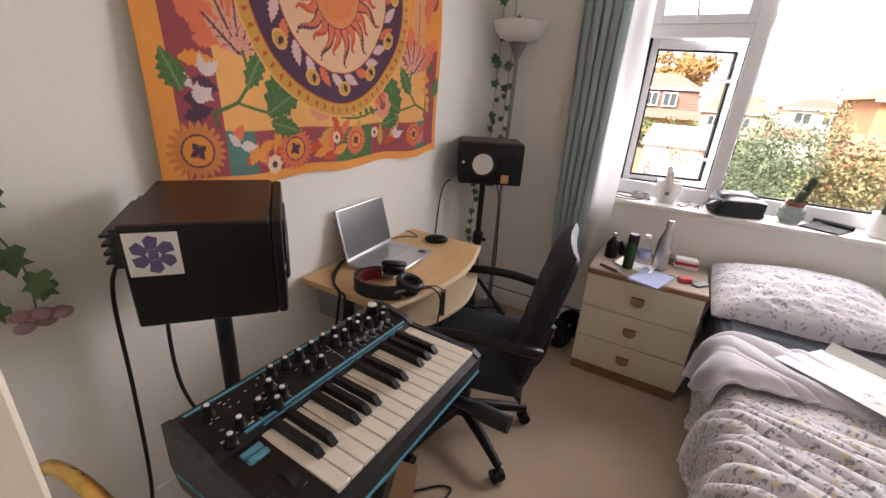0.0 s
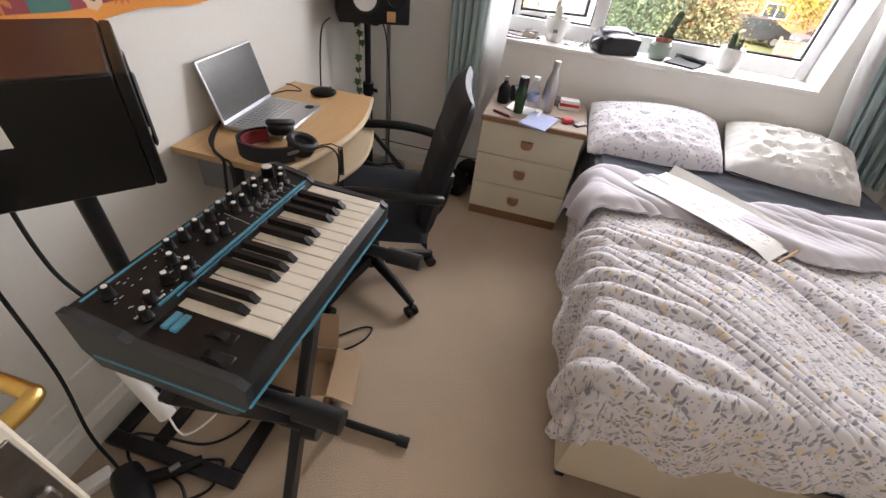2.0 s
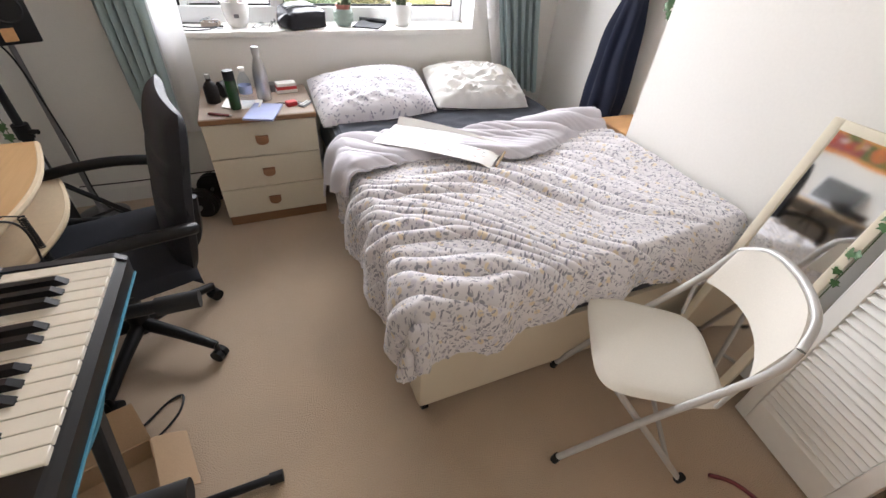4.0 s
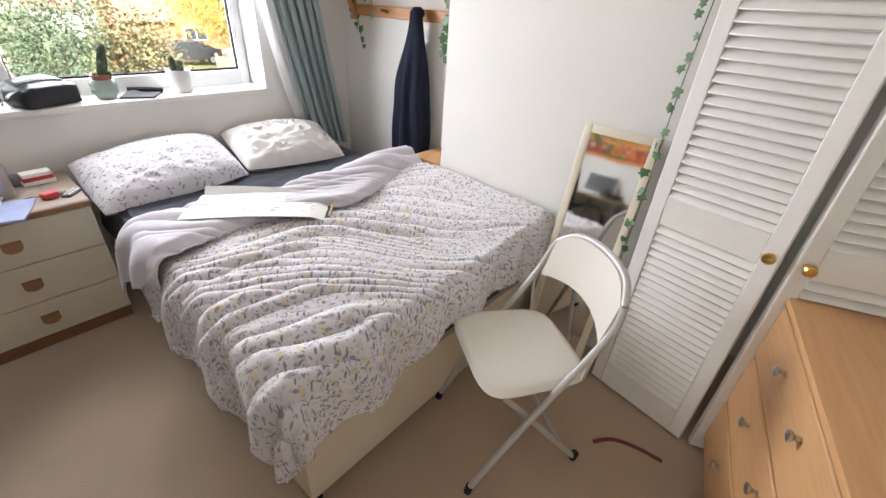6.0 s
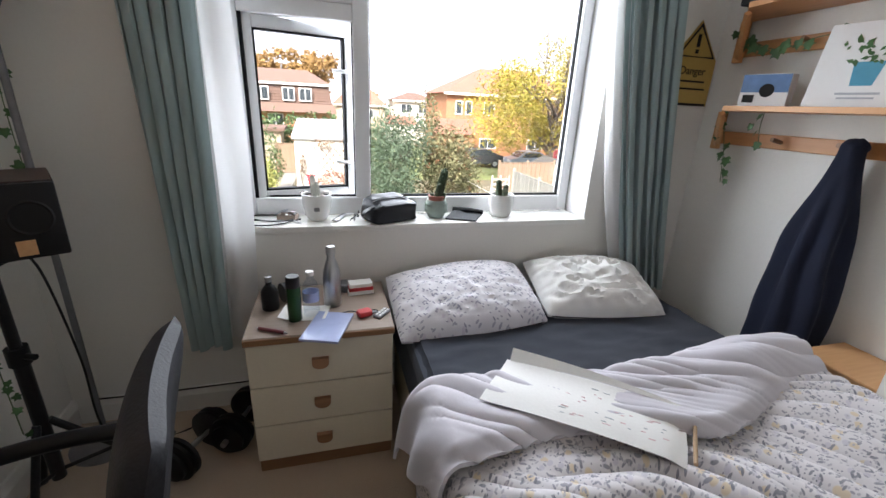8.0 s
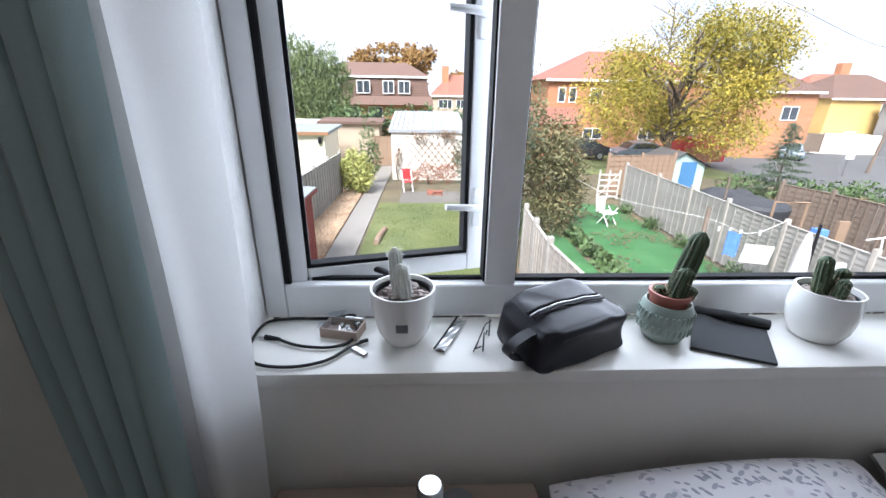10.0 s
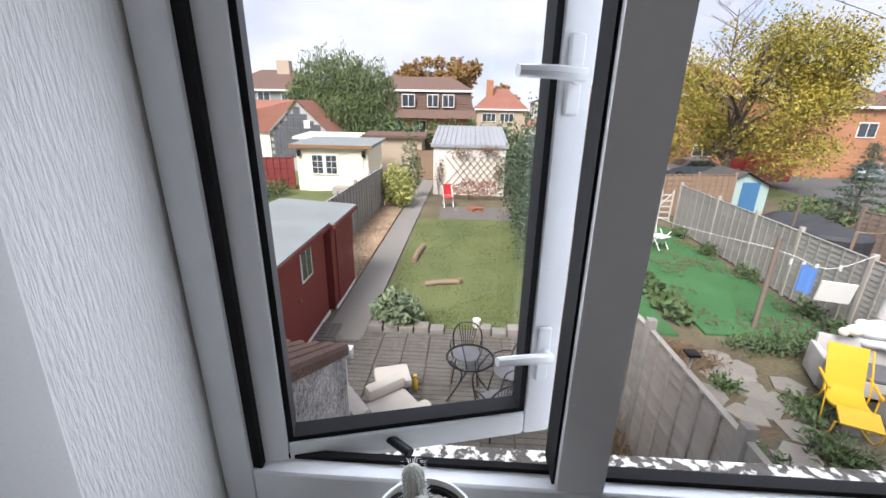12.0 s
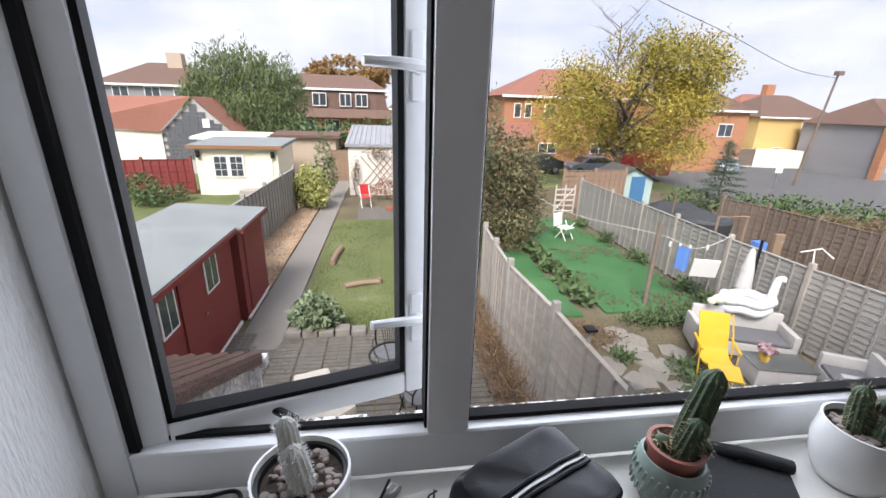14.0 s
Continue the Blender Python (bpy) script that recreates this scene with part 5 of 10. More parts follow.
# ---- floor lamp ----
def floor_lamp():
    x, y = 0.19, -0.16
    l = thing("floor_lamp", "grey uplighter floor lamp with a white bowl", "floor lamp")
    part("base", G().lathe([(0.125, 0), (0.125, 0.012), (0.11, 0.022), (0.02, 0.03), (0.012, 0.05)], 28, (x, y, 0)), GREYENAMEL, l)
    part("pole", G().rod((x, y, 0.03), (x, y, 1.62), 0.011), GREYENAMEL, l)
    part("collar", G().lathe([(0.012, 1.58), (0.02, 1.60), (0.045, 1.655), (0.05, 1.668), (0.0, 1.668)], 20, (x, y, 0)), GREYENAMEL, l)
    part("shade", G().lathe([(0.045, 1.668), (0.10, 1.685), (0.132, 1.72), (0.142, 1.762), (0.146, 1.765), (0.140, 1.764), (0.128, 1.722), (0.096, 1.692), (0.0, 1.68)], 32, (x, y, 0)), FROST, l, "frosted white bowl shade")
    return l


floor_lamp()


# ---- ivy garlands ----
def leaf_mesh(size, name, mat):
    pts = [(0, 0), (0.32, -0.12), (0.55, 0.10), (0.38, 0.36), (0.62, 0.62), (0.26, 0.66), (0, 1.05), (-0.26, 0.66), (-0.62, 0.62), (-0.38, 0.36), (-0.55, 0.10), (-0.32, -0.12)]
    g = G()
    vs = [(0, 0.42 * size, 0.06 * size)] + [(x * size, y * size, -0.10 * size * abs(x)) for x, y in pts]
    n = len(pts)
    g.add(vs, [(0, 1 + k, 1 + (k + 1) % n) for k in range(n)])
    k = len(g.v)
    g.add([(x, y, z - 0.0008) for x, y, z in vs], [(0, 1 + (j + 1) % n, 1 + j) for j in range(n)])
    return g.mesh(name, mat)


IVYLEAF = leaf_mesh(0.052, "leaf", IVY)


def garland(label, pts, count, seed, spread=0.03, normal=(1, 0, 0), size=1.0, flower=False):
    rnd = random.Random(seed)
    line = bend(pts, 12)
    v = thing("ivy_garland", label, "ivy garland", group="artificial ivy garlands")
    part("stem", G().tube(line, 0.0018, 5), IVYSTEM, v)
    nv = Vector(normal)
    for k in range(count):
        p = line[min(len(line) - 1, int((k + rnd.random() * 0.7) / count * len(line)))]
        side = nv.cross(Vector((0, 0, 1))).normalized()
        off = side * rnd.uniform(-spread, spread) + nv * rnd.uniform(0.012, 0.030) + Vector((0, 0, rnd.uniform(-0.02, 0.02)))
        z = (nv + Vector((rnd.uniform(-0.5, 0.5), rnd.uniform(-0.5, 0.5), rnd.uniform(-0.2, 0.6)))).normalized()
        y = Vector((rnd.uniform(-0.6, 0.6), rnd.uniform(-0.6, 0.6), -1))
        y = (y - z * y.dot(z)).normalized()
        x = y.cross(z)
        s = size * rnd.uniform(0.75, 1.25)
        m = Matrix(((x.x * s, y.x * s, z.x * s, p.x + off.x), (x.y * s, y.y * s, z.y * s, p.y + off.y), (x.z * s, y.z * s, z.z * s, p.z + off.z), (0, 0, 0, 1)))
        piece("leaf", IVYLEAF, v, m)
    if flower:
        g = G()
        for k in range(7):
            a = k * 0.9
            g.ball((line[-1].x + 0.02 + 0.01 * math.cos(a), line[-1].y + 0.03 * math.cos(a * 1.7), line[-1].z - 0.01 + 0.012 * math.sin(a)), (0.012, 0.018, 0.012), 6)
        part("flower", g, PINK, v, "faded pink silk flower")
    return v


garland("artificial ivy strand with a faded pink flower", [(0.05, -2.34, 1.34), (0.05, -2.32, 1.16), (0.05, -2.285, 1.04), (0.05, -2.285, 0.94)], 9, 3, 0.04, (0.8, -0.5, 0.1), 0.85, True)
garland("artificial ivy strand beside the floor lamp", [(0.055, -0.10, 2.2), (0.06, -0.10, 1.7), (0.055, -0.10, 1.3), (0.065, -0.11, 1.02)], 16, 5, 0.02, (0.6, -0.8, 0), 0.75)
garland("artificial ivy strand beside the floor lamp", [(0.11, -0.06, 2.2), (0.115, -0.06, 1.6), (0.11, -0.06, 1.3), (0.12, -0.06, 1.02)], 15, 6, 0.02, (0.5, -0.85, 0), 0.75)
garland("artificial ivy strand wound down the tripod", [(0.16, -0.47, 0.93), (0.15, -0.47, 0.80), (0.155, -0.48, 0.65), (0.14, -0.46, 0.50), (0.15, -0.47, 0.34)], 12, 8, 0.015, (0.5, -0.8, 0), 0.55)
garland("artificial ivy strand hanging under the shelf", [(2.96, -0.20, 1.44), (2.985, -0.22, 1.30), (3.0, -0.22, 1.24), (3.0, -0.24, 1.12)], 9, 9, 0.05, (-1, 0, 0), 0.7)
garland("artificial ivy strand hanging under the shelf", [(2.93, -0.42, 1.46), (2.94, -0.41, 1.38), (2.95, -0.42, 1.30)], 4, 10, 0.02, (-1, 0, 0), 0.6)
garland("artificial ivy strand hanging by the chimney breast", [(2.82, -1.12, 1.46), (2.80, -1.13, 1.34), (2.81, -1.12, 1.22), (2.81, -1.13, 1.16)], 8, 12, 0.025, (-1, 0, 0), 0.8)
garland("artificial ivy strand along the upper rail", [(3.0, -0.16, 1.78), (2.98, -0.35, 1.70), (2.98, -0.55, 1.73), (2.97, -0.80, 1.68), (2.97, -1.0, 1.76), (2.96, -1.14, 1.78)], 26, 13, 0.04, (-1, 0, 0), 0.8)
garland("artificial ivy strand down the closet door edge", [(2.72, -2.245, 2.1), (2.715, -2.24, 1.7), (2.70, -2.225, 1.35), (2.69, -2.22, 1.10), (2.66, -2.225, 0.80), (2.63, -2.225, 0.55)], 30, 15, 0.018, (-0.9, 0.4, 0), 0.55)


# ---- synthesizer on its stand ----
def synthesizer():
    """Local x: from the back to the player, y: along the keys."""
    s = thing("synthesizer", "small black analogue synthesizer with turquoise trim", "synthesizer", pose(0.578, -2.322, 0.8775, 0, 0, -1.6))
    L, D, H = 0.439, 0.264, 0.069
    prof = [(0.018, -0.022), (D - 0.034, -0.022), (D - 0.004, 0.012), (D, 0.050), (D - 0.010, 0.056), (D - 0.014, 0.060), (0.103, 0.064), (0.090, 0.074), (0.02, 0.086), (0.0, 0.080), (0.0, 0.01)]
    sw = Matrix(((1, 0, 0, 0), (0, 0, 1, 0), (0, 1, 0, 0), (0, 0, 0, 1)))
    g = G().prism(prof, 0.012, L - 0.012)
    g.f = [tuple(reversed(q)) for q in g.f]
    part("body", g.to(sw), SYNTH, s, "", False)
    for y0 in (0.0, L - 0.012):
        pr = [(x, z + (0.003 if z > 0.04 else 0)) for x, z in prof]
        g = G().prism(pr, y0, y0 + 0.012)
        g.f = [tuple(reversed(q)) for q in g.f]
        part("end_cheek", g.to(sw), SYNTHSIDE, s, "dark grey end cheek", False)
    part("trim_line", G().box(D - 0.003, 0.0, 0.014, D - 0.0005, L, 0.018).box(0.02, -0.002, 0.004, D - 0.01, 0.0, 0.007), CYAN, s, "thin turquoise trim", False)
    z = lambda x: lerp(0.0865, 0.0742, (x - 0.02) / 0.070) if x < 0.090 else lerp(0.0742, 0.0642, (x - 0.090) / 0.013)
    part("stripe", G().add([(0.012, 0.022, z(0.02)), (0.017, 0.022, z(0.02)), (0.017, 0.30, z(0.02)), (0.012, 0.30, z(0.02))], [(0, 1, 2, 3)]), CYAN, s, "turquoise stripe", False)
    part("stripe", G().box(0.0905, 0.060, 0.069, 0.0935, L - 0.02, 0.0750), CYAN, s, "turquoise stripe", False)
    part("stripe", G().box(0.0965, 0.085, 0.066, 0.0980, L - 0.03, 0.0710), CYAN, s, "turquoise stripe", False)
    for x0 in (0.112, 0.112 + 0.014):
        part("octave_button", G().box(x0, 0.036, 0.060, x0 + 0.012, 0.066, 0.067, 0.002), CYAN, s, "lit turquoise octave button")
    # knobs in their rows, faders and lettering
    spots = [(0.035, 0.045), (0.095, 0.062), (0.085, 0.098), (0.112, 0.040), (0.105, 0.118), (0.060, 0.130), (0.092, 0.135), (0.032, 0.150), (0.032, 0.178), (0.032, 0.206), (0.032, 0.234), (0.074, 0.196), (0.080, 0.222), (0.030, 0.262), (0.055, 0.275), (0.030, 0.290), (0.052, 0.300), (0.030, 0.330), (0.052, 0.335), (0.034, 0.352), (0.060, 0.360), (0.070, 0.395), (0.055, 0.412)]
    spots = [(0.008 + x * 0.76, y * 0.985) for x, y in spots]
    for x, y in spots:
        k = part("knob", G().lathe([(0.0095, 0.0), (0.0095, 0.003), (0.0078, 0.005), (0.0070, 0.018), (0.0, 0.0185)], 14, (x, y, z(x) - 0.001)), BLACK, s)
        part("cap", G().lathe([(0.0040, 0), (0.0036, 0.0015), (0, 0.0016)], 10, (x, y, z(x) + 0.0175)), CONE, k, "pale knob cap")
    big = part("knob", G().lathe([(0.012, 0), (0.011, 0.018), (0.0, 0.0185)], 18, (0.030, 0.392, z(0.030))), BLACK, s, "large filter knob")
    part("cap", G().lathe([(0.0095, 0), (0.009, 0.0016), (0, 0.0017)], 14, (0.030, 0.392, z(0.030) + 0.0185)), CONE, big, "pale knob cap")
    for k in range(8):
        y = 0.285 + k * 0.015
        part("fader", G().box(0.062, y, z(0.065) - 0.001, 0.086, y + 0.0022, z(0.075) + 0.0004).box(0.066 + 0.004 * (k % 3), y - 0.003, z(0.07), 0.072 + 0.004 * (k % 3), y + 0.005, z(0.07) + 0.008, 0.001), GREYENAMEL, s)
    g = G()
    rnd = random.Random(2)
    for k in range(90):
        x, y = rnd.uniform(0.022, 0.087), rnd.uniform(0.03, L - 0.03)
        w = rnd.uniform(0.002, 0.006)
        g.add([(x, y, z(x) + 0.0005), (x + 0.0012, y, z(x + 0.0012) + 0.0005), (x + 0.0012, y + w, z(x + 0.0012) + 0.0005), (x, y + w, z(x) + 0.0005)], [(0, 1, 2, 3)])
    for y in (0.14, 0.255, 0.345):
        g.add([(0.02, y, z(0.02) + 0.0006), (0.089, y, z(0.089) + 0.0006), (0.089, y + 0.0008, z(0.089) + 0.0006), (0.02, y + 0.0008, z(0.02) + 0.0006)], [(0, 1, 2, 3)])
    for k in range(14):
        g.box(0.084, 0.030 + k * 0.0035, 0.0756, 0.0875, 0.0325 + k * 0.0035, 0.0762)
    tagged(part("lettering", g, CONE, s, "", False), "tiny white panel lettering", "", "", "stuff")
    for x0, y0 in ((0.160, 0.044), (0.178, 0.014)):
        w = part("wheel_well", G().box(x0, y0, 0.0585, x0 + 0.052, y0 + 0.020, 0.0625, 0.002), BLACK, s)
        part("wheel", G().rod((x0 + 0.026, y0 + 0.004, 0.048), (x0 + 0.026, y0 + 0.016, 0.048), 0.021, None, 20), BLACK, w, "black modulation wheel")
    # two octaves of keys
    kw, x0, x1, yk = 0.02345, 0.105, D - 0.012, 0.073
    wk = G().box(0, 0.0006, 0.038, x1 - x0, kw - 0.0006, 0.0645, 0.0012).mesh("white_key", IVORY)
    bk = G().add([(0, -0.0065, 0.06), (0.096, -0.0065, 0.06), (0.096, 0.0065, 0.06), (0, 0.0065, 0.06), (0, -0.005, 0.0770), (0.084, -0.005, 0.0770), (0.084, 0.005, 0.0770), (0, 0.005, 0.0770), (0.095, -0.006, 0.066), (0.095, 0.006, 0.066)],
                 [(4, 5, 6, 7), (5, 8, 9, 6), (8, 1, 2, 9), (0, 1, 8, 5, 4), (3, 7, 6, 9, 2), (0, 4, 7, 3)]).mesh("black_key", BLACK, False)
    for k in range(15):
        piece("white_key", wk, s, pose(x0, yk + k * kw, 0))
        if k % 7 in (0, 1, 3, 4, 5) and k < 14:
            piece("black_key", bk, s, pose(x0, yk + (k + 1) * kw, 0))
    return s


synthesizer()


def x_stand():
    s = thing("keyboard_stand", "black metal folding x-shaped keyboard stand", "keyboard stand")
    for y in (-2.285, -1.93):
        part("top_arm", G().rod((0.56, y, 0.838), (0.93, y, 0.838), 0.0125), BLACKMETAL, s)
        for x in (0.60, 0.905):
            part("rubber_grip", G().rod((x - 0.035, y, 0.836), (x + 0.035, y, 0.836), 0.0175), CABLE, s, "black rubber grip")
        part("foot_bar", G().rod((0.50, y + (0.015 if y > -2.1 else -0.01), 0.022), (0.92, y + (0.015 if y > -2.1 else -0.01), 0.022), 0.0135), BLACKMETAL, s)
        for x in (0.50, 0.93):
            part("rubber_foot", G().rod((x - 0.02, y + (0.015 if y > -2.1 else -0.01), 0.019), (x + 0.02, y + (0.015 if y > -2.1 else -0.01), 0.019), 0.0185), CABLE, s)
    part("leg", G().box(-0.0125, -0.018, 0, 0.0125, 0.018, 0.915, 0.004).to(look((0.735, -2.325, 0.025), (0.735, -1.955, 0.838)) @ pose(0, 0, 0, 180)), BLACKMETAL, s)
    part("leg", G().box(-0.0125, -0.018, 0, 0.0125, 0.018, 0.915, 0.004).to(look((0.705, -1.94, 0.025), (0.705, -2.315, 0.838)) @ pose(0, 0, 0, 180)), BLACKMETAL, s)
    part("pivot", G().rod((0.68, -2.135, 0.443), (0.765, -2.135, 0.443), 0.022), BLACK, s)
    part("knob", G().rod((0.755, -2.135, 0.443), (0.79, -2.135, 0.443), 0.034, 0.030, 16), BLACK, s, "ribbed tightening knob")
    return s


x_stand()


# ---- clutter on the floor ----
def carton():
    c = thing("cardboard_box", "open shallow cardboard box on the floor", "box", pose(0.50, -1.82, 0.0, 0, 0, 14))
    part("base", G().box(-0.12, -0.10, 0.0, 0.12, 0.10, 0.006), CARDBOARD, c, "", False)
    for x0, y0, x1, y1 in ((-0.12, -0.10, -0.116, 0.10), (0.116, -0.10, 0.12, 0.10), (-0.116, -0.10, 0.116, -0.096), (-0.116, 0.096, 0.116, 0.10)):
        part("side", G().box(x0, y0, 0.006, x1, y1, 0.095), CARDBOARD, c, "", False)
    part("flap", G().sheet(lambda u, v: (0.12 + 0.085 * v, lerp(-0.098, 0.098, u), 0.095 - 0.02 * v - 0.03 * v * v), 6, 6, 0.004), CARDBOARD, c)
    part("flap", G().sheet(lambda u, v: (lerp(-0.115, 0.115, u), -0.10 - 0.09 * v, 0.095 - 0.015 * v), 6, 6, 0.004), CARDBOARD, c)
    part("lid", G().sheet(lambda u, v: (lerp(-0.12, 0.12, u), 0.10 + 0.05 * v, 0.095 + 0.13 * v), 6, 6, 0.004), CARDBOARD, c)
    return c


carton()


def hair_dryer():
    h = thing("hair_dryer", "black hair dryer lying on the carpet", "hair dryer", pose(0.27, -2.30, 0.045, 0, 0, -30))
    part("barrel", G().lathe([(0.0, -0.09), (0.036, -0.088), (0.042, -0.06), (0.042, 0.03), (0.034, 0.07), (0.030, 0.10), (0.026, 0.10), (0.0, 0.09)], 24).to(pose(0, 0, 0, 0, 90)), BLACK, h)
    part("handle", G().tube([(-0.03, 0.03, -0.004), (-0.01, 0.09, -0.014), (0.01, 0.17, -0.026)], 0.020, 10, 0.017), BLACK, h)
    part("nozzle", G().box(0.10, -0.032, -0.012, 0.135, 0.032, 0.012, 0.005), BLACK, h)
    part("switch", G().box(-0.012, 0.09, 0.004, 0.006, 0.12, 0.010, 0.002), GREYENAMEL, h)
    return h


hair_dryer()
wire("dryer_cable", "black hair dryer cable looped on the carpet", [(0.36, -2.16, 0.018), (0.42, -2.14, 0.008), (0.43, -2.22, 0.006), (0.36, -2.29, 0.006), (0.31, -2.38, 0.006), (0.38, -2.40, 0.006), (0.42, -2.31, 0.006), (0.36, -2.24, 0.011), (0.29, -2.22, 0.010)], 0.0045)
wire("floor_cable", "black cable looped on the carpet", [(0.46, -1.62, 0.006), (0.53, -1.58, 0.006), (0.60, -1.51, 0.006), (0.645, -1.50, 0.006), (0.635, -1.57, 0.006), (0.57, -1.645, 0.006), (0.50, -1.665, 0.006), (0.42, -1.66, 0.006)], 0.004)
wire("floor_cable", "black cable trailing under the synthesizer", [(0.33, -2.36, 0.006), (0.24, -2.26, 0.006), (0.14, -2.21, 0.006), (0.12, -2.16, 0.03), (0.20, -2.14, 0.032), (0.34, -2.12, 0.03), (0.40, -2.05, 0.01), (0.42, -1.96, 0.006)], 0.0045)
wire("usb_cable", "pale blue cable under the synthesizer", [(0.62, -2.20, 0.88), (0.60, -2.22, 0.78), (0.68, -2.24, 0.72), (0.74, -2.20, 0.74), (0.80, -2.12, 0.80), (0.82, -2.05, 0.862)], 0.0035, CYAN)
wire("charger_cable", "thin white cable hanging under the synthesizer", [(0.42, -2.20, 0.40), (0.48, -2.22, 0.38), (0.56, -2.17, 0.46), (0.62, -2.12, 0.60), (0.63, -2.10, 0.872)], 0.0028, SOCKET)
g = G().rod((0.33, -2.185, 0.56), (0.42, -2.20, 0.40), 0.013, 0.020, 12).ball((0.33, -2.185, 0.56), 0.013, 8).rod((0.315, -2.182, 0.585), (0.33, -2.185, 0.56), 0.005)
single("inline_adapter", g, SOCKET, "white plastic tube-shaped adapter hanging on a cable", "adapter")


def socket_row():
    for y, n in ((-1.98, 2), (-2.12, 1), (-2.27, 2)):
        s = thing("wall_socket", "white plastic double wall socket above the baseboard", "wall socket", group="sockets on the wall")
        w = 0.146 if n == 2 else 0.086
        z = 0.135 if n == 2 else 0.20
        part("plate", G().box(WX, y - w / 2, z, WX + 0.012, y + w / 2, z + 0.086, 0.003), SOCKET, s)
        for k in range(n):
            yy = y + (k - (n - 1) / 2) * 0.065
            part("rocker", G().box(WX + 0.012, yy - 0.010, z + 0.058, WX + 0.017, yy + 0.010, z + 0.076, 0.002), SOCKET, s)
    p = thing("plug", "white plug in the wall socket", "plug")
    part("body", G().box(WX + 0.012, -2.005, 0.15, WX + 0.052, -1.955, 0.195, 0.01), SOCKET, p)
    e = thing("extension_block", "white extension block lying by the wall", "extension lead", pose(0.10, -2.34, 0.0, 0, 0, 62))
    part("body", G().box(-0.09, -0.022, 0, 0.09, 0.022, 0.032, 0.008), SOCKET, e)
    for k in (-1, 0, 1):
        part("outlet", G().box(k * 0.055 - 0.016, -0.015, 0.032, k * 0.055 + 0.016, 0.015, 0.034, 0.002), SOCKET, e)


socket_row()


def dumbbell(m):
    d = thing("dumbbell", "black dumbbell with a chrome bar by the wall", "dumbbell", m, "dumbbells")
    part("bar", G().rod((-0.16, 0, 0.085), (0.16, 0, 0.085), 0.012), STEEL, d, "chrome bar")
    for s in (-1, 1):
        for k, r in ((0.075, 0.085), (0.10, 0.085), (0.125, 0.065)):
            part("plate", G().lathe([(r - 0.008, -0.011), (r, -0.007), (r, 0.007), (r - 0.008, 0.011)], 28).to(pose(s * k, 0, 0.085, 0, 90)), BLACK, d)
    return d


dumbbell(pose(0.58, -0.33, 0.0, 0, 0, 62))
dumbbell(pose(0.73, -0.22, 0.0, 0, 0, 74))


# ---- on the bedside cabinet ----
def bottle(name, label, prof, mat, x, y, cap=None, capmat=None, n=22):
    b = thing(name, label, "bottle", pose(x, y, 0.6105))
    part("body", G().lathe(prof, n), mat, b)
    if cap:
        part("cap", G().lathe(cap, n), capmat, b)
    return b


steelp = [(0.0, 0.0), (0.032, 0.0), (0.035, 0.006), (0.035, 0.12), (0.033, 0.15), (0.022, 0.19), (0.0165, 0.205), (0.0165, 0.225), (0.0, 0.226)]
bottle("flask", "brushed steel water flask", steelp, STEEL, 1.135, -0.24, [(0.019, 0.224), (0.019, 0.25), (0.016, 0.256), (0.0, 0.256)], STEEL)
bottle("bottle", "tall dark green bottle with a black cap", [(0.0, 0), (0.025, 0), (0.026, 0.004), (0.026, 0.13), (0.024, 0.14), (0, 0.141)], GREENGLASS, 0.995, -0.345, [(0.0255, 0.138), (0.0255, 0.175), (0.023, 0.181), (0.0, 0.181)], BLACK)
pb = bottle("water_bottle", "clear plastic water bottle with a label", [(0.0, 0), (0.028, 0.0), (0.031, 0.006), (0.031, 0.05), (0.029, 0.055), (0.031, 0.06), (0.031, 0.11), (0.025, 0.135), (0.013, 0.155), (0.013, 0.168), (0.0, 0.169)], CLEARPLASTIC, 1.055, -0.31, [(0.0148, 0.166), (0.0148, 0.182), (0.0, 0.183)], SOCKET)
part("label", G().lathe([(0.0315, 0.062), (0.0315, 0.100), (0.0305, 0.100), (0.0305, 0.062)], 22), BLUEBOOK, pb, "pale blue label")
bottle("bottle", "small black bottle with a silver cap", [(0.0, 0), (0.030, 0.0), (0.033, 0.006), (0.033, 0.075), (0.022, 0.095), (0.012, 0.105), (0.012, 0.12), (0, 0.121)], BLACK, 0.895, -0.235, [(0.0135, 0.118), (0.0135, 0.138), (0, 0.139)], STEEL)
single("camera_lens_case", G().rod((0.935, -0.19, 0.655), (0.985, -0.16, 0.655), 0.040, None, 20), BLACK, "round black case lying on its side", "case")
bk = thing("notebook", "blue shiny-covered notebook near the cabinet edge", "notebook", pose(1.115, -0.43, 0.6105, 0, 0, -18))
part("cover", G().box(-0.070, -0.105, 0.0, 0.070, 0.105, 0.010, 0.0015), BLUEBOOK, bk)
part("pages", G().box(-0.0705, -0.103, 0.002, 0.068, 0.103, 0.008), PAPER, bk, "", False)
lf = thing("leaflet", "open white leaflet between the bottles", "leaflet", pose(1.03, -0.30, 0.6105, 0, 0, -12))
part("page", G().sheet(lambda u, v: (lerp(-0.09, 0.09, u), lerp(-0.06, 0.06, v), 0.012 * abs(2 * u - 1) ** 2 + 0.001), 12, 4, 0.001), PAPER, lf)
sb = thing("small_boxes", "stack of small pink and white boxes", "box", pose(1.255, -0.14, 0.6105, 0, 0, 6))
for k, (mt, w) in enumerate(((PAPER, 0.055), (RED, 0.052), (PAPER, 0.05))):
    part("box", G().box(-w, -0.028, k * 0.017, w, 0.028, k * 0.017 + 0.0165, 0.001), mt, sb)
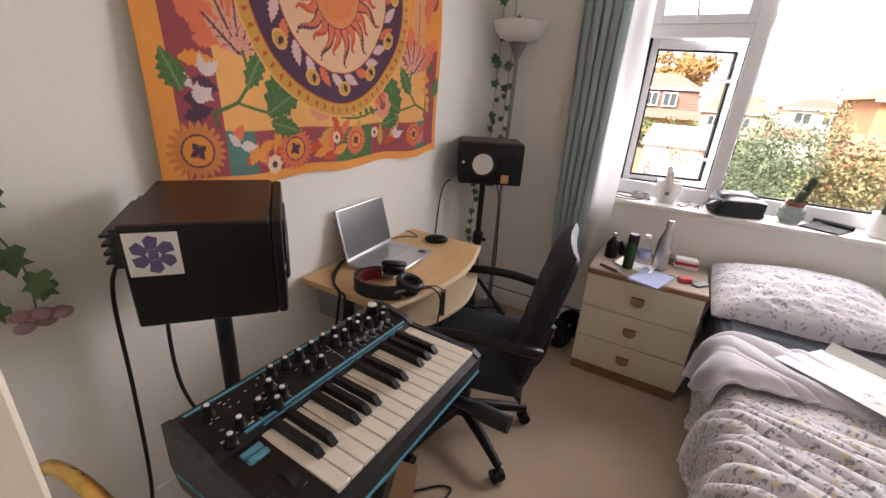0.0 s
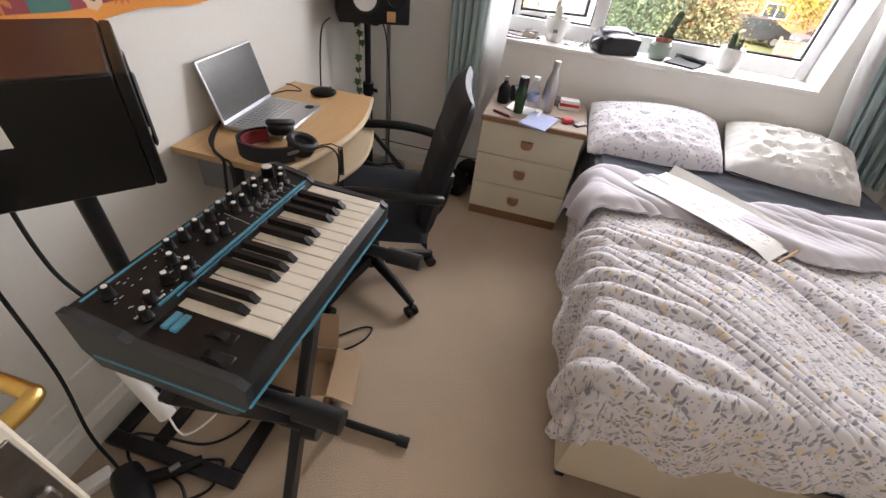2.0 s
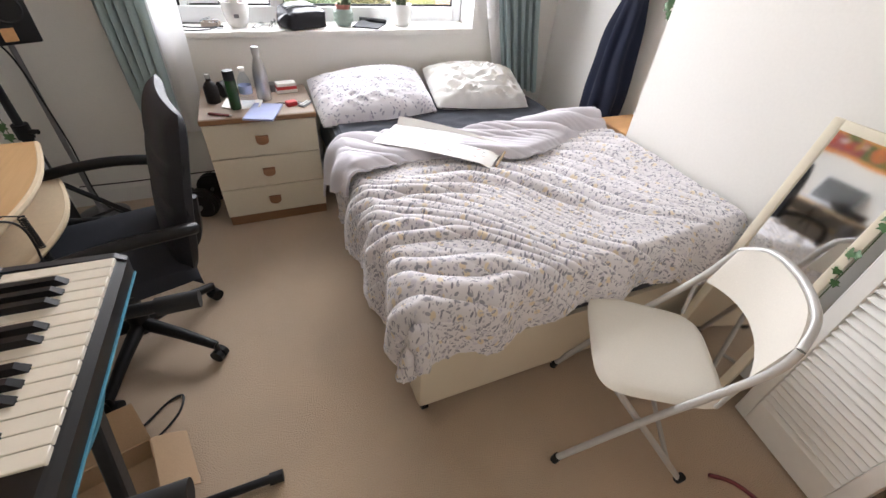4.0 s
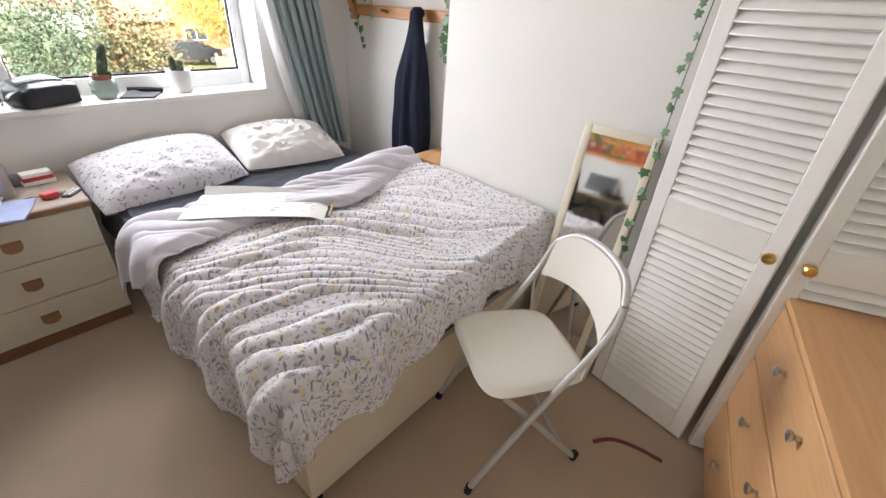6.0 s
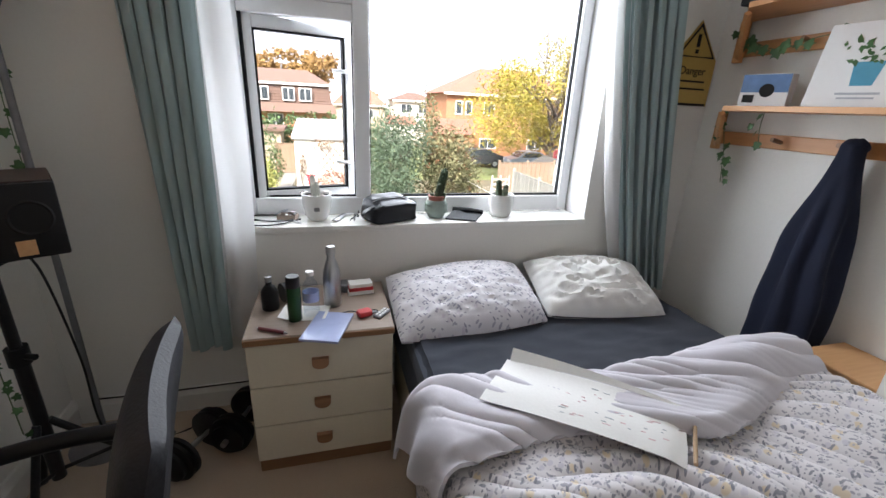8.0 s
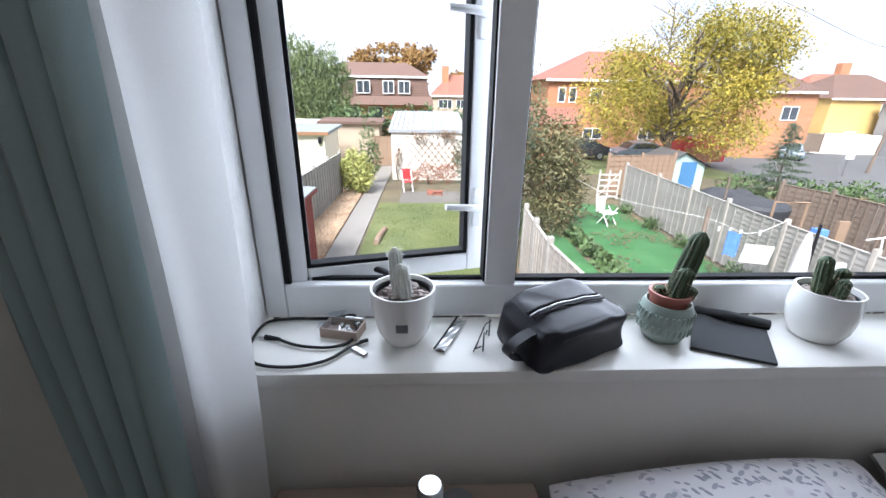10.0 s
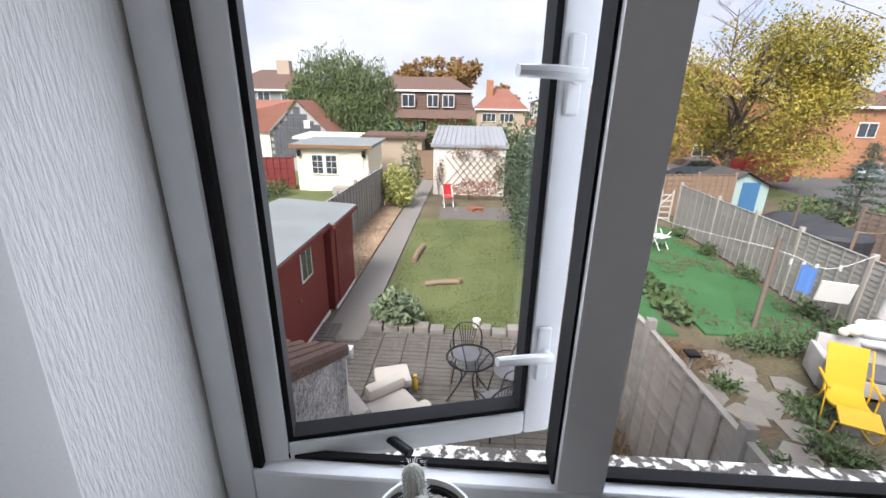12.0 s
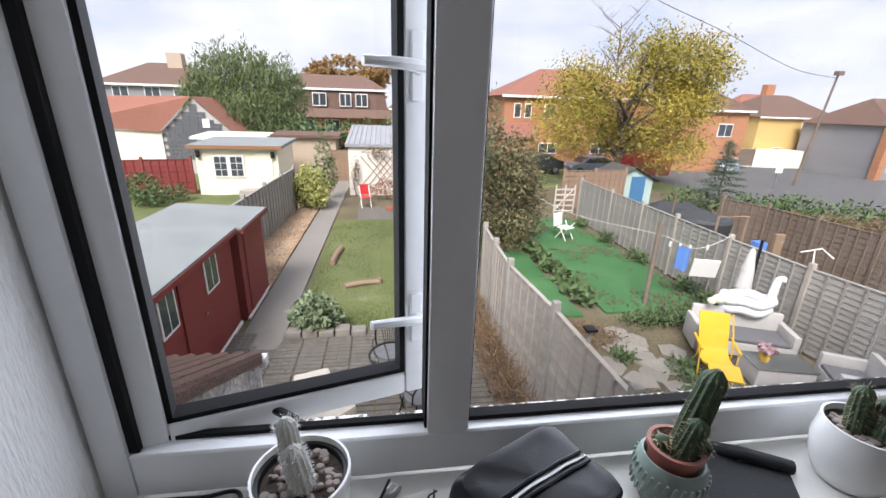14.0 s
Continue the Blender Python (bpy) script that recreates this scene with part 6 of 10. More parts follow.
single("tin", G().lathe([(0.0, 0), (0.035, 0), (0.036, 0.003), (0.036, 0.03), (0.033, 0.034), (0, 0.034)], 22), GREYENAMEL, "round grey tin behind the boxes", "tin", pose(1.19, -0.10, 0.6105))
rt = thing("tape_measure", "small red tape measure", "tape measure", pose(1.255, -0.36, 0.6105, 0, 0, 20))
part("case", G().box(-0.028, -0.020, 0, 0.028, 0.020, 0.026, 0.010), RED, rt)
part("tab", G().box(0.028, -0.008, 0.002, 0.055, 0.008, 0.008, 0.002), GREYENAMEL, rt)
rm = thing("remote_control", "small grey remote control with pale buttons", "remote control", pose(1.325, -0.36, 0.6105, 0, 0, -40))
part("body", G().box(-0.018, -0.042, 0, 0.018, 0.042, 0.010, 0.003), GREYENAMEL, rm)
for j in range(4):
    for i in (-1, 1):
        part("button", G().box(i * 0.008 - 0.005, -0.032 + j * 0.018, 0.010, i * 0.008 + 0.005, -0.020 + j * 0.018, 0.012, 0.001), CONE, rm)
pn = thing("pen", "dark red pen on the cabinet", "pen", pose(0.925, -0.43, 0.6175, 0, 0, -28))
part("barrel", G().rod((-0.058, 0, 0), (0.045, 0, 0), 0.0065), MAROON, pn)
part("tip", G().rod((0.045, 0, 0), (0.06, 0, 0), 0.0055, 0.001).rod((-0.066, 0, 0), (-0.058, 0, 0), 0.003), STEEL, pn)
wire("cabinet_cable", "thin black cable on the cabinet", [(1.17, -0.33, 0.614), (1.205, -0.32, 0.614), (1.235, -0.335, 0.614), (1.30, -0.325, 0.614), (1.31, -0.35, 0.614)], 0.002)


# ---- on the window sill ----
def pebbles(g, x, y, z, r, n, seed):
    rnd = random.Random(seed)
    for k in range(n):
        a, d = rnd.uniform(0, 6.28), r * math.sqrt(rnd.random())
        s = rnd.uniform(0.004, 0.008)
        g.ball((x + d * math.cos(a), y + d * math.sin(a), z + rnd.uniform(0, 0.004)), (s, s * rnd.uniform(0.7, 1.1), s * 0.7), 4)
    return g


def cactus(g, base, top, r, ribs=12, n=14):
    """A ribbed column between two points with a round tip."""
    a, b = Vector(base), Vector(top)
    d = (b - a)
    h = d.length
    d.normalize()
    u = d.orthogonal().normalized()
    w = d.cross(u)
    vs, fs, m = [], [], ribs * 2
    for i in range(n + 1):
        t = i / n
        rr = r * (0.82 + 0.30 * math.sin(math.pi * min(1, t * 0.9 + 0.1))) if t < 0.82 else r * 1.05 * math.sqrt(max(0.002, 1 - ((t - 0.82) / 0.185) ** 2))
        for k in range(m):
            q = rr * (1.0 if k % 2 else 0.86)
            vs.append(a + d * h * t + (u * math.cos(k * 2 * math.pi / m) + w * math.sin(k * 2 * math.pi / m)) * q)
    for i in range(n):
        for k in range(m):
            fs.append((i * m + k, i * m + (k + 1) % m, (i + 1) * m + (k + 1) % m, (i + 1) * m + k))
    fs.append(tuple(range(n * m, n * m + m)))
    return g.add(vs, fs)


def spines(g, base, top, r, n, l, seed):
    rnd = random.Random(seed)
    a, b = Vector(base), Vector(top)
    d = (b - a).normalized()
    u = d.orthogonal().normalized()
    w = d.cross(u)
    for k in range(n):
        t, an = rnd.random(), rnd.uniform(0, 6.28)
        o = u * math.cos(an) + w * math.sin(an)
        p = a.lerp(b, t) + o * r * 1.02
        q = p + (o + d * rnd.uniform(-0.4, 0.5)) * l * rnd.uniform(0.6, 1.2)
        s = o.cross(d) * 0.0005
        g.add([p - s, p + s, q], [(0, 1, 2)])
    return g


def plant_pot(name, label, x, y, prof, mat, inner, stems, cmat, stones):
    p = thing(name, label, "potted cactus", pose(x, y, SZ + 0.0005), "cacti on the sill")
    part("pot", G().lathe(prof, 36), mat, p)
    rz = prof[-3][1] if inner else prof[-1][1]
    rr = max(q[0] for q in prof[-4:])
    zt = max(q[1] for q in prof)
    if inner:
        part("inner_pot", G().lathe([(rr - 0.012, zt - 0.055), (rr - 0.008, zt + inner[1] - 0.01), (rr - 0.004, zt + inner[1] - 0.01), (rr - 0.004, zt + inner[1]), (rr - 0.010, zt + inner[1]), (rr - 0.013, zt - 0.02), (0.0, zt - 0.022)], 32), inner[0], p)
    part("soil", G().lathe([(0.0, zt - 0.024), (rr - 0.008, zt - 0.024), (rr - 0.010, zt - 0.018), (0, zt - 0.014)], 24), SOIL, p, "dark potting soil")
    if stones:
        tagged(part("pebbles", pebbles(G(), 0, 0, zt - 0.016, rr - 0.016, 70, 5), PEBBLE, p), "small brown pebbles on the soil", "", "", "stuff")
    for i, (a, b, r) in enumerate(stems):
        st = part("stem", cactus(G(), a, b, r), cmat, p)
        part("spine_fuzz", spines(G(), a, b, r, 420 if cmat == CACTUSW else 260, 0.006 if cmat == CACTUSW else 0.008, i + 3), CONE if cmat == CACTUSW else SPINE, st, "", False)
    return p


whitep = [(0.0, 0.0), (0.036, 0.0), (0.040, 0.004), (0.054, 0.028), (0.064, 0.07), (0.067, 0.118), (0.0665, 0.122), (0.063, 0.122), (0.060, 0.075), (0.0, 0.07)]
p1 = plant_pot("cactus_pot", "white ceramic pot with a woolly white cactus", 1.083, 0.100, whitep, CERAMIC, (BLACK, -0.010), [((-0.006, 0.002, 0.09), (-0.016, 0.008, 0.205), 0.014), ((0.006, -0.012, 0.09), (-0.004, -0.018, 0.180), 0.015)], CACTUSW, True)
part("motif", G().box(-0.012, -0.0655, 0.052, 0.012, -0.0605, 0.070, 0.001), GREYENAMEL, p1, "small grey printed motif")
greenp = [(0.0, 0.0), (0.034, 0.0), (0.040, 0.004), (0.052, 0.030), (0.055, 0.055), (0.050, 0.078), (0.046, 0.088), (0.043, 0.088), (0.04, 0.06), (0.0, 0.06)]
p2 = plant_pot("cactus_pot", "sage green ribbed pot with a dark columnar cactus", 1.648, 0.098, greenp, GREENCERAMIC, (TERRACOTTA, 0.022), [((0.006, 0.0, 0.085), (0.042, 0.004, 0.240), 0.019), ((0.000, -0.014, 0.085), (0.014, -0.018, 0.170), 0.016), ((0.022, -0.010, 0.085), (0.038, -0.016, 0.125), 0.012), ((-0.015, 0.006, 0.085), (-0.022, 0.008, 0.120), 0.011)], CACTUSG, False)
rib = G().box(-0.0022, -0.002, -0.009, 0.0022, 0.002, 0.009, 0.001).mesh("rib", GREENCERAMIC)
for k in range(30):
    a = k * 2 * math.pi / 30
    for z, r in ((0.035, 0.0535), (0.063, 0.0535)):
        piece("rib", rib, p2, pose(r * math.cos(a), r * math.sin(a), z, 0, 14, math.degrees(a) + 90))
plant_pot("cactus_pot", "white ceramic pot with three short green cacti", 1.995, 0.095, [(0.0, 0.0), (0.040, 0.0), (0.046, 0.004), (0.058, 0.03), (0.064, 0.07), (0.059, 0.108), (0.060, 0.114), (0.056, 0.114), (0.052, 0.075), (0.0, 0.07)], CERAMIC, (BLACK, -0.012), [((-0.012, 0.006, 0.085), (-0.018, 0.012, 0.185), 0.015), ((0.014, 0.004, 0.085), (0.022, 0.004, 0.160), 0.014), ((0.002, -0.016, 0.085), (0.006, -0.022, 0.145), 0.012)], CACTUSG, True)


def wash_bag():
    b = thing("wash_bag", "black leather wash bag with a metal zip", "wash bag", pose(1.412, 0.066, SZ + 0.001, 0, 0, 26))

    def power(t, e):
        return math.copysign(abs(t) ** e, t)

    def top(x, y):
        """Height of the upper face: it rises to the back and sags towards the ends."""
        return 0.106 + 0.22 * y - 0.9 * x * x + 0.006 * noise.noise(Vector((x * 20, y * 22, 1.0)))

    def skin(u, v):
        a, c = u * 2 * math.pi, (v - 0.5) * math.pi
        e = 0.24
        x = 0.121 * power(math.cos(c), e) * power(math.cos(a), e)
        y = 0.071 * power(math.cos(c), e) * power(math.sin(a), e)
        w = 0.5 + 0.5 * power(math.sin(c), e)
        dent = 0.010 * noise.noise(Vector((x * 22, y * 24 + 3, w * 2.4))) + 0.012 * noise.noise(Vector((x * 9, y * 9, w * 1.4 + 5)))
        k = 1 + 1.4 * dent / 0.1 * (1 if 0.03 < w < 0.97 else 0.4)
        pinch = 1 - 0.10 * math.sin(math.pi * w)
        return (x * k * (1 - 0.06 * w), y * k * pinch, max(0.0, w * top(x, y)))

    part("body", G().sheet(skin, 72, 44, 0), BAGLEATHER, b)
    line = [(lerp(-0.094, 0.094, k / 24), -0.006) for k in range(25)]
    part("zip_seam", G().tube([(x, y - 0.009, top(x, y) + 0.001) for x, y in line], 0.0028, 6).tube([(x, y + 0.009, top(x, y) + 0.003) for x, y in line], 0.0028, 6), BAGLEATHER, b)
    zp = G()
    for k in range(64):
        x = lerp(-0.094, 0.094, k / 63)
        z = top(x, -0.006)
        zp.box(x - 0.0007, -0.0080, z, x + 0.0007, -0.0040, z + 0.0036)
    part("zip", zp, ZIP, b, "silver metal zip", False)
    part("strap", G().sheet(lambda u, v: (-0.104 - 0.050 * math.sin(math.pi * u) ** 0.7, lerp(-0.012, 0.012, v) - 0.028 + 0.02 * u, 0.078 - 0.066 * u), 20, 3, 0.003), BAGLEATHER, b, "folded leather carrying strap")
    return b


wash_bag()


def pouch():
    p = thing("phone_pouch", "flat dark felt pouch on the sill", "pouch", pose(1.782, 0.082, SZ + 0.001, 0, 0, -24))
    part("body", G().sheet(lambda u, v: (lerp(-0.075, 0.075, u) + 0.02 * v, lerp(-0.075, 0.075, v), 0.007 + 0.012 * math.exp(-((u - 0.15) / 0.2) ** 2) * v), 14, 14, 0.006), POUCH, p)
    part("rolled_flap", G().tube([(-0.06, 0.078, 0.018), (0.02, 0.082, 0.018), (0.10, 0.078, 0.014)], 0.012, 10), POUCH, p)
    return p


pouch()
jc = thing("audio_cable", "black audio jack cable curled on the sill", "cable")
part("lead", G().tube(bend([(0.81, 0.098, SZ + 0.006), (0.867, 0.068, SZ + 0.006), (0.937, 0.061, SZ + 0.006), (0.977, 0.094, SZ + 0.006), (0.97, 0.165, SZ + 0.018), (0.908, 0.175, SZ + 0.006), (0.82, 0.175, SZ + 0.006), (0.770, 0.155, SZ + 0.006), (0.770, 0.070, SZ + 0.006), (0.8, 0.012, SZ + 0.006), (0.87, -0.003, SZ + 0.006), (0.934, 0.015, SZ + 0.006), (0.972, 0.057, SZ + 0.006), (0.996, 0.076, SZ + 0.006)]), 0.0032, 8), CABLE, jc)
part("plug", G().rod((0.790, 0.100, SZ + 0.006), (0.822, 0.092, SZ + 0.006), 0.006, 0.004), BLACK, jc)
part("plug", G().rod((0.992, 0.076, SZ + 0.007), (1.008, 0.084, SZ + 0.007), 0.004), BLACK, jc)
part("plug_tip", G().rod((0.776, 0.103, SZ + 0.006), (0.792, 0.100, SZ + 0.006), 0.0025), STEEL, jc)
tb = thing("small_box", "small open cardboard tray of metal bits", "box", pose(0.950, 0.122, SZ + 0.0005, 0, 0, -14))
part("tray", G().box(-0.042, -0.026, 0, 0.042, 0.026, 0.004).box(-0.042, -0.026, 0.004, -0.039, 0.026, 0.022).box(0.039, -0.026, 0.004, 0.042, 0.026, 0.022).box(-0.039, -0.026, 0.004, 0.039, -0.023, 0.022).box(-0.039, 0.023, 0.004, 0.039, 0.026, 0.022), TRAYCARD, tb, "", False)
rb = random.Random(3)
for k in range(22):
    bx, by, bz = rb.uniform(-0.008, 0.034), rb.uniform(-0.018, 0.018), rb.uniform(0.008, 0.020)
    a, d = rb.uniform(0, 6.28), rb.uniform(0.002, 0.006)
    part("metal_bit", G().rod((bx - d * math.cos(a), by - d * math.sin(a), bz), (bx + d * math.cos(a), by + d * math.sin(a), bz + rb.uniform(-0.003, 0.004)), rb.uniform(0.002, 0.005)), STEEL, tb, "shiny metal bit")
part("plastic_lid", G().sheet(lambda u, v: (lerp(-0.046, -0.004, u), lerp(-0.030, 0.034, v), 0.026 + 0.012 * u + 0.003 * math.sin(9 * v)), 8, 8, 0.0012), CLEARPLASTIC, tb, "clear plastic lid lifted at one side")
part("foil_roll", G().rod((-0.002, 0.020, 0.026), (0.036, 0.024, 0.024), 0.005), STEEL, tb, "rolled foil strip")
single("usb_stick", G().box(-0.016, -0.007, 0, 0.010, 0.007, 0.006, 0.002).box(0.010, -0.005, 0.001, 0.022, 0.005, 0.005), SILVER, "small silver usb stick", "usb stick", pose(0.992, 0.052, SZ + 0.0005, 0, 0, -40))
pk = thing("foil_packet", "narrow crumpled foil packet on the sill", "packet", pose(1.185, 0.105, SZ + 0.001, 0, 0, 66))
part("foil", G().sheet(lambda u, v: (lerp(-0.065, 0.065, u), lerp(-0.011, 0.011, v), 0.006 + 0.004 * math.sin(u * 17 + v * 4) * math.sin(math.pi * v)), 30, 6, 0.002), STEEL, pk)
part("edge", G().rod((-0.065, 0.012, 0.005), (0.070, 0.012, 0.006), 0.0025), BLACK, pk)


def spectacles():
    s = thing("glasses", "folded round wire-rimmed glasses on the sill", "glasses", pose(1.258, 0.08, SZ + 0.002, 0, 0, 70))
    for k in (-1, 1):
        c = (0.030 * k, 0, 0.018)
        ring = [(c[0] + 0.023 * math.cos(a), 0.004 * math.cos(a), c[2] + 0.016 * math.sin(a)) for a in [j * math.pi / 12 for j in range(24)]]
        r = part("rim", G().tube(ring, 0.0016, 6, closed=True), BLACKMETAL, s)
        part("lens", G().add([(p[0], p[1], p[2]) for p in ring], [tuple(range(24))]), PANE, r, "", False)
        part("temple", G().tube([(0.053 * k, 0, 0.022), (0.05 * k, 0.012, 0.012), (-0.05 * k, 0.016, 0.004)], 0.0016, 6), BLACKMETAL, s)
    part("bridge", G().tube([(-0.008, 0, 0.022), (0, 0, 0.027), (0.008, 0, 0.022)], 0.0015, 6), BLACKMETAL, s)
    return s


spectacles()


# ---- alcove shelves ----
def shelf_unit(z, full):
    s = thing("wall_shelf", "pine wall shelf with a peg rail below", "shelf", group="alcove shelves")
    poly = [(AX - 0.001, -0.13), (2.80, -0.33), (2.785, -1.166), (AX - 0.001, -1.166)]
    part("board", G().prism(poly[::-1], z - 0.020, z), PINE, s, "", False)
    zr = z - 0.14
    part("rail", G().box(AX - 0.020, -1.166, zr - 0.030, AX - 0.001, -0.12, zr + 0.030, 0.003), PINE, s)
    part("upright", G().box(AX - 0.045, -0.165, zr - 0.055, AX - 0.020, -0.125, z - 0.02, 0.003), PINE, s)
    part("brace", G().tube([(AX - 0.03, -0.145, zr - 0.04), (2.84, -0.30, z - 0.03)], 0.014, 4), PINE, s)
    for y in (-0.45, -0.70, -0.95):
        part("peg", G().rod((AX - 0.02, y, zr), (AX - 0.075, y, zr + 0.012), 0.009), BROWNWOOD, s)
    return s


shelf_unit(1.468, True)
shelf_unit(1.86, True)
ws = thing("warning_sign", "yellow warning sign with a black triangle", "sign", pose(2.90, -0.012, 1.47))
part("plate", G().prism([(-0.13, 0), (0.13, 0), (0.13, 0.215), (0.125, 0.22), (0.0, 0.385), (-0.125, 0.22), (-0.13, 0.215)], 0, 0.004).to(pose(0, 0, 0, 90)), SIGNY, ws, "", False)
part("triangle", G().tube([(-0.105, -0.0055, 0.225), (0.105, -0.0055, 0.225), (0.0, -0.0055, 0.365)], 0.007, 6, closed=True), BLACK, ws)
part("exclamation_mark", G().box(-0.010, -0.008, 0.268, 0.010, -0.004, 0.325, 0.002).box(-0.010, -0.008, 0.240, 0.010, -0.004, 0.258, 0.002), BLACK, ws)
part("bars", G().box(-0.085, -0.007, 0.110, 0.085, -0.004, 0.118).box(-0.095, -0.007, 0.075, 0.095, -0.004, 0.083).box(-0.12, -0.007, 0.0, 0.12, -0.004, 0.012), BLACK, ws, "", False)
cu = bpy.data.curves.new("word", "FONT")
cu.body, cu.size, cu.extrude, cu.align_x = "Danger", 0.052, 0.001, "CENTER"
cu.materials.append(BLACK)
tx = new("word", cu)
tx.parent, tx.matrix_basis = ws, pose(0, -0.006, 0.145, 90)


def plant_print():
    p = thing("plant_print", "white canvas print of a potted plant", "picture", pose(2.90, -0.74, 1.4685, 0, 0, -78))
    t = pose(0, 0, 0, -13)
    part("canvas", G().box(-0.15, 0, 0, 0.15, 0.018, 0.29, 0.002).to(t), WHITECARD, p)
    part("printed_pot", G().prism([(-0.030, 0.075), (0.030, 0.075), (0.042, 0.155), (-0.042, 0.155)], 0, 0.001).to(t @ pose(0, 0.0, 0, 90)), CYAN, p, "printed turquoise pot", False)
    g = G()
    rnd = random.Random(6)
    for k in range(34):
        a, r = rnd.uniform(0, 6.28), rnd.uniform(0.01, 0.085)
        x, z, d = r * 1.15 * math.cos(a), 0.195 + 0.6 * r * math.sin(a), rnd.uniform(0, 6.28)
        l = rnd.uniform(0.016, 0.03)
        g.add([(x, -0.0012 - k * 0.00002, z), (x + l * 0.5 * math.cos(d + 0.6), -0.0012 - k * 0.00002, z + l * 0.5 * math.sin(d + 0.6)), (x + l * math.cos(d), -0.0012 - k * 0.00002, z + l * math.sin(d)), (x + l * 0.5 * math.cos(d - 0.6), -0.0012 - k * 0.00002, z + l * 0.5 * math.sin(d - 0.6))], [(0, 1, 2, 3)])
    part("printed_leaves", g.to(t), IVY, p, "printed green leaves", False)
    part("caption_bars", G().box(-0.06, -0.0012, 0.045, 0.06, 0.0, 0.052).box(-0.05, -0.0012, 0.030, 0.05, 0.0, 0.036).to(t), INKGREY, p, "", False)
    return p


plant_print()
gb = thing("game_box", "small box with a blue printed front", "box", pose(2.90, -0.425, 1.4685, 0, 0, -70))
part("carton", G().box(-0.085, -0.03, 0, 0.085, 0.03, 0.125, 0.002), WHITECARD, gb)
part("front_print", G().box(-0.083, -0.0315, 0.055, 0.083, -0.030, 0.123), PHOTOBLUE, gb, "blue printed picture", False)
part("print_shapes", G().lathe([(0.026, 0), (0.026, 0.001)], 18).to(pose(0.01, -0.0315, 0.062, 90)).box(-0.07, -0.0325, 0.015, -0.03, -0.0302, 0.045), BLACK, gb, "", False)
gf = thing("green_frog", "small bright green plastic frog", "ornament", pose(2.86, -0.965, 1.4685))
part("body", G().ball((0, 0, 0.022), (0.024, 0.022, 0.022), 8).ball((0.0, 0, 0.05), (0.016, 0.018, 0.014), 8).ball((-0.006, 0.012, 0.064), 0.007, 6).ball((-0.006, -0.012, 0.064), 0.007, 6), GREENTOY, gf)
single("tea_light", G().lathe([(0, 0), (0.019, 0), (0.02, 0.003), (0.02, 0.026), (0.017, 0.028), (0, 0.024)], 18), CANDLE, "small orange tea light holder", "candle", pose(2.83, -1.035, 1.4685))
pf = thing("photo_frame", "small dark framed card on the shelf", "picture frame", pose(2.90, -1.095, 1.4685, 0, 0, -82))
part("frame", G().box(-0.05, -0.004, 0, 0.05, 0.008, 0.135, 0.002).to(pose(0, 0, 0, -10)), BROWNWOOD, pf)
part("card", G().box(-0.04, -0.006, 0.012, 0.04, -0.004, 0.122).to(pose(0, 0, 0, -10)), CREAMLAM, pf, "", False)
part("card_bars", G().box(-0.04, -0.0072, 0.098, 0.04, -0.006, 0.112).box(-0.025, -0.0072, 0.05, 0.025, -0.006, 0.08).to(pose(0, 0, 0, -10)), MAROON, pf, "", False)
sb2 = thing("storage_box", "dark blue-grey box on the upper shelf", "box", pose(2.93, -0.42, 1.8605))
part("body", G().box(-0.10, -0.16, 0, 0.10, 0.16, 0.12, 0.004), POUCH, sb2)
part("lid", G().box(-0.104, -0.164, 0.12, 0.104, 0.164, 0.145, 0.004), POUCH, sb2)


def robe():
    r = thing("dressing_gown", "navy dressing gown hanging from a peg", "dressing gown")
    y0, zt, zb = -0.755, 1.345, 0.42

    def fn(u, v):
        a = u * 2 * math.pi
        w = lerp(0.035, 0.140, smoothstep(0, 0.75, v) ** 0.8) * (1 + 0.06 * math.sin(v * 9))
        d = lerp(0.030, 0.075, smoothstep(0, 0.5, v))
        k = 1 + 0.16 * math.sin(a * 7 + 2.2 * noise.noise(Vector((u * 4, v * 2, 1)))) * smoothstep(0.05, 0.4, v) + 0.10 * noise.noise(Vector((math.cos(a) * 1.5, math.sin(a) * 1.5, v * 4)))
        y = y0 + 0.02 * v + w * k * math.cos(a) * (1 + 0.15 * math.sin(v * 4 + 1))
        x = AX - 0.085 - 0.02 * v + d * k * math.sin(a)
        return (min(x, AX - 0.004), y, lerp(zt, zb, v) - 0.015 * math.cos(a * 3) * v)

    part("body", G().sheet(fn, 80, 60, 0), NAVYCLOTH, r)
    part("collar_loop", G().ball((AX - 0.075, y0, zt - 0.005), (0.035, 0.042, 0.030), 10, 0.2, 2), NAVYCLOTH, r)

    return r


robe()
pb2 = thing("pine_chest", "low pine chest behind the bed", "chest", pose(2.92, -1.03, 0))
part("body", G().box(-0.12, -0.12, 0, 0.12, 0.12, 0.60, 0.004), PINEX, pb2)
part("lid", G().box(-0.128, -0.125, 0.60, 0.124, 0.125, 0.62, 0.004), PINEX, pb2)
part("knob", G().ball((-0.128, 0.0, 0.52), 0.013, 8), BROWNWOOD, pb2)

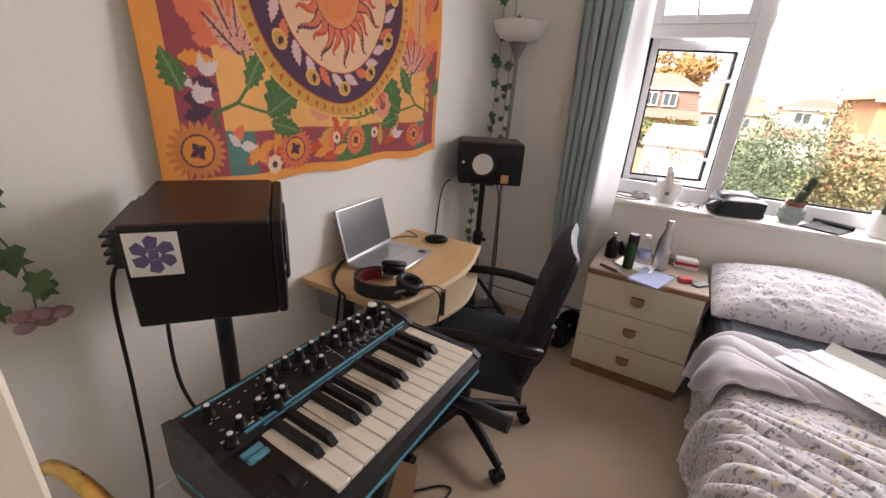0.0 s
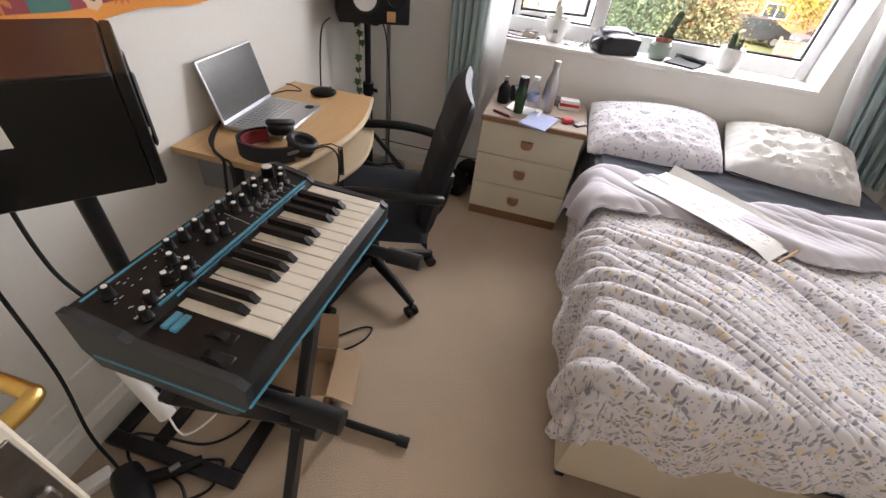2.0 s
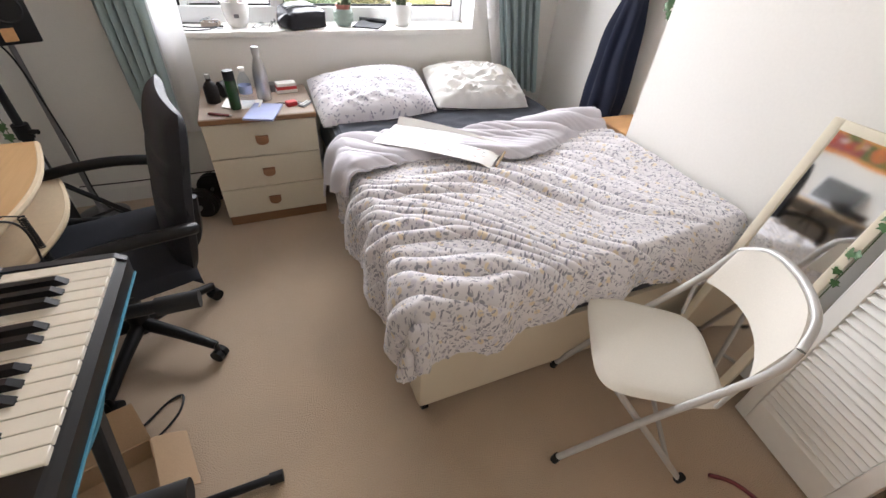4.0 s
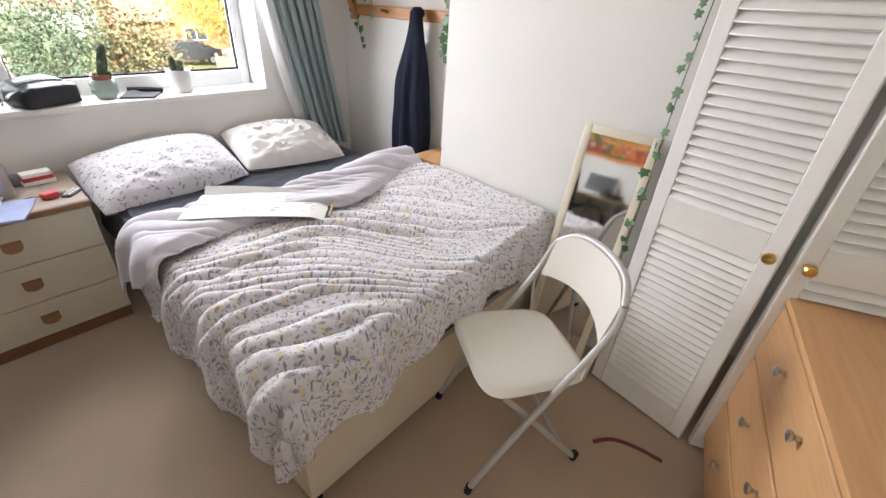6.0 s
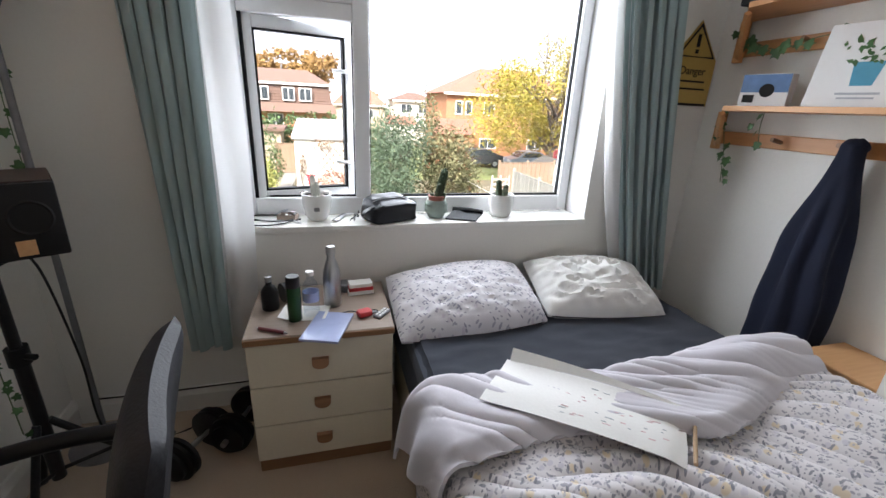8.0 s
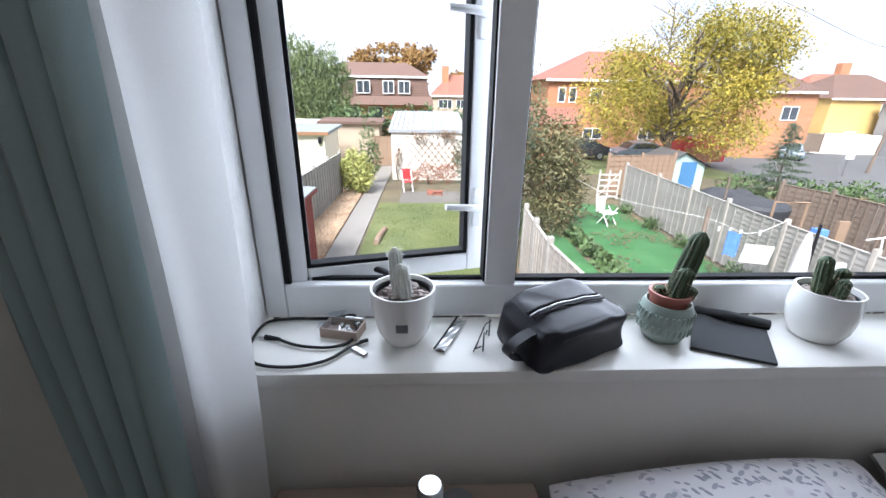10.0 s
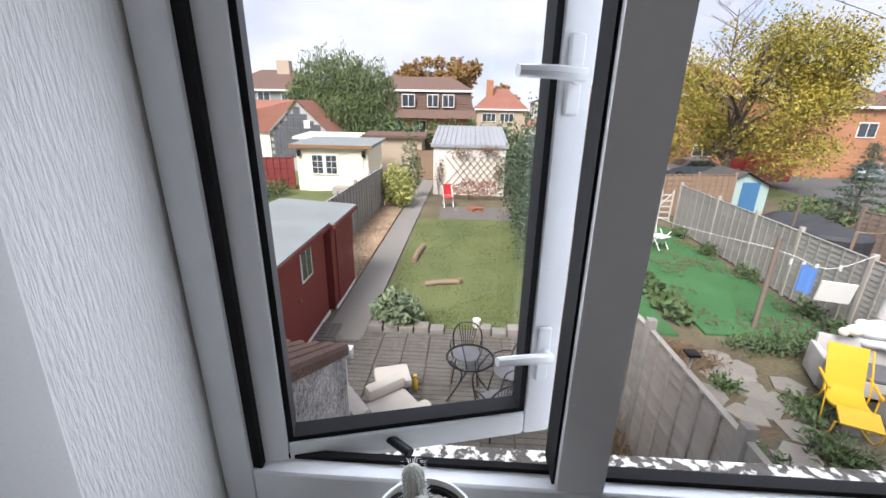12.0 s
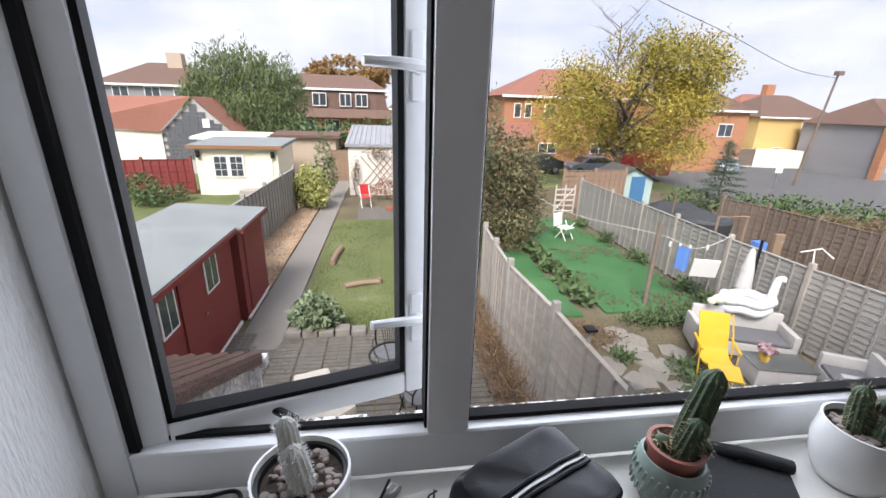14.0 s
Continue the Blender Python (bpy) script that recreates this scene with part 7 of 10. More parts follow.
bn = thing("banner", "black cloth band banner hung on the chimney breast", "banner")
part("cloth", G().sheet(lambda u, v: (BX - 0.006 - 0.004 * math.sin(u * 9) * (1 - v), lerp(-1.238, -2.18, u), lerp(1.565, 2.12, v) + 0.008 * math.sin(u * 5) * (1 - v)), 40, 20, 0.002), BANNER, bn)
for y in (-1.252, -2.165):
    part("eyelet", G().lathe([(0.009, 0), (0.009, 0.002), (0.004, 0.002)], 14).to(pose(BX - 0.0105, y, 1.582, 0, -90)), STEEL, bn)
part("lettering_bars", G().box(BX - 0.0125, -1.42, 1.688, BX - 0.011, -1.335, 1.694).box(BX - 0.0125, -1.45, 1.672, BX - 0.011, -1.335, 1.680).box(BX - 0.0125, -1.44, 1.660, BX - 0.011, -1.335, 1.665), CONE, bn, "small white lettering", False)


# ---- mirror, folding chair, closet door, chest ----
def mirror():
    m = thing("leaning_mirror", "white-framed mirror leaning against the chimney breast", "mirror", Matrix.Translation((2.515, -2.08, 0.003)) @ pose(0, 0, 0, 0, 10.3, 0))
    H, W, f = 1.045, 0.285, 0.030
    part("frame", G().box(-0.012, -W / 2, 0, 0.014, -W / 2 + f, H, 0.005).box(-0.012, W / 2 - f, 0, 0.014, W / 2, H, 0.005).box(-0.012, -W / 2 + f, 0, 0.014, W / 2 - f, f, 0.005).box(-0.012, -W / 2 + f, H - f, 0.014, W / 2 - f, H, 0.005), CREAMDOOR, m, "cream painted frame")
    part("glass", G().box(-0.003, -W / 2 + f - 0.004, f - 0.004, 0.004, W / 2 - f + 0.004, H - f + 0.004), MIRROR, m, "silvered mirror glass", False)
    return m


mirror()


def folding_chair():
    """Local x: forwards, y: to the chair's left."""
    c = thing("folding_chair", "cream folding chair with a padded seat", "folding chair", Matrix(((-0.83, -0.558, 0, 2.075), (0.558, -0.83, 0, -2.133), (0, 0, 1, 0), (0, 0, 0, 1))))
    w = 0.195
    F, B = 0.20, -0.21
    for s in (-1, 1):
        part("front_leg", G().tube(bend([(F, s * w, 0.012), (0.02, s * w, 0.34), (-0.125, s * w, 0.575), (-0.165, s * w, 0.66), (-0.182, s * (w - 0.012), 0.715)]), 0.011, 10), FTUBE, c, "grey tubular leg and back post")
        part("rear_leg", G().rod((B, s * (w - 0.028), 0.012), (0.12, s * (w - 0.028), 0.415), 0.010), FTUBE, c, "grey tubular leg")
        for x, y in ((F, s * w), (B, s * (w - 0.028))):
            part("rubber_foot", G().rod((x, y, 0.0), (x - 0.006, y, 0.03), 0.0135), CABLE, c)
        part("hinge_arm", G().rod((-0.125, s * w, 0.575), (-0.13, s * (w - 0.02), 0.44), 0.006), FTUBE, c)
    part("top_rail", G().tube(bend([(-0.182, -w + 0.012, 0.715), (-0.215, -0.12, 0.765), (-0.230, 0, 0.780), (-0.215, 0.12, 0.765), (-0.182, w - 0.012, 0.715)]), 0.011, 10), FTUBE, c)
    part("cross_bar", G().rod((B + 0.07, -w + 0.028, 0.10), (B + 0.07, w - 0.028, 0.10), 0.008), FTUBE, c)

    def seat(s):
        def f(u, v):
            p, q = 2 * u - 1, 2 * v - 1
            rr = max(abs(p), abs(q))
            k = (abs(p) ** 5 + abs(q) ** 5) ** 0.2
            sc = rr / k if k > 1e-6 else 1
            e = max(0, 1 - rr ** 6) ** 0.45
            return (0.185 * p * sc + 0.005, (0.188 + 0.010 * p) * q * sc, 0.432 + s * 0.017 * e + 0.006 * p)
        return f
    a, b = G().sheet(seat(1), 26, 26, 0), G().sheet(seat(-1), 26, 26, 0)
    n = len(a.v)
    a.v += b.v
    a.f += [tuple(i + n for i in reversed(q)) for q in b.f]
    a.uv = None
    part("seat", a, FCHAIR, c, "padded cream vinyl seat")

    def back(u, v):
        q = 2 * u - 1
        x = lerp(-0.150, -0.182, v) - 0.045 * (1 - q * q) + 0.010
        z = lerp(0.585 + 0.030 * (1 - q * q), 0.715 + 0.060 * (1 - q ** 4), v)
        return (x, 0.178 * q, z)

    part("backrest", G().sheet(back, 24, 12, 0.022), FCHAIR, c, "curved cream vinyl backrest")
    return c


folding_chair()


def louvre_leaf(m, label, knob):
    d = thing("louvre_door", label, "louvre door", m, "folding closet doors")
    W, H, t = 0.395, 1.98, 0.028
    for x in (0, W - 0.048):
        part("stile", G().box(x, -t / 2, 0, x + 0.048, t / 2, H, 0.003), GLOSSW, d)
    for z0, z1 in ((0, 0.115), (0.775, 0.875), (H - 0.09, H)):
        part("rail", G().box(0.048, -t / 2 + 0.001, z0, W - 0.048, t / 2 - 0.001, z1, 0.002), GLOSSW, d)
    sl = G().box(0, -0.0035, -0.021, W - 0.096, 0.0035, 0.021, 0.002).to(pose(0, 0, 0, -38)).mesh("slat", GLOSSW)
    for z0, z1 in ((0.115, 0.775), (0.875, H - 0.09)):
        n = int((z1 - z0) / 0.0295)
        for k in range(n):
            piece("slat", sl, d, pose(0.048, 0, z0 + (k + 0.5) * (z1 - z0) / n))
    if knob:
        part("knob", G().lathe([(0.0, 0), (0.009, 0), (0.008, 0.012), (0.014, 0.020), (0.018, 0.028), (0.014, 0.036), (0, 0.038)], 18).to(pose(W - 0.024 if knob > 0 else 0.024, -t / 2, 0.815, 90)), BRASS, d, "round brass knob")
    return d


louvre_leaf(pose(2.595, -2.275, 0.012, 0, 0, -101), "white painted louvre closet door, slightly open", 1)
louvre_leaf(pose(2.522, -2.690, 0.012, 0, 0, -70), "white painted louvre closet door, folded", -1)


def pine_drawers():
    c = thing("chest_of_drawers", "orange pine chest of drawers with metal knobs", "chest of drawers", pose(2.23, -3.0, 0, 0, 0, 12))
    part("carcass", G().box(-0.36, -0.2, 0.06, 0.36, 0.195, 0.70, 0.004), PINEX, c)
    part("top", G().box(-0.38, -0.21, 0.70, 0.38, 0.215, 0.722, 0.005), PINEX, c)
    part("plinth", G().box(-0.34, -0.19, 0.0, 0.34, 0.18, 0.06, 0.003), PINEX, c)
    for z0, z1 in ((0.075, 0.275), (0.285, 0.485), (0.495, 0.69)):
        d = part("drawer", G().box(-0.345, 0.195, z0, 0.345, 0.212, z1, 0.004), PINEX, c)
        for x in (-0.11, 0.11):
            part("knob", G().lathe([(0.006, 0), (0.006, 0.012), (0.014, 0.018), (0.014, 0.024), (0, 0.028)], 16).to(pose(x, 0.212, (z0 + z1) / 2 + 0.03, -90)), STEEL, d, "steel knob")
    return c


pine_drawers()
wire("strap", "dark strap lying on the carpet", [(2.27, -2.42, 0.006), (2.33, -2.47, 0.006), (2.36, -2.55, 0.006), (2.37, -2.64, 0.006)], 0.007, MAROON)


# ---- outdoors: materials ----
GZ = -2.70
SOILG = paint("garden_soil", (0.085, 0.062, 0.045), 0.95, 0, 0.4, 14, 0.8, 0.3, 0.03, dirt=(0.13, 0.11, 0.06))
GRASS = paint("lawn_grass", (0.065, 0.122, 0.022), 0.9, 0, 0.5, 30, 0.7, 0.3, 0.02, dirt=(0.13, 0.14, 0.05), rand=0.4)
TURF = paint("green_turf", (0.045, 0.25, 0.055), 0.9, 0, 0.6, 18, 1.1, 0.3, 0.03, dirt=(0.045, 0.115, 0.04))
SLAB = paint("paving_slab", (0.21, 0.19, 0.165), 0.85, 0, 0.5, 26, 2.6, 0.25, 0.006, rand=0.6, dirt=(0.11, 0.10, 0.085))
FLAG = paint("flagstone", (0.24, 0.22, 0.19), 0.85, 0, 0.25, 12, 1.5, 0.2, 0.01, rand=0.6)
CONCRETE = paint("concrete_path", (0.22, 0.205, 0.185), 0.9, 0, 0.2, 25, 0.8, 0.15, 0.006)
GRAVEL = paint("gravel", (0.24, 0.17, 0.12), 0.9, 0, 0.5, 40, 1.0, 0.5, 0.03, dirt=(0.34, 0.22, 0.13))
PEBBLES = paint("loose_pebbles", (0.17, 0.11, 0.075), 0.9, 0, 0.5, 40, 2.0, 0.2, 0.01, rand=1.6, dirt=(0.46, 0.34, 0.23))
ASPHALT = paint("asphalt", (0.10, 0.10, 0.10), 0.9, 0, 0.2, 20, 0.5, 0.1)
REDPAINT = paint("red_shed_paint", (0.20, 0.030, 0.026), 0.7, 0, 0.25, 14, 2, 0.1, 0.004, (1, 1, 4), rand=0.35)
FELT = paint("grey_roofing_felt", (0.22, 0.24, 0.24), 0.9, 0, 0.2, 40, 1.2, 0.15, 0.004)
FENCEWOOD = paint("weathered_fence", (0.30, 0.285, 0.26), 0.9, 0, 0.35, 9, 1.2, 0.2, 0.004, (1, 1, 6), rand=0.5)
PALEFENCE = paint("silvered_fence", (0.33, 0.30, 0.265), 0.9, 0, 0.4, 9, 1.2, 0.2, 0.004, (1, 1, 6), rand=0.5)
DARKFENCE = paint("brown_fence", (0.17, 0.13, 0.10), 0.9, 0, 0.25, 9, 1.2, 0.2, 0.004, rand=0.4)
POSTC = paint("concrete_post", (0.36, 0.33, 0.29), 0.9, 0, 0.15, 30, 3, 0.1)
CREAMWALL = paint("cream_render", (0.76, 0.71, 0.57), 0.85, 0, 0.08, 30, 1, 0.1)
WHITEWALL = paint("white_render", (0.72, 0.68, 0.60), 0.85, 0, 0.12, 30, 1, 0.1)
BLOCK = paint("grey_block", (0.105, 0.11, 0.12), 0.9, 0, 0.25, 20, 1.5, 0.15, rand=0.5)
MORTAR = paint("mortar", (0.42, 0.40, 0.37), 0.95, 0, 0.1)
REDTILE = paint("red_roof_tile", (0.27, 0.115, 0.08), 0.85, 0, 0.3, 6, 0.6, 0.3, 0.03, (1, 6, 1), rand=0.4)
BROWNTILE = paint("brown_roof_tile", (0.14, 0.085, 0.065), 0.85, 0, 0.3, 6, 0.6, 0.3, 0.03, (1, 6, 6), rand=0.4)
DARKFELT = paint("dark_roofing_felt", (0.075, 0.068, 0.062), 0.95, 0, 0.25, 40, 1.5, 0.15, 0.004)
SLATE = paint("grey_slate", (0.30, 0.31, 0.33), 0.7, 0, 0.3, 5, 0.8, 0.2, 0.02, rand=0.5)
BRICK = paint("orange_brick", (0.40, 0.19, 0.10), 0.9, 0, 0.25, 12, 0.8, 0.2, 0.01, (1, 1, 3))
OCHRE = paint("ochre_render", (0.55, 0.38, 0.14), 0.85, 0, 0.1, 10, 0.6, 0.05)
GREYRENDER = paint("grey_render", (0.25, 0.25, 0.26), 0.85, 0, 0.1, 10, 0.6, 0.05)
TANRENDER = paint("tan_render", (0.45, 0.36, 0.27), 0.85, 0, 0.12, 10, 0.6, 0.05)
DASH = paint("white_pebble_dash", (0.78, 0.76, 0.73), 0.95, 0, 1.0, 22, 3, 1.0, 0.04, dirt=(0.42, 0.40, 0.38))
PEBBLEDASH = paint("pebble_dash", (0.50, 0.48, 0.45), 0.95, 0, 0.6, 55, 2, 0.6, 0.02)
LICHEN = paint("lichen_stone", (0.10, 0.085, 0.07), 0.95, 0, 0.3, 70, 34, 0.3, 0.004, dirt=(0.50, 0.48, 0.43))
lm = [n for n in LICHEN.node_tree.nodes if n.type == "MAP_RANGE"][0]
lm.inputs["From Min"].default_value, lm.inputs["From Max"].default_value = 0.98, 1.10
WINGLASS = paint("far_window_glass", (0.05, 0.06, 0.07), 0.08, 0, 0.2, bump=0)
WINWHITE = paint("far_window_frame", (0.78, 0.77, 0.74), 0.5, 0, 0.03)
BARK = paint("bark", (0.10, 0.075, 0.055), 0.95, 0, 0.3, 25, 3, 0.3, 0.02)
LEAFG = paint("green_leaf", (0.075, 0.12, 0.04), 0.7, 0, 0.45, 3, 0.8, 0, rand=1.0)
LEAFD = paint("dark_leaf", (0.055, 0.085, 0.045), 0.65, 0, 0.45, 3, 0.8, 0, rand=1.0)
LEAFE = paint("shrub_leaf", (0.085, 0.11, 0.045), 0.75, 0, 0.5, 3, 0.8, 0, rand=1.2, dirt=(0.17, 0.15, 0.07))
LEAFC = paint("conifer_leaf", (0.10, 0.165, 0.06), 0.8, 0, 0.5, 3, 0.6, 0, rand=1.0, dirt=(0.13, 0.16, 0.06))
LEAFY = paint("autumn_leaf", (0.095, 0.165, 0.035), 0.7, 0, 0.45, 2, 0.22, 0, rand=0.8, dirt=(0.38, 0.28, 0.03))
LEAFO = paint("orange_leaf", (0.26, 0.15, 0.045), 0.8, 0, 0.4, 2, 0.4, 0, rand=0.8)
LEAFH = paint("pale_leaf", (0.17, 0.22, 0.12), 0.6, 0, 0.4, 3, 0.8, 0, rand=1.0)
LEAFL = paint("variegated_leaf", (0.20, 0.24, 0.055), 0.7, 0, 0.4, 4, 1, 0, rand=1.0, dirt=(0.42, 0.42, 0.14))
LEAFF = paint("fir_leaf", (0.07, 0.10, 0.06), 0.8, 0, 0.4, 3, 1, 0, rand=1.0)
DEADP = paint("dead_plant", (0.20, 0.13, 0.075), 0.95, 0, 0.4, 4, 1, 0, rand=1.0)
RUSTP = paint("rusty_plant", (0.24, 0.085, 0.045), 0.95, 0, 0.4, 4, 1, 0, rand=1.0)
CREAMPAD = paint("cream_canvas", (0.58, 0.53, 0.46), 0.9, 0, 0.1)
GATEPAINT = paint("weathered_white_paint", (0.50, 0.47, 0.42), 0.8, 0, 0.25)
YELLOW = paint("yellow_canvas", (0.70, 0.44, 0.02), 0.7, 0, 0.06)
WICKER = paint("grey_wicker", (0.50, 0.48, 0.46), 0.8, 0, 0.15, 60, 3, 0.3, 0.006)
CUSHION = paint("grey_cushion", (0.15, 0.15, 0.16), 0.95, 0, 0.1)
VINYLW = paint("white_vinyl", (0.78, 0.80, 0.81), 0.35, 0, 0.03)
TOWELB = paint("blue_towel", (0.10, 0.22, 0.55), 0.95, 0, 0.1)
BLUEDOOR = paint("blue_door", (0.06, 0.17, 0.33), 0.6, 0, 0.1)
PALEBLUE = paint("pale_blue_boards", (0.38, 0.50, 0.46), 0.7, 0, 0.1, 10, 1, 0.05, rand=0.3)
TARP = paint("black_tarp", (0.035, 0.037, 0.042), 0.6, 0, 0.3)
TIMBER = wood("log_wood", (0.30, 0.21, 0.14), (0.18, 0.12, 0.08), 0, 0.8)
BRICKRED = paint("red_brick_pile", (0.32, 0.13, 0.085), 0.9, 0, 0.3, rand=0.5)
CARPAINT = paint("silver_blue_car", (0.30, 0.36, 0.44), 0.3, 0.5, 0.05)

built_indoors = set(bpy.data.objects)


def fall(x, y):
    """How far the land lies below the garden: it drops past the party fence and on towards the road, and a little to the north."""
    east = 0.33 * smoothstep(3.5, 5.0, x) + 0.030 * max(0.0, x - 8.0)
    north = 0.017 * min(max(0.0, y - 18.0), 32.0) * smoothstep(-26.0, -10.0, x) * (1 - smoothstep(5.0, 12.0, x))
    return east + north


# ---- our own house around the room ----
# walls and roof out of view, added to keep the sun off the patio
setting("house_wall", G().box(-8, -7, GZ, 9, 0.30, -0.16).box(-8, -7, -0.16, -1.45, 0.30, 2.55).box(3.35, -7, -0.16, 9, 0.30, 2.55).box(-1.45, -7, -0.16, 3.35, -4.15, 2.55).box(-8.2, -7.2, 2.55, 9.2, 0.42, 2.75), PEBBLEDASH, "unseen pebble-dashed house wall that shades the patio")
setting("house_roof", G().add([(-8.2, -7.2, 2.75), (9.2, -7.2, 2.75), (9.2, 0.42, 2.75), (-8.2, 0.42, 2.75), (-8.2, -3.4, 5.0), (9.2, -3.4, 5.0)], [(0, 1, 5, 4), (2, 3, 4, 5), (0, 4, 3), (1, 2, 5), (0, 3, 2, 1)]), BROWNTILE, "unseen tiled house roof that shades the patio")
setting("outer_sill", G().prism([(0.213, 0.872), (0.352, 0.858), (0.357, 0.80), (0.30, 0.79), (0.213, 0.79)], 0.70, 2.50).to(Matrix(((0, 0, 1, 0), (1, 0, 0, 0.022), (0, 1, 0, 0), (0, 0, 0, 1)))), LICHEN, "lichen-covered stone outer sill")
# single-storey extension below the window
ex = thing("extension", "white pebble-dashed extension with a tiled roof", "extension")
part("wall", G().prism([(0.31, GZ), (3.42, GZ), (3.42, -1.05), (0.31, 0.48)], -3.4, -0.11).to(Matrix(((0, 0, 1, 0), (1, 0, 0, 0), (0, 1, 0, 0), (0, 0, 0, 1)))), DASH, ex, "", False)
part("roof", G().add([(-3.5, 0.31, 0.57), (-0.09, 0.31, 0.57), (-0.09, 3.50, -1.0), (-3.5, 3.50, -1.0), (-3.5, 0.31, 0.48), (-0.09, 0.31, 0.48), (-0.09, 3.50, -1.09), (-3.5, 3.50, -1.09)], [(0, 1, 2, 3), (7, 6, 5, 4), (3, 2, 6, 7), (1, 5, 6, 2), (0, 3, 7, 4)]), BROWNTILE, ex, "", False)
tile = G().tube([(0, -0.17, 0.022), (0, 0.17, 0.0)], 0.075, 8).mesh("tile", BROWNTILE)
for i in range(7):
    for k in range(8):
        piece("tile", tile, ex, pose(-0.165 - i * 0.155, 3.36 - k * 0.29, -0.965 + k * 0.143, -22))
part("gutter", G().tube([(-3.5, 3.54, -1.08), (-0.11, 3.54, -1.08)], 0.05, 10), BLACK, ex, "black plastic gutter")
part("gutter_outlet", G().box(-0.16, 3.49, -1.15, -0.06, 3.60, -1.03, 0.01).rod((-0.15, 3.50, -1.14), (-0.15, 3.46, GZ), 0.03), SOCKET, ex, "white downpipe")

# ---- ground ----
def ground_sheet(u, v):
    x, y = 500 * (2 * u - 1) ** 3, 0.3 + 700 * v ** 3
    return (x, y, GZ - 0.03 - fall(min(x, 80.0), y))


setting("ground", G().sheet(ground_sheet, 240, 120, 0), SOILG, "bare garden soil and rough ground", True)


def strip(name, x0, y0, x1, y1, z, mat, label, nx=2, ny=2, bumpy=0.0):
    return setting(name, G().sheet(lambda u, v: (lerp(x0, x1, u), lerp(y0, y1, v), GZ + z - fall(lerp(x0, x1, u), lerp(y0, y1, v)) + bumpy * noise.noise(Vector((lerp(x0, x1, u) * 1.3, lerp(y0, y1, v) * 1.3, 4)))), max(nx, 16), max(ny, 16), 0.06), mat, label, bumpy > 0)


strip("lawn", -0.66, 6.85, 3.15, 15.1, 0.02, GRASS, "mown green lawn", 30, 60, 0.03)
strip("path_garden", -1.50, 6.3, -0.74, 26, 0.015, CONCRETE, "narrow concrete garden path")
strip("gravel_strip", -2.60, 8.9, -1.54, 17.5, 0.03, GRAVEL, "strip of brown gravel", 20, 60, 0.05)
strip("lawn_neighbour", -14, 6.0, -2.72, 24, 0.01, GRASS, "neighbour's rough lawn", 50, 60, 0.06)
strip("turf_strip", 6.35, 7.7, 9.3, 16.3, 0.02, TURF, "bright green turf", 30, 60, 0.05)
strip("turf_edge", 4.75, 7.6, 5.75, 12.2, 0.02, TURF, "bright green turf", 14, 40, 0.05)
strip("grass_patch", 3.5, 11.5, 7.0, 17.0, 0.012, GRASS, "rough grass", 20, 30, 0.05)
strip("road", 22, 19, 75, 47, 0.0, ASPHALT, "grey asphalt side road")
strip("far_grass", -70, 24.2, 22, 90, 0.0, GRASS, "far gardens and grass")
strip("far_paving", 0.1, 15.15, 3.0, 17.2, 0.012, SLAB, "grey slabs past the lawn")

# patio of square slabs, each scored into small blocks
pv = setting("patio", G().box(-2.2, 0.3, GZ - 0.05, 3.2, 6.85, GZ - 0.012), SOILG, "old patio of scored paving slabs")
sg = G().box(-0.213, -0.213, -0.03, 0.213, 0.213, -0.002, 0.004)
for i in range(4):
    for j in range(4):
        sg.box(-0.211 + i * 0.106, -0.211 + j * 0.106, -0.004, -0.211 + i * 0.106 + 0.090, -0.211 + j * 0.106 + 0.090, 0.010)
slabm = sg.mesh("slab", SLAB, False)
rs = random.Random(11)
for i in range(12):
    for j in range(8):
        piece("slab", slabm, pv, pose(-1.9 + i * 0.445, 3.55 + j * 0.445, GZ + 0.008 + rs.uniform(-0.006, 0.006), rs.uniform(-0.6, 0.6), rs.uniform(-0.6, 0.6), 90 * rs.randrange(4)))
fp = setting("flagstone_path", G().box(5.2, 2.6, GZ - 0.04, 7.4, 7.2, GZ - 0.015), SOILG, "broken flagstone path with weeds")
for k in range(26):
    a = k / 26
    n = rs.randrange(5, 7)
    cx, cy, r = lerp(5.5, 6.6, (k % 3) / 2) + rs.uniform(-0.12, 0.12) + 0.25 * math.sin(k), lerp(2.8, 7.0, a), rs.uniform(0.22, 0.36)
    poly = [(r * rs.uniform(0.8, 1.15) * math.cos(j * 6.283 / n), r * rs.uniform(0.8, 1.15) * math.sin(j * 6.283 / n)) for j in range(n)]
    piece("flagstone", G().prism(poly, -0.05, 0).mesh("flagstone", FLAG, False), fp, pose(cx, cy, GZ + 0.012 + rs.uniform(-0.01, 0.01), 0, 0, rs.uniform(0, 90)))


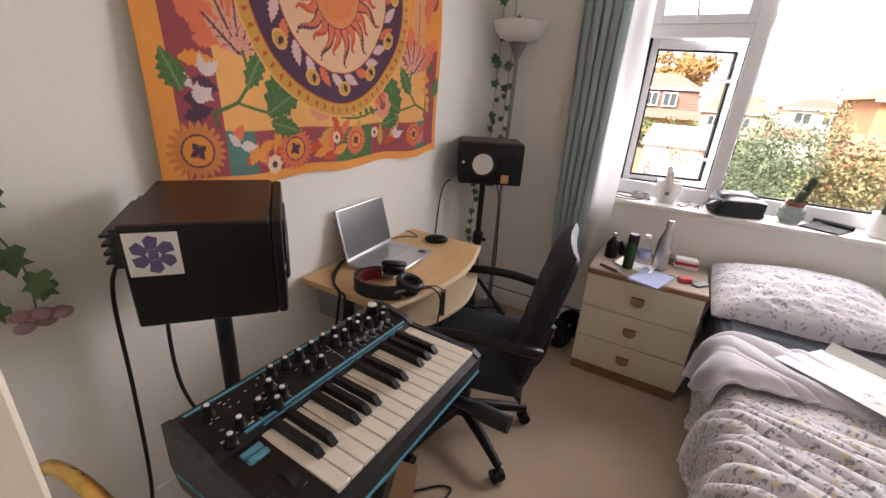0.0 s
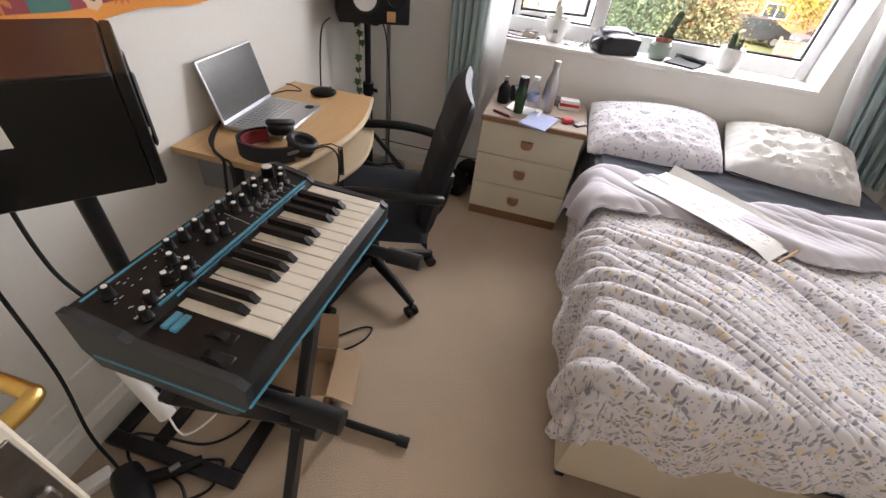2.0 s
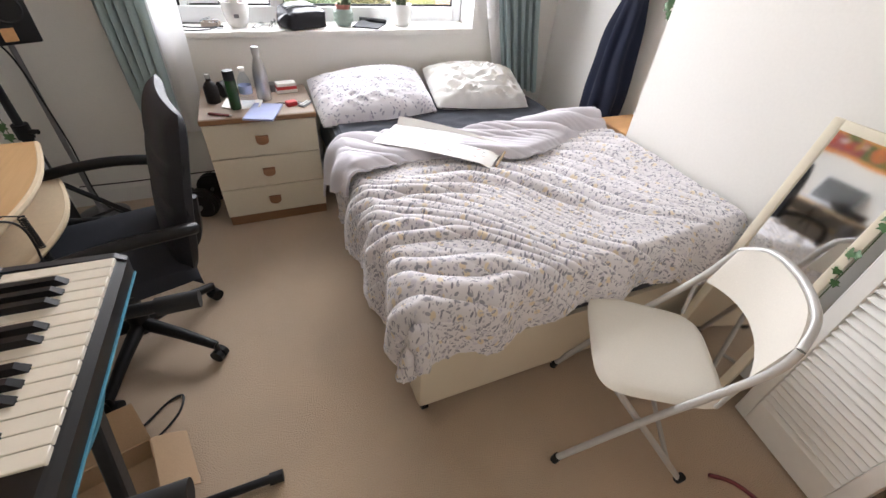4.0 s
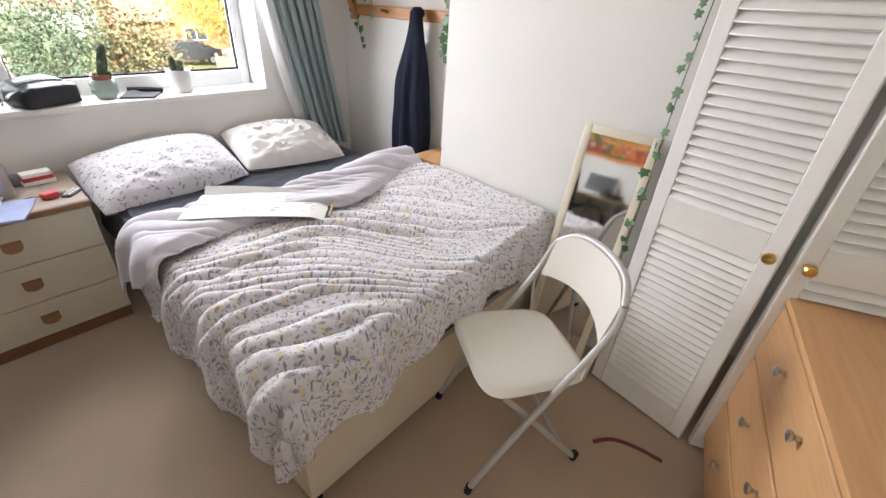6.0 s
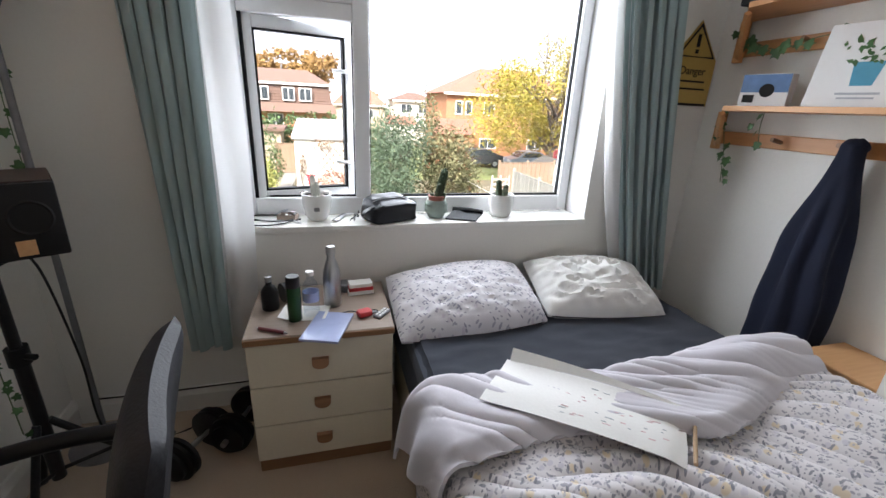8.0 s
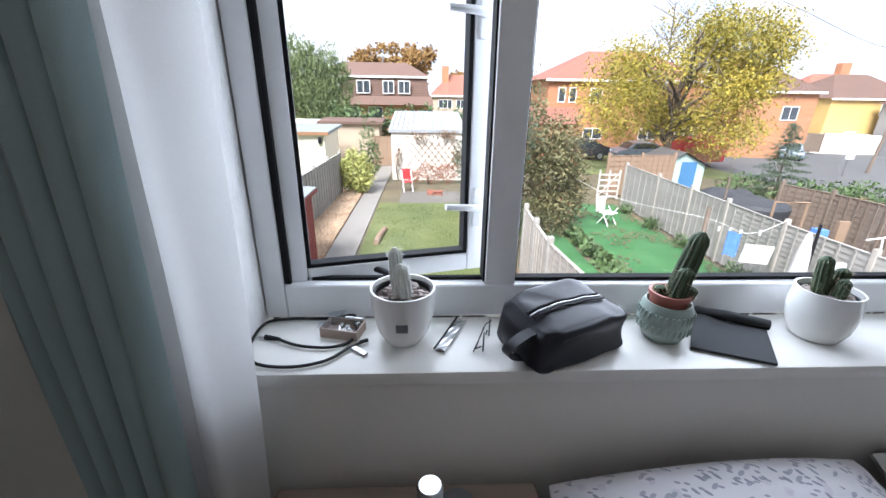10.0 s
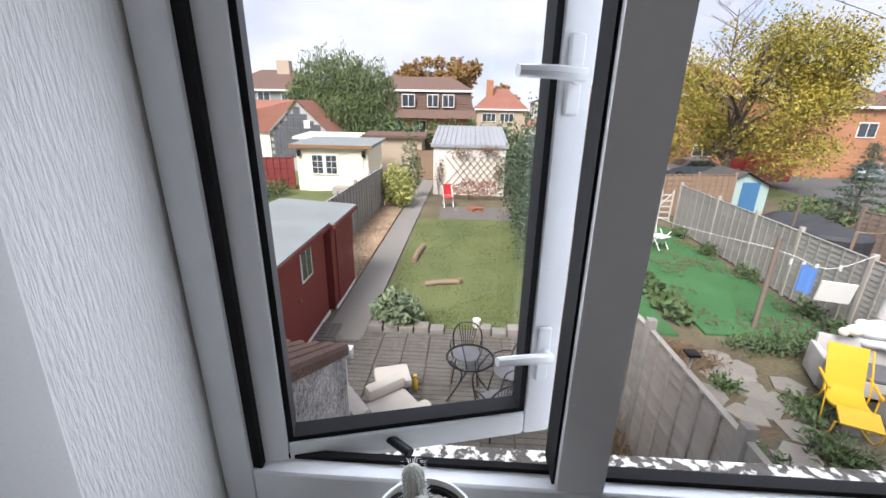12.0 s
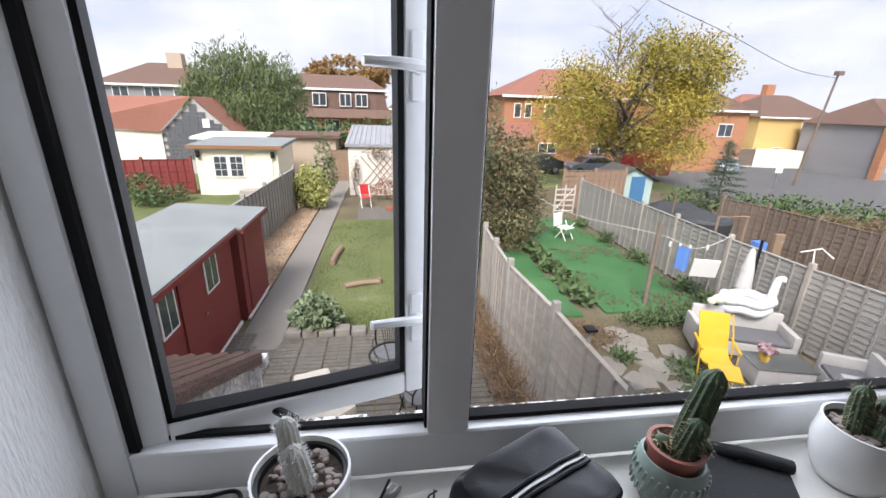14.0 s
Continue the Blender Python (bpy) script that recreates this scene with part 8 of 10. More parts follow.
# ---- plants ----
def leaf_cloud(blobs, count, size, seed, up=0.0, thin=0.5, shell=0.55):
    """Small bent leaves spread through blobs (x, y, z, rx, ry, rz), denser near their skin."""
    rng = np.random.default_rng(seed)
    B = np.array(blobs, dtype=float)
    vol = B[:, 3] * B[:, 4] * B[:, 5]
    pick = rng.choice(len(B), count, p=vol / vol.sum())
    d = rng.normal(size=(count, 3))
    d /= np.linalg.norm(d, axis=1)[:, None]
    r = shell + (1 - shell) * rng.random(count) ** 0.7
    r *= 1 + 0.22 * np.sin(d[:, 0] * 7 + pick * 1.3) * np.sin(d[:, 2] * 6 + pick) + 0.10 * rng.normal(size=count)
    p = B[pick, :3] + d * r[:, None] * B[pick, 3:6]
    a = rng.normal(size=(count, 3)) + d * 0.6
    a[:, 2] += up
    a /= np.linalg.norm(a, axis=1)[:, None]
    b = np.cross(a, rng.normal(size=(count, 3)) + d)
    b /= np.linalg.norm(b, axis=1)[:, None] + 1e-9
    s = size * rng.uniform(0.6, 1.4, count)[:, None]
    n = np.cross(a, b)
    v0, v2 = p - a * s, p + a * s
    v1, v3 = p + b * s * thin + n * s * 0.12, p - b * s * thin + n * s * 0.12
    V = np.stack([v0, v1, v2, v3], 1).reshape(-1, 3)
    g = G()
    g.v = V.tolist()
    g.f = [(4 * k, 4 * k + 1, 4 * k + 2, 4 * k + 3) for k in range(count)]
    return g


def branches(g, base, top, r, spread, n, seed, levels=2):
    rnd = random.Random(seed)
    base, top = Vector(base), Vector(top)
    g.tube(bend([base, base.lerp(top, 0.5) + Vector((rnd.uniform(-0.1, 0.1), rnd.uniform(-0.1, 0.1), 0)), top], 5), r, 7, r * 0.35)
    for k in range(n):
        t = rnd.uniform(0.3, 0.95)
        p = base.lerp(top, t)
        q = p + Vector((rnd.uniform(-1, 1) * spread, rnd.uniform(-1, 1) * spread, rnd.uniform(0.35, 1.0) * spread))
        if levels > 1:
            branches(g, p, q, r * 0.42, spread * 0.5, max(3, n // 3), seed * 7 + k, levels - 1)
        else:
            g.rod(p, q, r * 0.4, r * 0.1, 4)
    return g


def tree(name, label, x, y, h, crown, leaves, size, mat, seed, trunk=0.15, spread=1.6, nb=9, up=0.0, thin=0.5, shell=0.55, z0=GZ):
    t = thing(name, label, "tree")
    part("trunk", branches(G(), (x, y, z0 - 0.02), (x, y, z0 + h * 0.72), trunk, spread, nb, seed), BARK, t)
    part("crown", leaf_cloud(crown, leaves, size, seed, up, thin, shell), mat, t, "", False)
    return t


def bush(name, label, blobs, leaves, size, mat, seed, up=0.2, thin=0.5, shell=0.5):
    b = thing(name, label, "bush")
    x, y = blobs[0][0], blobs[0][1]
    part("stems", branches(G(), (x, y, GZ - 0.02), (x, y, blobs[0][2]), 0.03, blobs[0][3] * 0.7, 6, seed, 1), BARK, b)
    part("foliage", leaf_cloud(blobs, leaves, size, seed, up, thin, shell), mat, b, "", False)
    return b


def blobs(x, y, z, r, n, seed, flat=1.0, tall=1.0):
    rnd = random.Random(seed)
    out = []
    for k in range(n):
        a, d, e = rnd.uniform(0, 6.28), r * math.sqrt(rnd.random()) * 0.75, rnd.uniform(-0.75, 0.8)
        s = r * rnd.uniform(0.28, 0.45) * (1 - 0.25 * abs(e))
        out.append((x + d * math.cos(a), y + d * math.sin(a) * flat, z + e * r * tall, s, s * flat, s * rnd.uniform(0.7, 1.0)))
    return out


# big autumn tree by the road
bt = [(b[0], b[1], b[2], b[3] * 0.72, b[4] * 0.72, b[5] * 0.58) for b in blobs(16.3, 25, 2.6, 7.3, 74, 4, 0.6, 0.62) if not (b[0] < 15.2 and b[2] > 4.6)]
tree("autumn_tree", "large broad tree with yellowing autumn leaves", 16.4, 25, 7.5, bt, 44000, 0.085, LEAFY, 21, 0.30, 3.0, 15, shell=0.25)
part("twigs", branches(G(), (15.2, 24.6, 2.0), (14.9, 24.6, 7.0), 0.05, 1.7, 18, 5), BARK, bpy.data.objects["autumn_tree"], "bare twigs at the top")
# conifer mass before the mansard house
cb = [(-8.5 + dx, 32 + dy, z, r, r * 0.8, rz) for dx, dy, z, r, rz in ((-2.6, 0, 1.6, 1.7, 2.6), (-1.2, -0.4, 2.4, 1.9, 2.9), (0.4, 0.2, 2.4, 2.0, 2.9), (2.0, -0.3, 2.2, 1.9, 2.7), (3.1, 0.1, 1.6, 1.4, 2.4), (-0.2, -0.6, 0.2, 3.3, 2.4), (1.6, -0.8, 0.0, 2.2, 2.2), (-3.4, 0.2, 0.6, 1.0, 2.2))]
tree("conifer", "dense mass of tall green conifers", -8.4, 32, 6, cb, 30000, 0.17, LEAFC, 23, 0.3, 1.5, 8, up=1.6, thin=0.22, shell=0.5)
for x, y, z, r, s in ((-7.0, 62, 5.2, 3.0, 31), (-1.0, 60, 5.6, 3.4, 32), (-4.2, 66, 4.6, 2.4, 34), (6.5, 64, 3.0, 2.6, 33)):
    tree("autumn_tree", "distant round tree in orange autumn leaf", x, y, 8, blobs(x, y, z, r, 16, s), 3000, 0.26, LEAFO, s, 0.2, 1.6, 6, shell=0.4)
# dark evergreens beside the party fence
eb = [(3.05, 10.3, -1.2, 0.75, 1.2, 1.5), (3.2, 11.8, -0.7, 0.8, 1.2, 1.9), (3.3, 13.3, -0.5, 0.9, 1.3, 2.0), (3.0, 14.6, -1.0, 0.8, 0.9, 1.6), (3.0, 9.4, -1.9, 0.5, 0.6, 0.8), (3.7, 10.9, 0.4, 0.6, 0.8, 0.9)]
tree("holly_tree", "dense dark green holly by the lawn", 3.25, 12, 3.5, eb, 13000, 0.05, LEAFD, 41, 0.1, 0.9, 8, shell=0.35)
eb = [(4.9, 12.6, -0.6, 0.8, 1.0, 1.9), (5.8, 13.0, -0.9, 0.9, 1.0, 1.6), (4.4, 12.2, 0.9, 0.45, 0.6, 1.5), (5.4, 12.4, 0.1, 0.8, 0.9, 1.1), (6.2, 13.3, -1.5, 0.7, 0.8, 1.1), (5.2, 12.2, -1.9, 1.0, 0.9, 0.8)]
tree("evergreen_tree", "dark evergreen shrubbery in the next garden", 5.2, 12.8, 4, eb, 13000, 0.055, LEAFE, 42, 0.1, 0.9, 8, shell=0.25)
part("berries", leaf_cloud([(b[0], b[1], b[2] - 0.2, b[3], b[4], b[5] * 0.8) for b in eb], 700, 0.03, 77, 0, 0.9, 0.7), RUSTP, bpy.data.objects["evergreen_tree"], "clusters of orange-red berries", False)
bush("leafy_bush", "round yellow-green variegated bush", [(-1.85, 17.1, -1.75, 0.72, 0.7, 0.85), (-1.6, 16.9, -2.1, 0.55, 0.6, 0.55), (-2.1, 17.2, -2.0, 0.55, 0.6, 0.6)], 5000, 0.06, LEAFL, 43)
bush("thin_shrub", "thin tall shrub behind the yellow bush", [(-1.5, 18.8, -0.9, 0.45, 0.4, 1.2), (-1.3, 18.9, -1.5, 0.4, 0.4, 0.9)], 900, 0.06, LEAFG, 44)
bush("hydrangea_bush", "leafy green bush at the patio edge", [(-0.20, 6.95, -2.30, 0.42, 0.36, 0.34), (0.0, 6.9, -2.38, 0.34, 0.3, 0.28), (-0.4, 7.0, -2.42, 0.28, 0.28, 0.24)], 1500, 0.06, LEAFH, 45, 0.3, 0.6)
bush("hedge", "long green garden hedge", [(x, 27.5 + 0.3 * math.sin(x), -1.0, 1.1, 0.8, 1.75) for x in (-4.5, -3.2, -2.0, -0.8, 0.4, 1.6, 2.8, 3.8)], 7000, 0.12, LEAFG, 46)
bush("rusty_shrub", "rust-coloured dying shrub by the garage", [(1.3, 19.0, -2.2, 0.8, 0.4, 0.45), (2.2, 19.1, -2.2, 0.6, 0.4, 0.45), (0.5, 19.1, -2.4, 0.4, 0.35, 0.3)], 1500, 0.07, RUSTP, 47, 0.8, 0.2)
bush("shrub", "small green shrubs along the fence", [(-8.3, 17.5, -2.3, 0.8, 0.6, 0.45), (-9.0, 18.5, -2.1, 0.9, 0.6, 0.6), (-7.7, 18.6, -2.3, 0.5, 0.5, 0.4)], 1600, 0.07, LEAFG, 48)
bush("tree_edge", "dark leafy tree at the edge of the view", [(-7.2, 10.5, 0.4, 0.7, 0.8, 0.9), (-7.5, 11, -0.4, 0.8, 0.8, 0.8), (-7.6, 11.0, 1.2, 0.5, 0.6, 0.6)], 2600, 0.07, LEAFD, 49)
bush("bramble_hedge", "low brambles and dead growth along the road", [(x, lerp(18.5, 13, (x - 17) / 11) + 0.6 * math.sin(x * 3), -2.1, 1.3, 1.2, 0.75) for x in (17, 18.5, 20, 21.5, 23, 24.5, 26, 27.5)], 5000, 0.10, LEAFG, 50)
bush("dead_undergrowth", "brown dead undergrowth", [(x, lerp(15.5, 10.5, (x - 17) / 9), -2.2, 1.2, 1.0, 0.55) for x in (17, 18.5, 20, 21.5, 23, 24.5, 26)], 4000, 0.12, DEADP, 51, 0.8, 0.15)
bush("dead_undergrowth", "dry brown growth along the party fence", [(2.95, y, -2.45, 0.35, 0.5, 0.42) for y in (2.2, 2.9, 3.6, 4.3, 5.0, 5.7, 6.4, 7.2, 8.0)], 5200, 0.07, DEADP, 52, 1.2, 0.12, 0.2)
bush("dead_undergrowth", "dry brown plants in the next garden bed", [(5.0, 6.9, -2.62, 0.8, 0.5, 0.16), (5.5, 6.6, -2.62, 0.6, 0.5, 0.14), (4.6, 6.1, -2.62, 0.6, 0.6, 0.12)], 1800, 0.06, DEADP, 53, 0.6, 0.15)
bush("weeds", "green weeds between the flagstones", [(6.4, 4.4, -2.6, 0.5, 0.6, 0.14), (6.7, 5.3, -2.6, 0.5, 0.5, 0.14), (5.4, 3.9, -2.6, 0.3, 0.5, 0.16), (5.0, 4.6, -2.6, 0.4, 0.4, 0.16), (7.3, 7.2, -2.58, 0.9, 0.4, 0.16), (8.4, 7.4, -2.58, 0.9, 0.4, 0.18), (5.7, 5.9, -2.6, 0.3, 0.3, 0.14), (6.0, 2.9, -2.6, 0.5, 0.4, 0.14)], 4200, 0.055, LEAFG, 54, 0.8, 0.35, 0.1)
bush("vegetable_rows", "row of leafy vegetables in the bed", [(6.05, y, -2.55, 0.32, 0.35, 0.20) for y in (8.3, 8.9, 9.6, 10.4, 11.2, 12.0)], 1300, 0.10, LEAFG, 55, 0.4, 0.7, 0.2)
bush("weeds", "green weeds along the far fence", [(9.2, y, -2.5, 0.3, 0.5, 0.25) for y in (6.9, 7.8, 8.7, 11, 13, 15)], 1800, 0.06, LEAFG, 56, 0.6, 0.4, 0.1)
fr = thing("fir_tree", "small open pale green fir tree", "tree")
fx, fy = 17.9, 18
part("trunk", G().rod((fx, fy, GZ - 0.02), (fx, fy, 1.05), 0.07, 0.015, 8), BARK, fr)
fb = []
for k in range(44):
    z = lerp(-2.2, 0.95, (k / 43) ** 0.9)
    a = k * 2.4
    r = lerp(1.75, 0.10, (z + 2.2) / 3.2)
    fb += [(fx + r * q * math.cos(a), fy + r * q * math.sin(a), z - 0.10 * q, 0.22 + 0.16 * r, 0.22 + 0.16 * r, 0.08) for q in (0.35, 0.75)]
part("branches", leaf_cloud(fb, 5200, 0.07, 61, 0.1, 0.18, 0.2), LEAFF, fr, "", False)
# lawn blades
rg = np.random.default_rng(3)
n = 16000
P = np.stack([rg.uniform(-0.64, 3.1, n), 6.9 + 8.1 * rg.random(n) ** 1.4, np.full(n, GZ + 0.012)], 1)
D = np.stack([rg.normal(size=n) * 0.02, rg.normal(size=n) * 0.02, rg.uniform(0.025, 0.06, n)], 1)
S = np.stack([rg.normal(size=n), rg.normal(size=n), np.zeros(n)], 1) * 0.006
gg = G()
gg.v = np.stack([P - S, P + S, P + D], 1).reshape(-1, 3).tolist()
gg.f = [(3 * k, 3 * k + 1, 3 * k + 2) for k in range(n)]
tagged(new("grass", gg.mesh("grass", GRASS, False)), "short green grass blades on the lawn", "grass", "", "stuff")
n = 3000
gt = G()
for k in range(n):
    x, y, s = rg.uniform(6.0, 9.3), rg.uniform(7.5, 16.3), rg.uniform(0.015, 0.05)
    if noise.noise(Vector((x * 1.3, y * 0.8, 4.0))) + 0.5 * noise.noise(Vector((x * 4, y * 3, 1.0))) < 0.12:
        continue
    z = GZ + 0.055
    gt.add([(x - s, y - s * 0.7, z), (x + s, y - s * 0.4, z), (x + s * 0.3, y + s, z + 0.01), (x, y, z + 0.03 + s * 0.4)], [(0, 1, 3), (1, 2, 3), (2, 0, 3)])
tagged(new("fallen_leaves", gt.mesh("fallen_leaves", SOILG, False)), "dark soil crumbs and dead leaves on the turf", "debris", "", "stuff")
n = 6500
gg = G()
for k in range(n):
    x, y, s = rg.uniform(-2.55, -1.56), rg.uniform(9.0, 17.0), rg.uniform(0.012, 0.03)
    gg.add([(x - s, y - s, GZ + 0.03), (x + s, y - s, GZ + 0.03), (x + s, y + s, GZ + 0.03), (x - s, y + s, GZ + 0.03), (x, y, GZ + 0.04 + s)], [(0, 1, 4), (1, 2, 4), (2, 3, 4), (3, 0, 4)])
tagged(new("pebble_gravel", gg.mesh("pebble_gravel", PEBBLES, False)), "loose brown stones and fallen leaves on the gravel", "gravel", "", "stuff")


# ---- fences ----
def slat_fence(name, label, pts, top, mat, postmat, n=14, capped=True, width=0.14):
    """Overlapped boards between posts that stand on the given points."""
    f = thing(name, label, "fence")
    H = top - GZ
    cache = {}
    for (x0, y0), (x1, y1) in zip(pts[:-1], pts[1:]):
        d = math.hypot(x1 - x0, y1 - y0)
        key = round(d, 2)
        if key not in cache:
            h = (H - 0.12) / n
            g = G()
            g.add([(0.05, -0.022, 0), (d - 0.05, -0.022, 0), (d - 0.05, 0.002, h * 1.2), (0.05, 0.002, h * 1.2), (0.05, 0.022, 0), (d - 0.05, 0.022, 0), (d - 0.05, 0.006, h * 1.2), (0.05, 0.006, h * 1.2)],
                  [(0, 1, 2, 3), (5, 4, 7, 6), (0, 4, 5, 1), (3, 2, 6, 7), (0, 3, 7, 4), (1, 5, 6, 2)])
            cache[key] = (g.mesh("slat", mat, False), G().box(-0.02, -0.040, 0, 0.02, 0.040, H - 0.06).mesh("batten", mat, False))
        a = math.degrees(math.atan2(y1 - y0, x1 - x0))
        rnd = random.Random(int(x0 * 31 + y0 * 17))
        for k in range(n):
            piece("slat", cache[key][0], f, pose(x0, y0, GZ + 0.05 + k * (H - 0.12) / n, rnd.uniform(-1.5, 1.5), rnd.uniform(-0.25, 0.25), a))
        m = pose(x0, y0, GZ, 0, 0, a)
        for k in range(1, 6):
            piece("batten", cache[key][1], f, m @ pose(d * k / 6, 0, 0.02))
        if capped:
            part("capping", G().box(0.05, -0.03, H - 0.05, d - 0.05, 0.03, H - 0.025).to(m), mat, f, "", False)
    for x, y in pts:
        part("post", G().box(x - 0.05, y - 0.05, GZ - 0.02, x + 0.05, y + 0.05, top + 0.09, 0.008), postmat, f)
    return f


slat_fence("fence", "weathered grey panel fence between the gardens", [(3.42, 0.9), (3.42, 2.45), (3.37, 4.15), (3.24, 5.75)], -0.93, PALEFENCE, FENCEWOOD)
slat_fence("fence", "leaning grey panel fence further down the garden", [(3.28, 5.86), (3.33, 7.0), (3.40, 8.15)], -0.98, PALEFENCE, FENCEWOOD)
slat_fence("fence", "grey panel fence with concrete posts", [(9.95, 2.3), (9.80, 4.2), (9.55, 6.1), (9.50, 8.05), (9.55, 10.05), (9.58, 11.75), (9.62, 13.75), (9.68, 16.4)], -0.93, FENCEWOOD, POSTC)
slat_fence("fence", "grey panel fence along the gravel strip", [(-2.66, 9.3), (-2.62, 11.2), (-2.56, 13.1), (-2.5, 15.0), (-2.45, 16.9)], -0.98, FENCEWOOD, FENCEWOOD, 12)
slat_fence("fence", "dark brown panel fence by the side road", [(14.8, 4.5), (14.7, 6.5), (14.6, 8.5), (14.5, 10.2), (14.35, 11.8), (13.9, 13.3)], -0.92, DARKFENCE, DARKFENCE, 10)
slat_fence("fence", "red-painted fence of the neighbour's garden", [(-11.5, 19.4), (-9.6, 19.9), (-7.7, 20.3)], -1.05, REDPAINT, REDPAINT, 6)
slat_fence("fence", "brown board fence before the hedge", [(-1.9, 24.5), (-0.4, 24.6)], -0.9, TIMBER, TIMBER, 8)
slat_fence("fence", "dark board fence across the side road", [(27, 43.5), (31, 43.0), (36, 42.3), (42, 41)], -0.8, DARKFENCE, DARKFENCE, 8)
slat_fence("fence", "pale board fence beside the gate", [(9.7, 18.3), (11.4, 18.5), (13.1, 18.7)], -0.75, TIMBER, TIMBER, 8)
sl = thing("solar_light", "small dark solar lamp on the fence", "garden light")
part("head", G().box(3.36, 3.30, -0.80, 3.48, 3.42, -0.77, 0.005), BLACK, sl)
part("stem", G().rod((3.42, 3.36, -1.3), (3.42, 3.36, -0.79), 0.018), FENCEWOOD, sl)
wg = thing("garden_gate", "white slatted garden gate", "gate", pose(8.95, 17.4, GZ))
for k in range(5):
    part("bar", G().box(0, -0.015, 0.1 + k * 0.25, 0.98, 0.015, 0.17 + k * 0.25), GATEPAINT, wg, "", False)
for x in (0, 0.45, 0.92):
    part("upright", G().box(x, -0.03, 0.0, x + 0.07, -0.015, 1.35), GATEPAINT, wg, "", False)
part("brace", G().rod((0.03, -0.035, 0.15), (0.95, -0.035, 1.25), 0.025), GATEPAINT, wg)


# ---- sheds and garages ----
def red_shed(y0, y1, x0, x1, h0, h1, wins, door):
    s = thing("garden_shed", "dark red painted timber garden shed", "shed", group="red sheds")
    part("walls", G().box(x0, y0, GZ, x1, y1, GZ + h1), REDPAINT, s, "", False)
    bd = G().box(0, 0, 0, 0.018, y1 - y0, 0.135).mesh("board", REDPAINT, False)
    for k in range(int(h1 / 0.14)):
        piece("board", bd, s, pose(x1, y0, GZ + 0.04 + k * 0.14, 0, -2))
    part("roof", G().add([(x0 - 0.1, y0 - 0.1, GZ + h0), (x1 + 0.14, y0 - 0.1, GZ + h1 + 0.05), (x1 + 0.14, y1 + 0.06, GZ + h1 + 0.05), (x0 - 0.1, y1 + 0.06, GZ + h0), (x0 - 0.1, y0 - 0.1, GZ + h0 - 0.05), (x1 + 0.14, y0 - 0.1, GZ + h1), (x1 + 0.14, y1 + 0.06, GZ + h1), (x0 - 0.1, y1 + 0.06, GZ + h0 - 0.05)], [(0, 1, 2, 3), (7, 6, 5, 4), (1, 5, 6, 2), (0, 4, 5, 1), (2, 6, 7, 3), (0, 3, 7, 4)]), FELT, s, "grey felt roof", False)
    part("fascia", G().box(x1 + 0.10, y0 - 0.1, GZ + h1 - 0.06, x1 + 0.16, y1 + 0.06, GZ + h1 + 0.02), REDPAINT, s, "", False)
    for a, b in wins:
        w = part("window", G().box(x1 + 0.01, a, GZ + 1.20, x1 + 0.035, b, GZ + 1.83), WINWHITE, s, "white shed window", False)
        part("pane", G().box(x1 + 0.03, a + 0.04, GZ + 1.24, x1 + 0.04, (a + b) / 2 - 0.015, GZ + 1.79).box(x1 + 0.03, (a + b) / 2 + 0.015, GZ + 1.24, x1 + 0.04, b - 0.04, GZ + 1.79), WINGLASS, w, "", False)
    if door:
        d = part("door", G().box(x1 + 0.012, door, GZ + 0.08, x1 + 0.04, door + 0.75, GZ + 1.78), REDPAINT, s, "", False)
        part("latch", G().box(x1 + 0.04, door + 0.66, GZ + 0.95, x1 + 0.06, door + 0.72, GZ + 0.99), STEEL, d, "", False)
    part("sill_line", G().box(x1 + 0.0, y0, GZ - 0.01, x1 + 0.05, y1, GZ + 0.05), WINWHITE, s, "peeling white base board", False)
    return s


red_shed(4.15, 7.35, -3.3, -1.70, 2.05, 1.92, ((4.7, 5.15), (6.12, 6.62)), 5.25)
red_shed(7.5, 9.05, -3.2, -1.60, 2.05, 1.90, (), 7.75)


def cottage(name, label, x0, y0, x1, y1, h, wall, roofmat, overhang=0.25, slope=0.12):
    s = thing(name, label, "outbuilding")
    part("walls", G().box(x0, y0, GZ, x1, y1, GZ + h), wall, s, "", False)
    part("roof", G().add([(x0 - overhang, y0 - overhang, GZ + h), (x1 + overhang, y0 - overhang, GZ + h), (x1 + overhang, y1, GZ + h + slope), (x0 - overhang, y1, GZ + h + slope), (x0 - overhang, y0 - overhang, GZ + h + 0.14), (x1 + overhang, y0 - overhang, GZ + h + 0.14), (x1 + overhang, y1, GZ + h + slope + 0.14), (x0 - overhang, y1, GZ + h + slope + 0.14)], [(4, 5, 6, 7), (3, 2, 1, 0), (0, 1, 5, 4), (1, 2, 6, 5), (2, 3, 7, 6), (3, 0, 4, 7)]), roofmat, s, "flat grey roof", False)
    return s


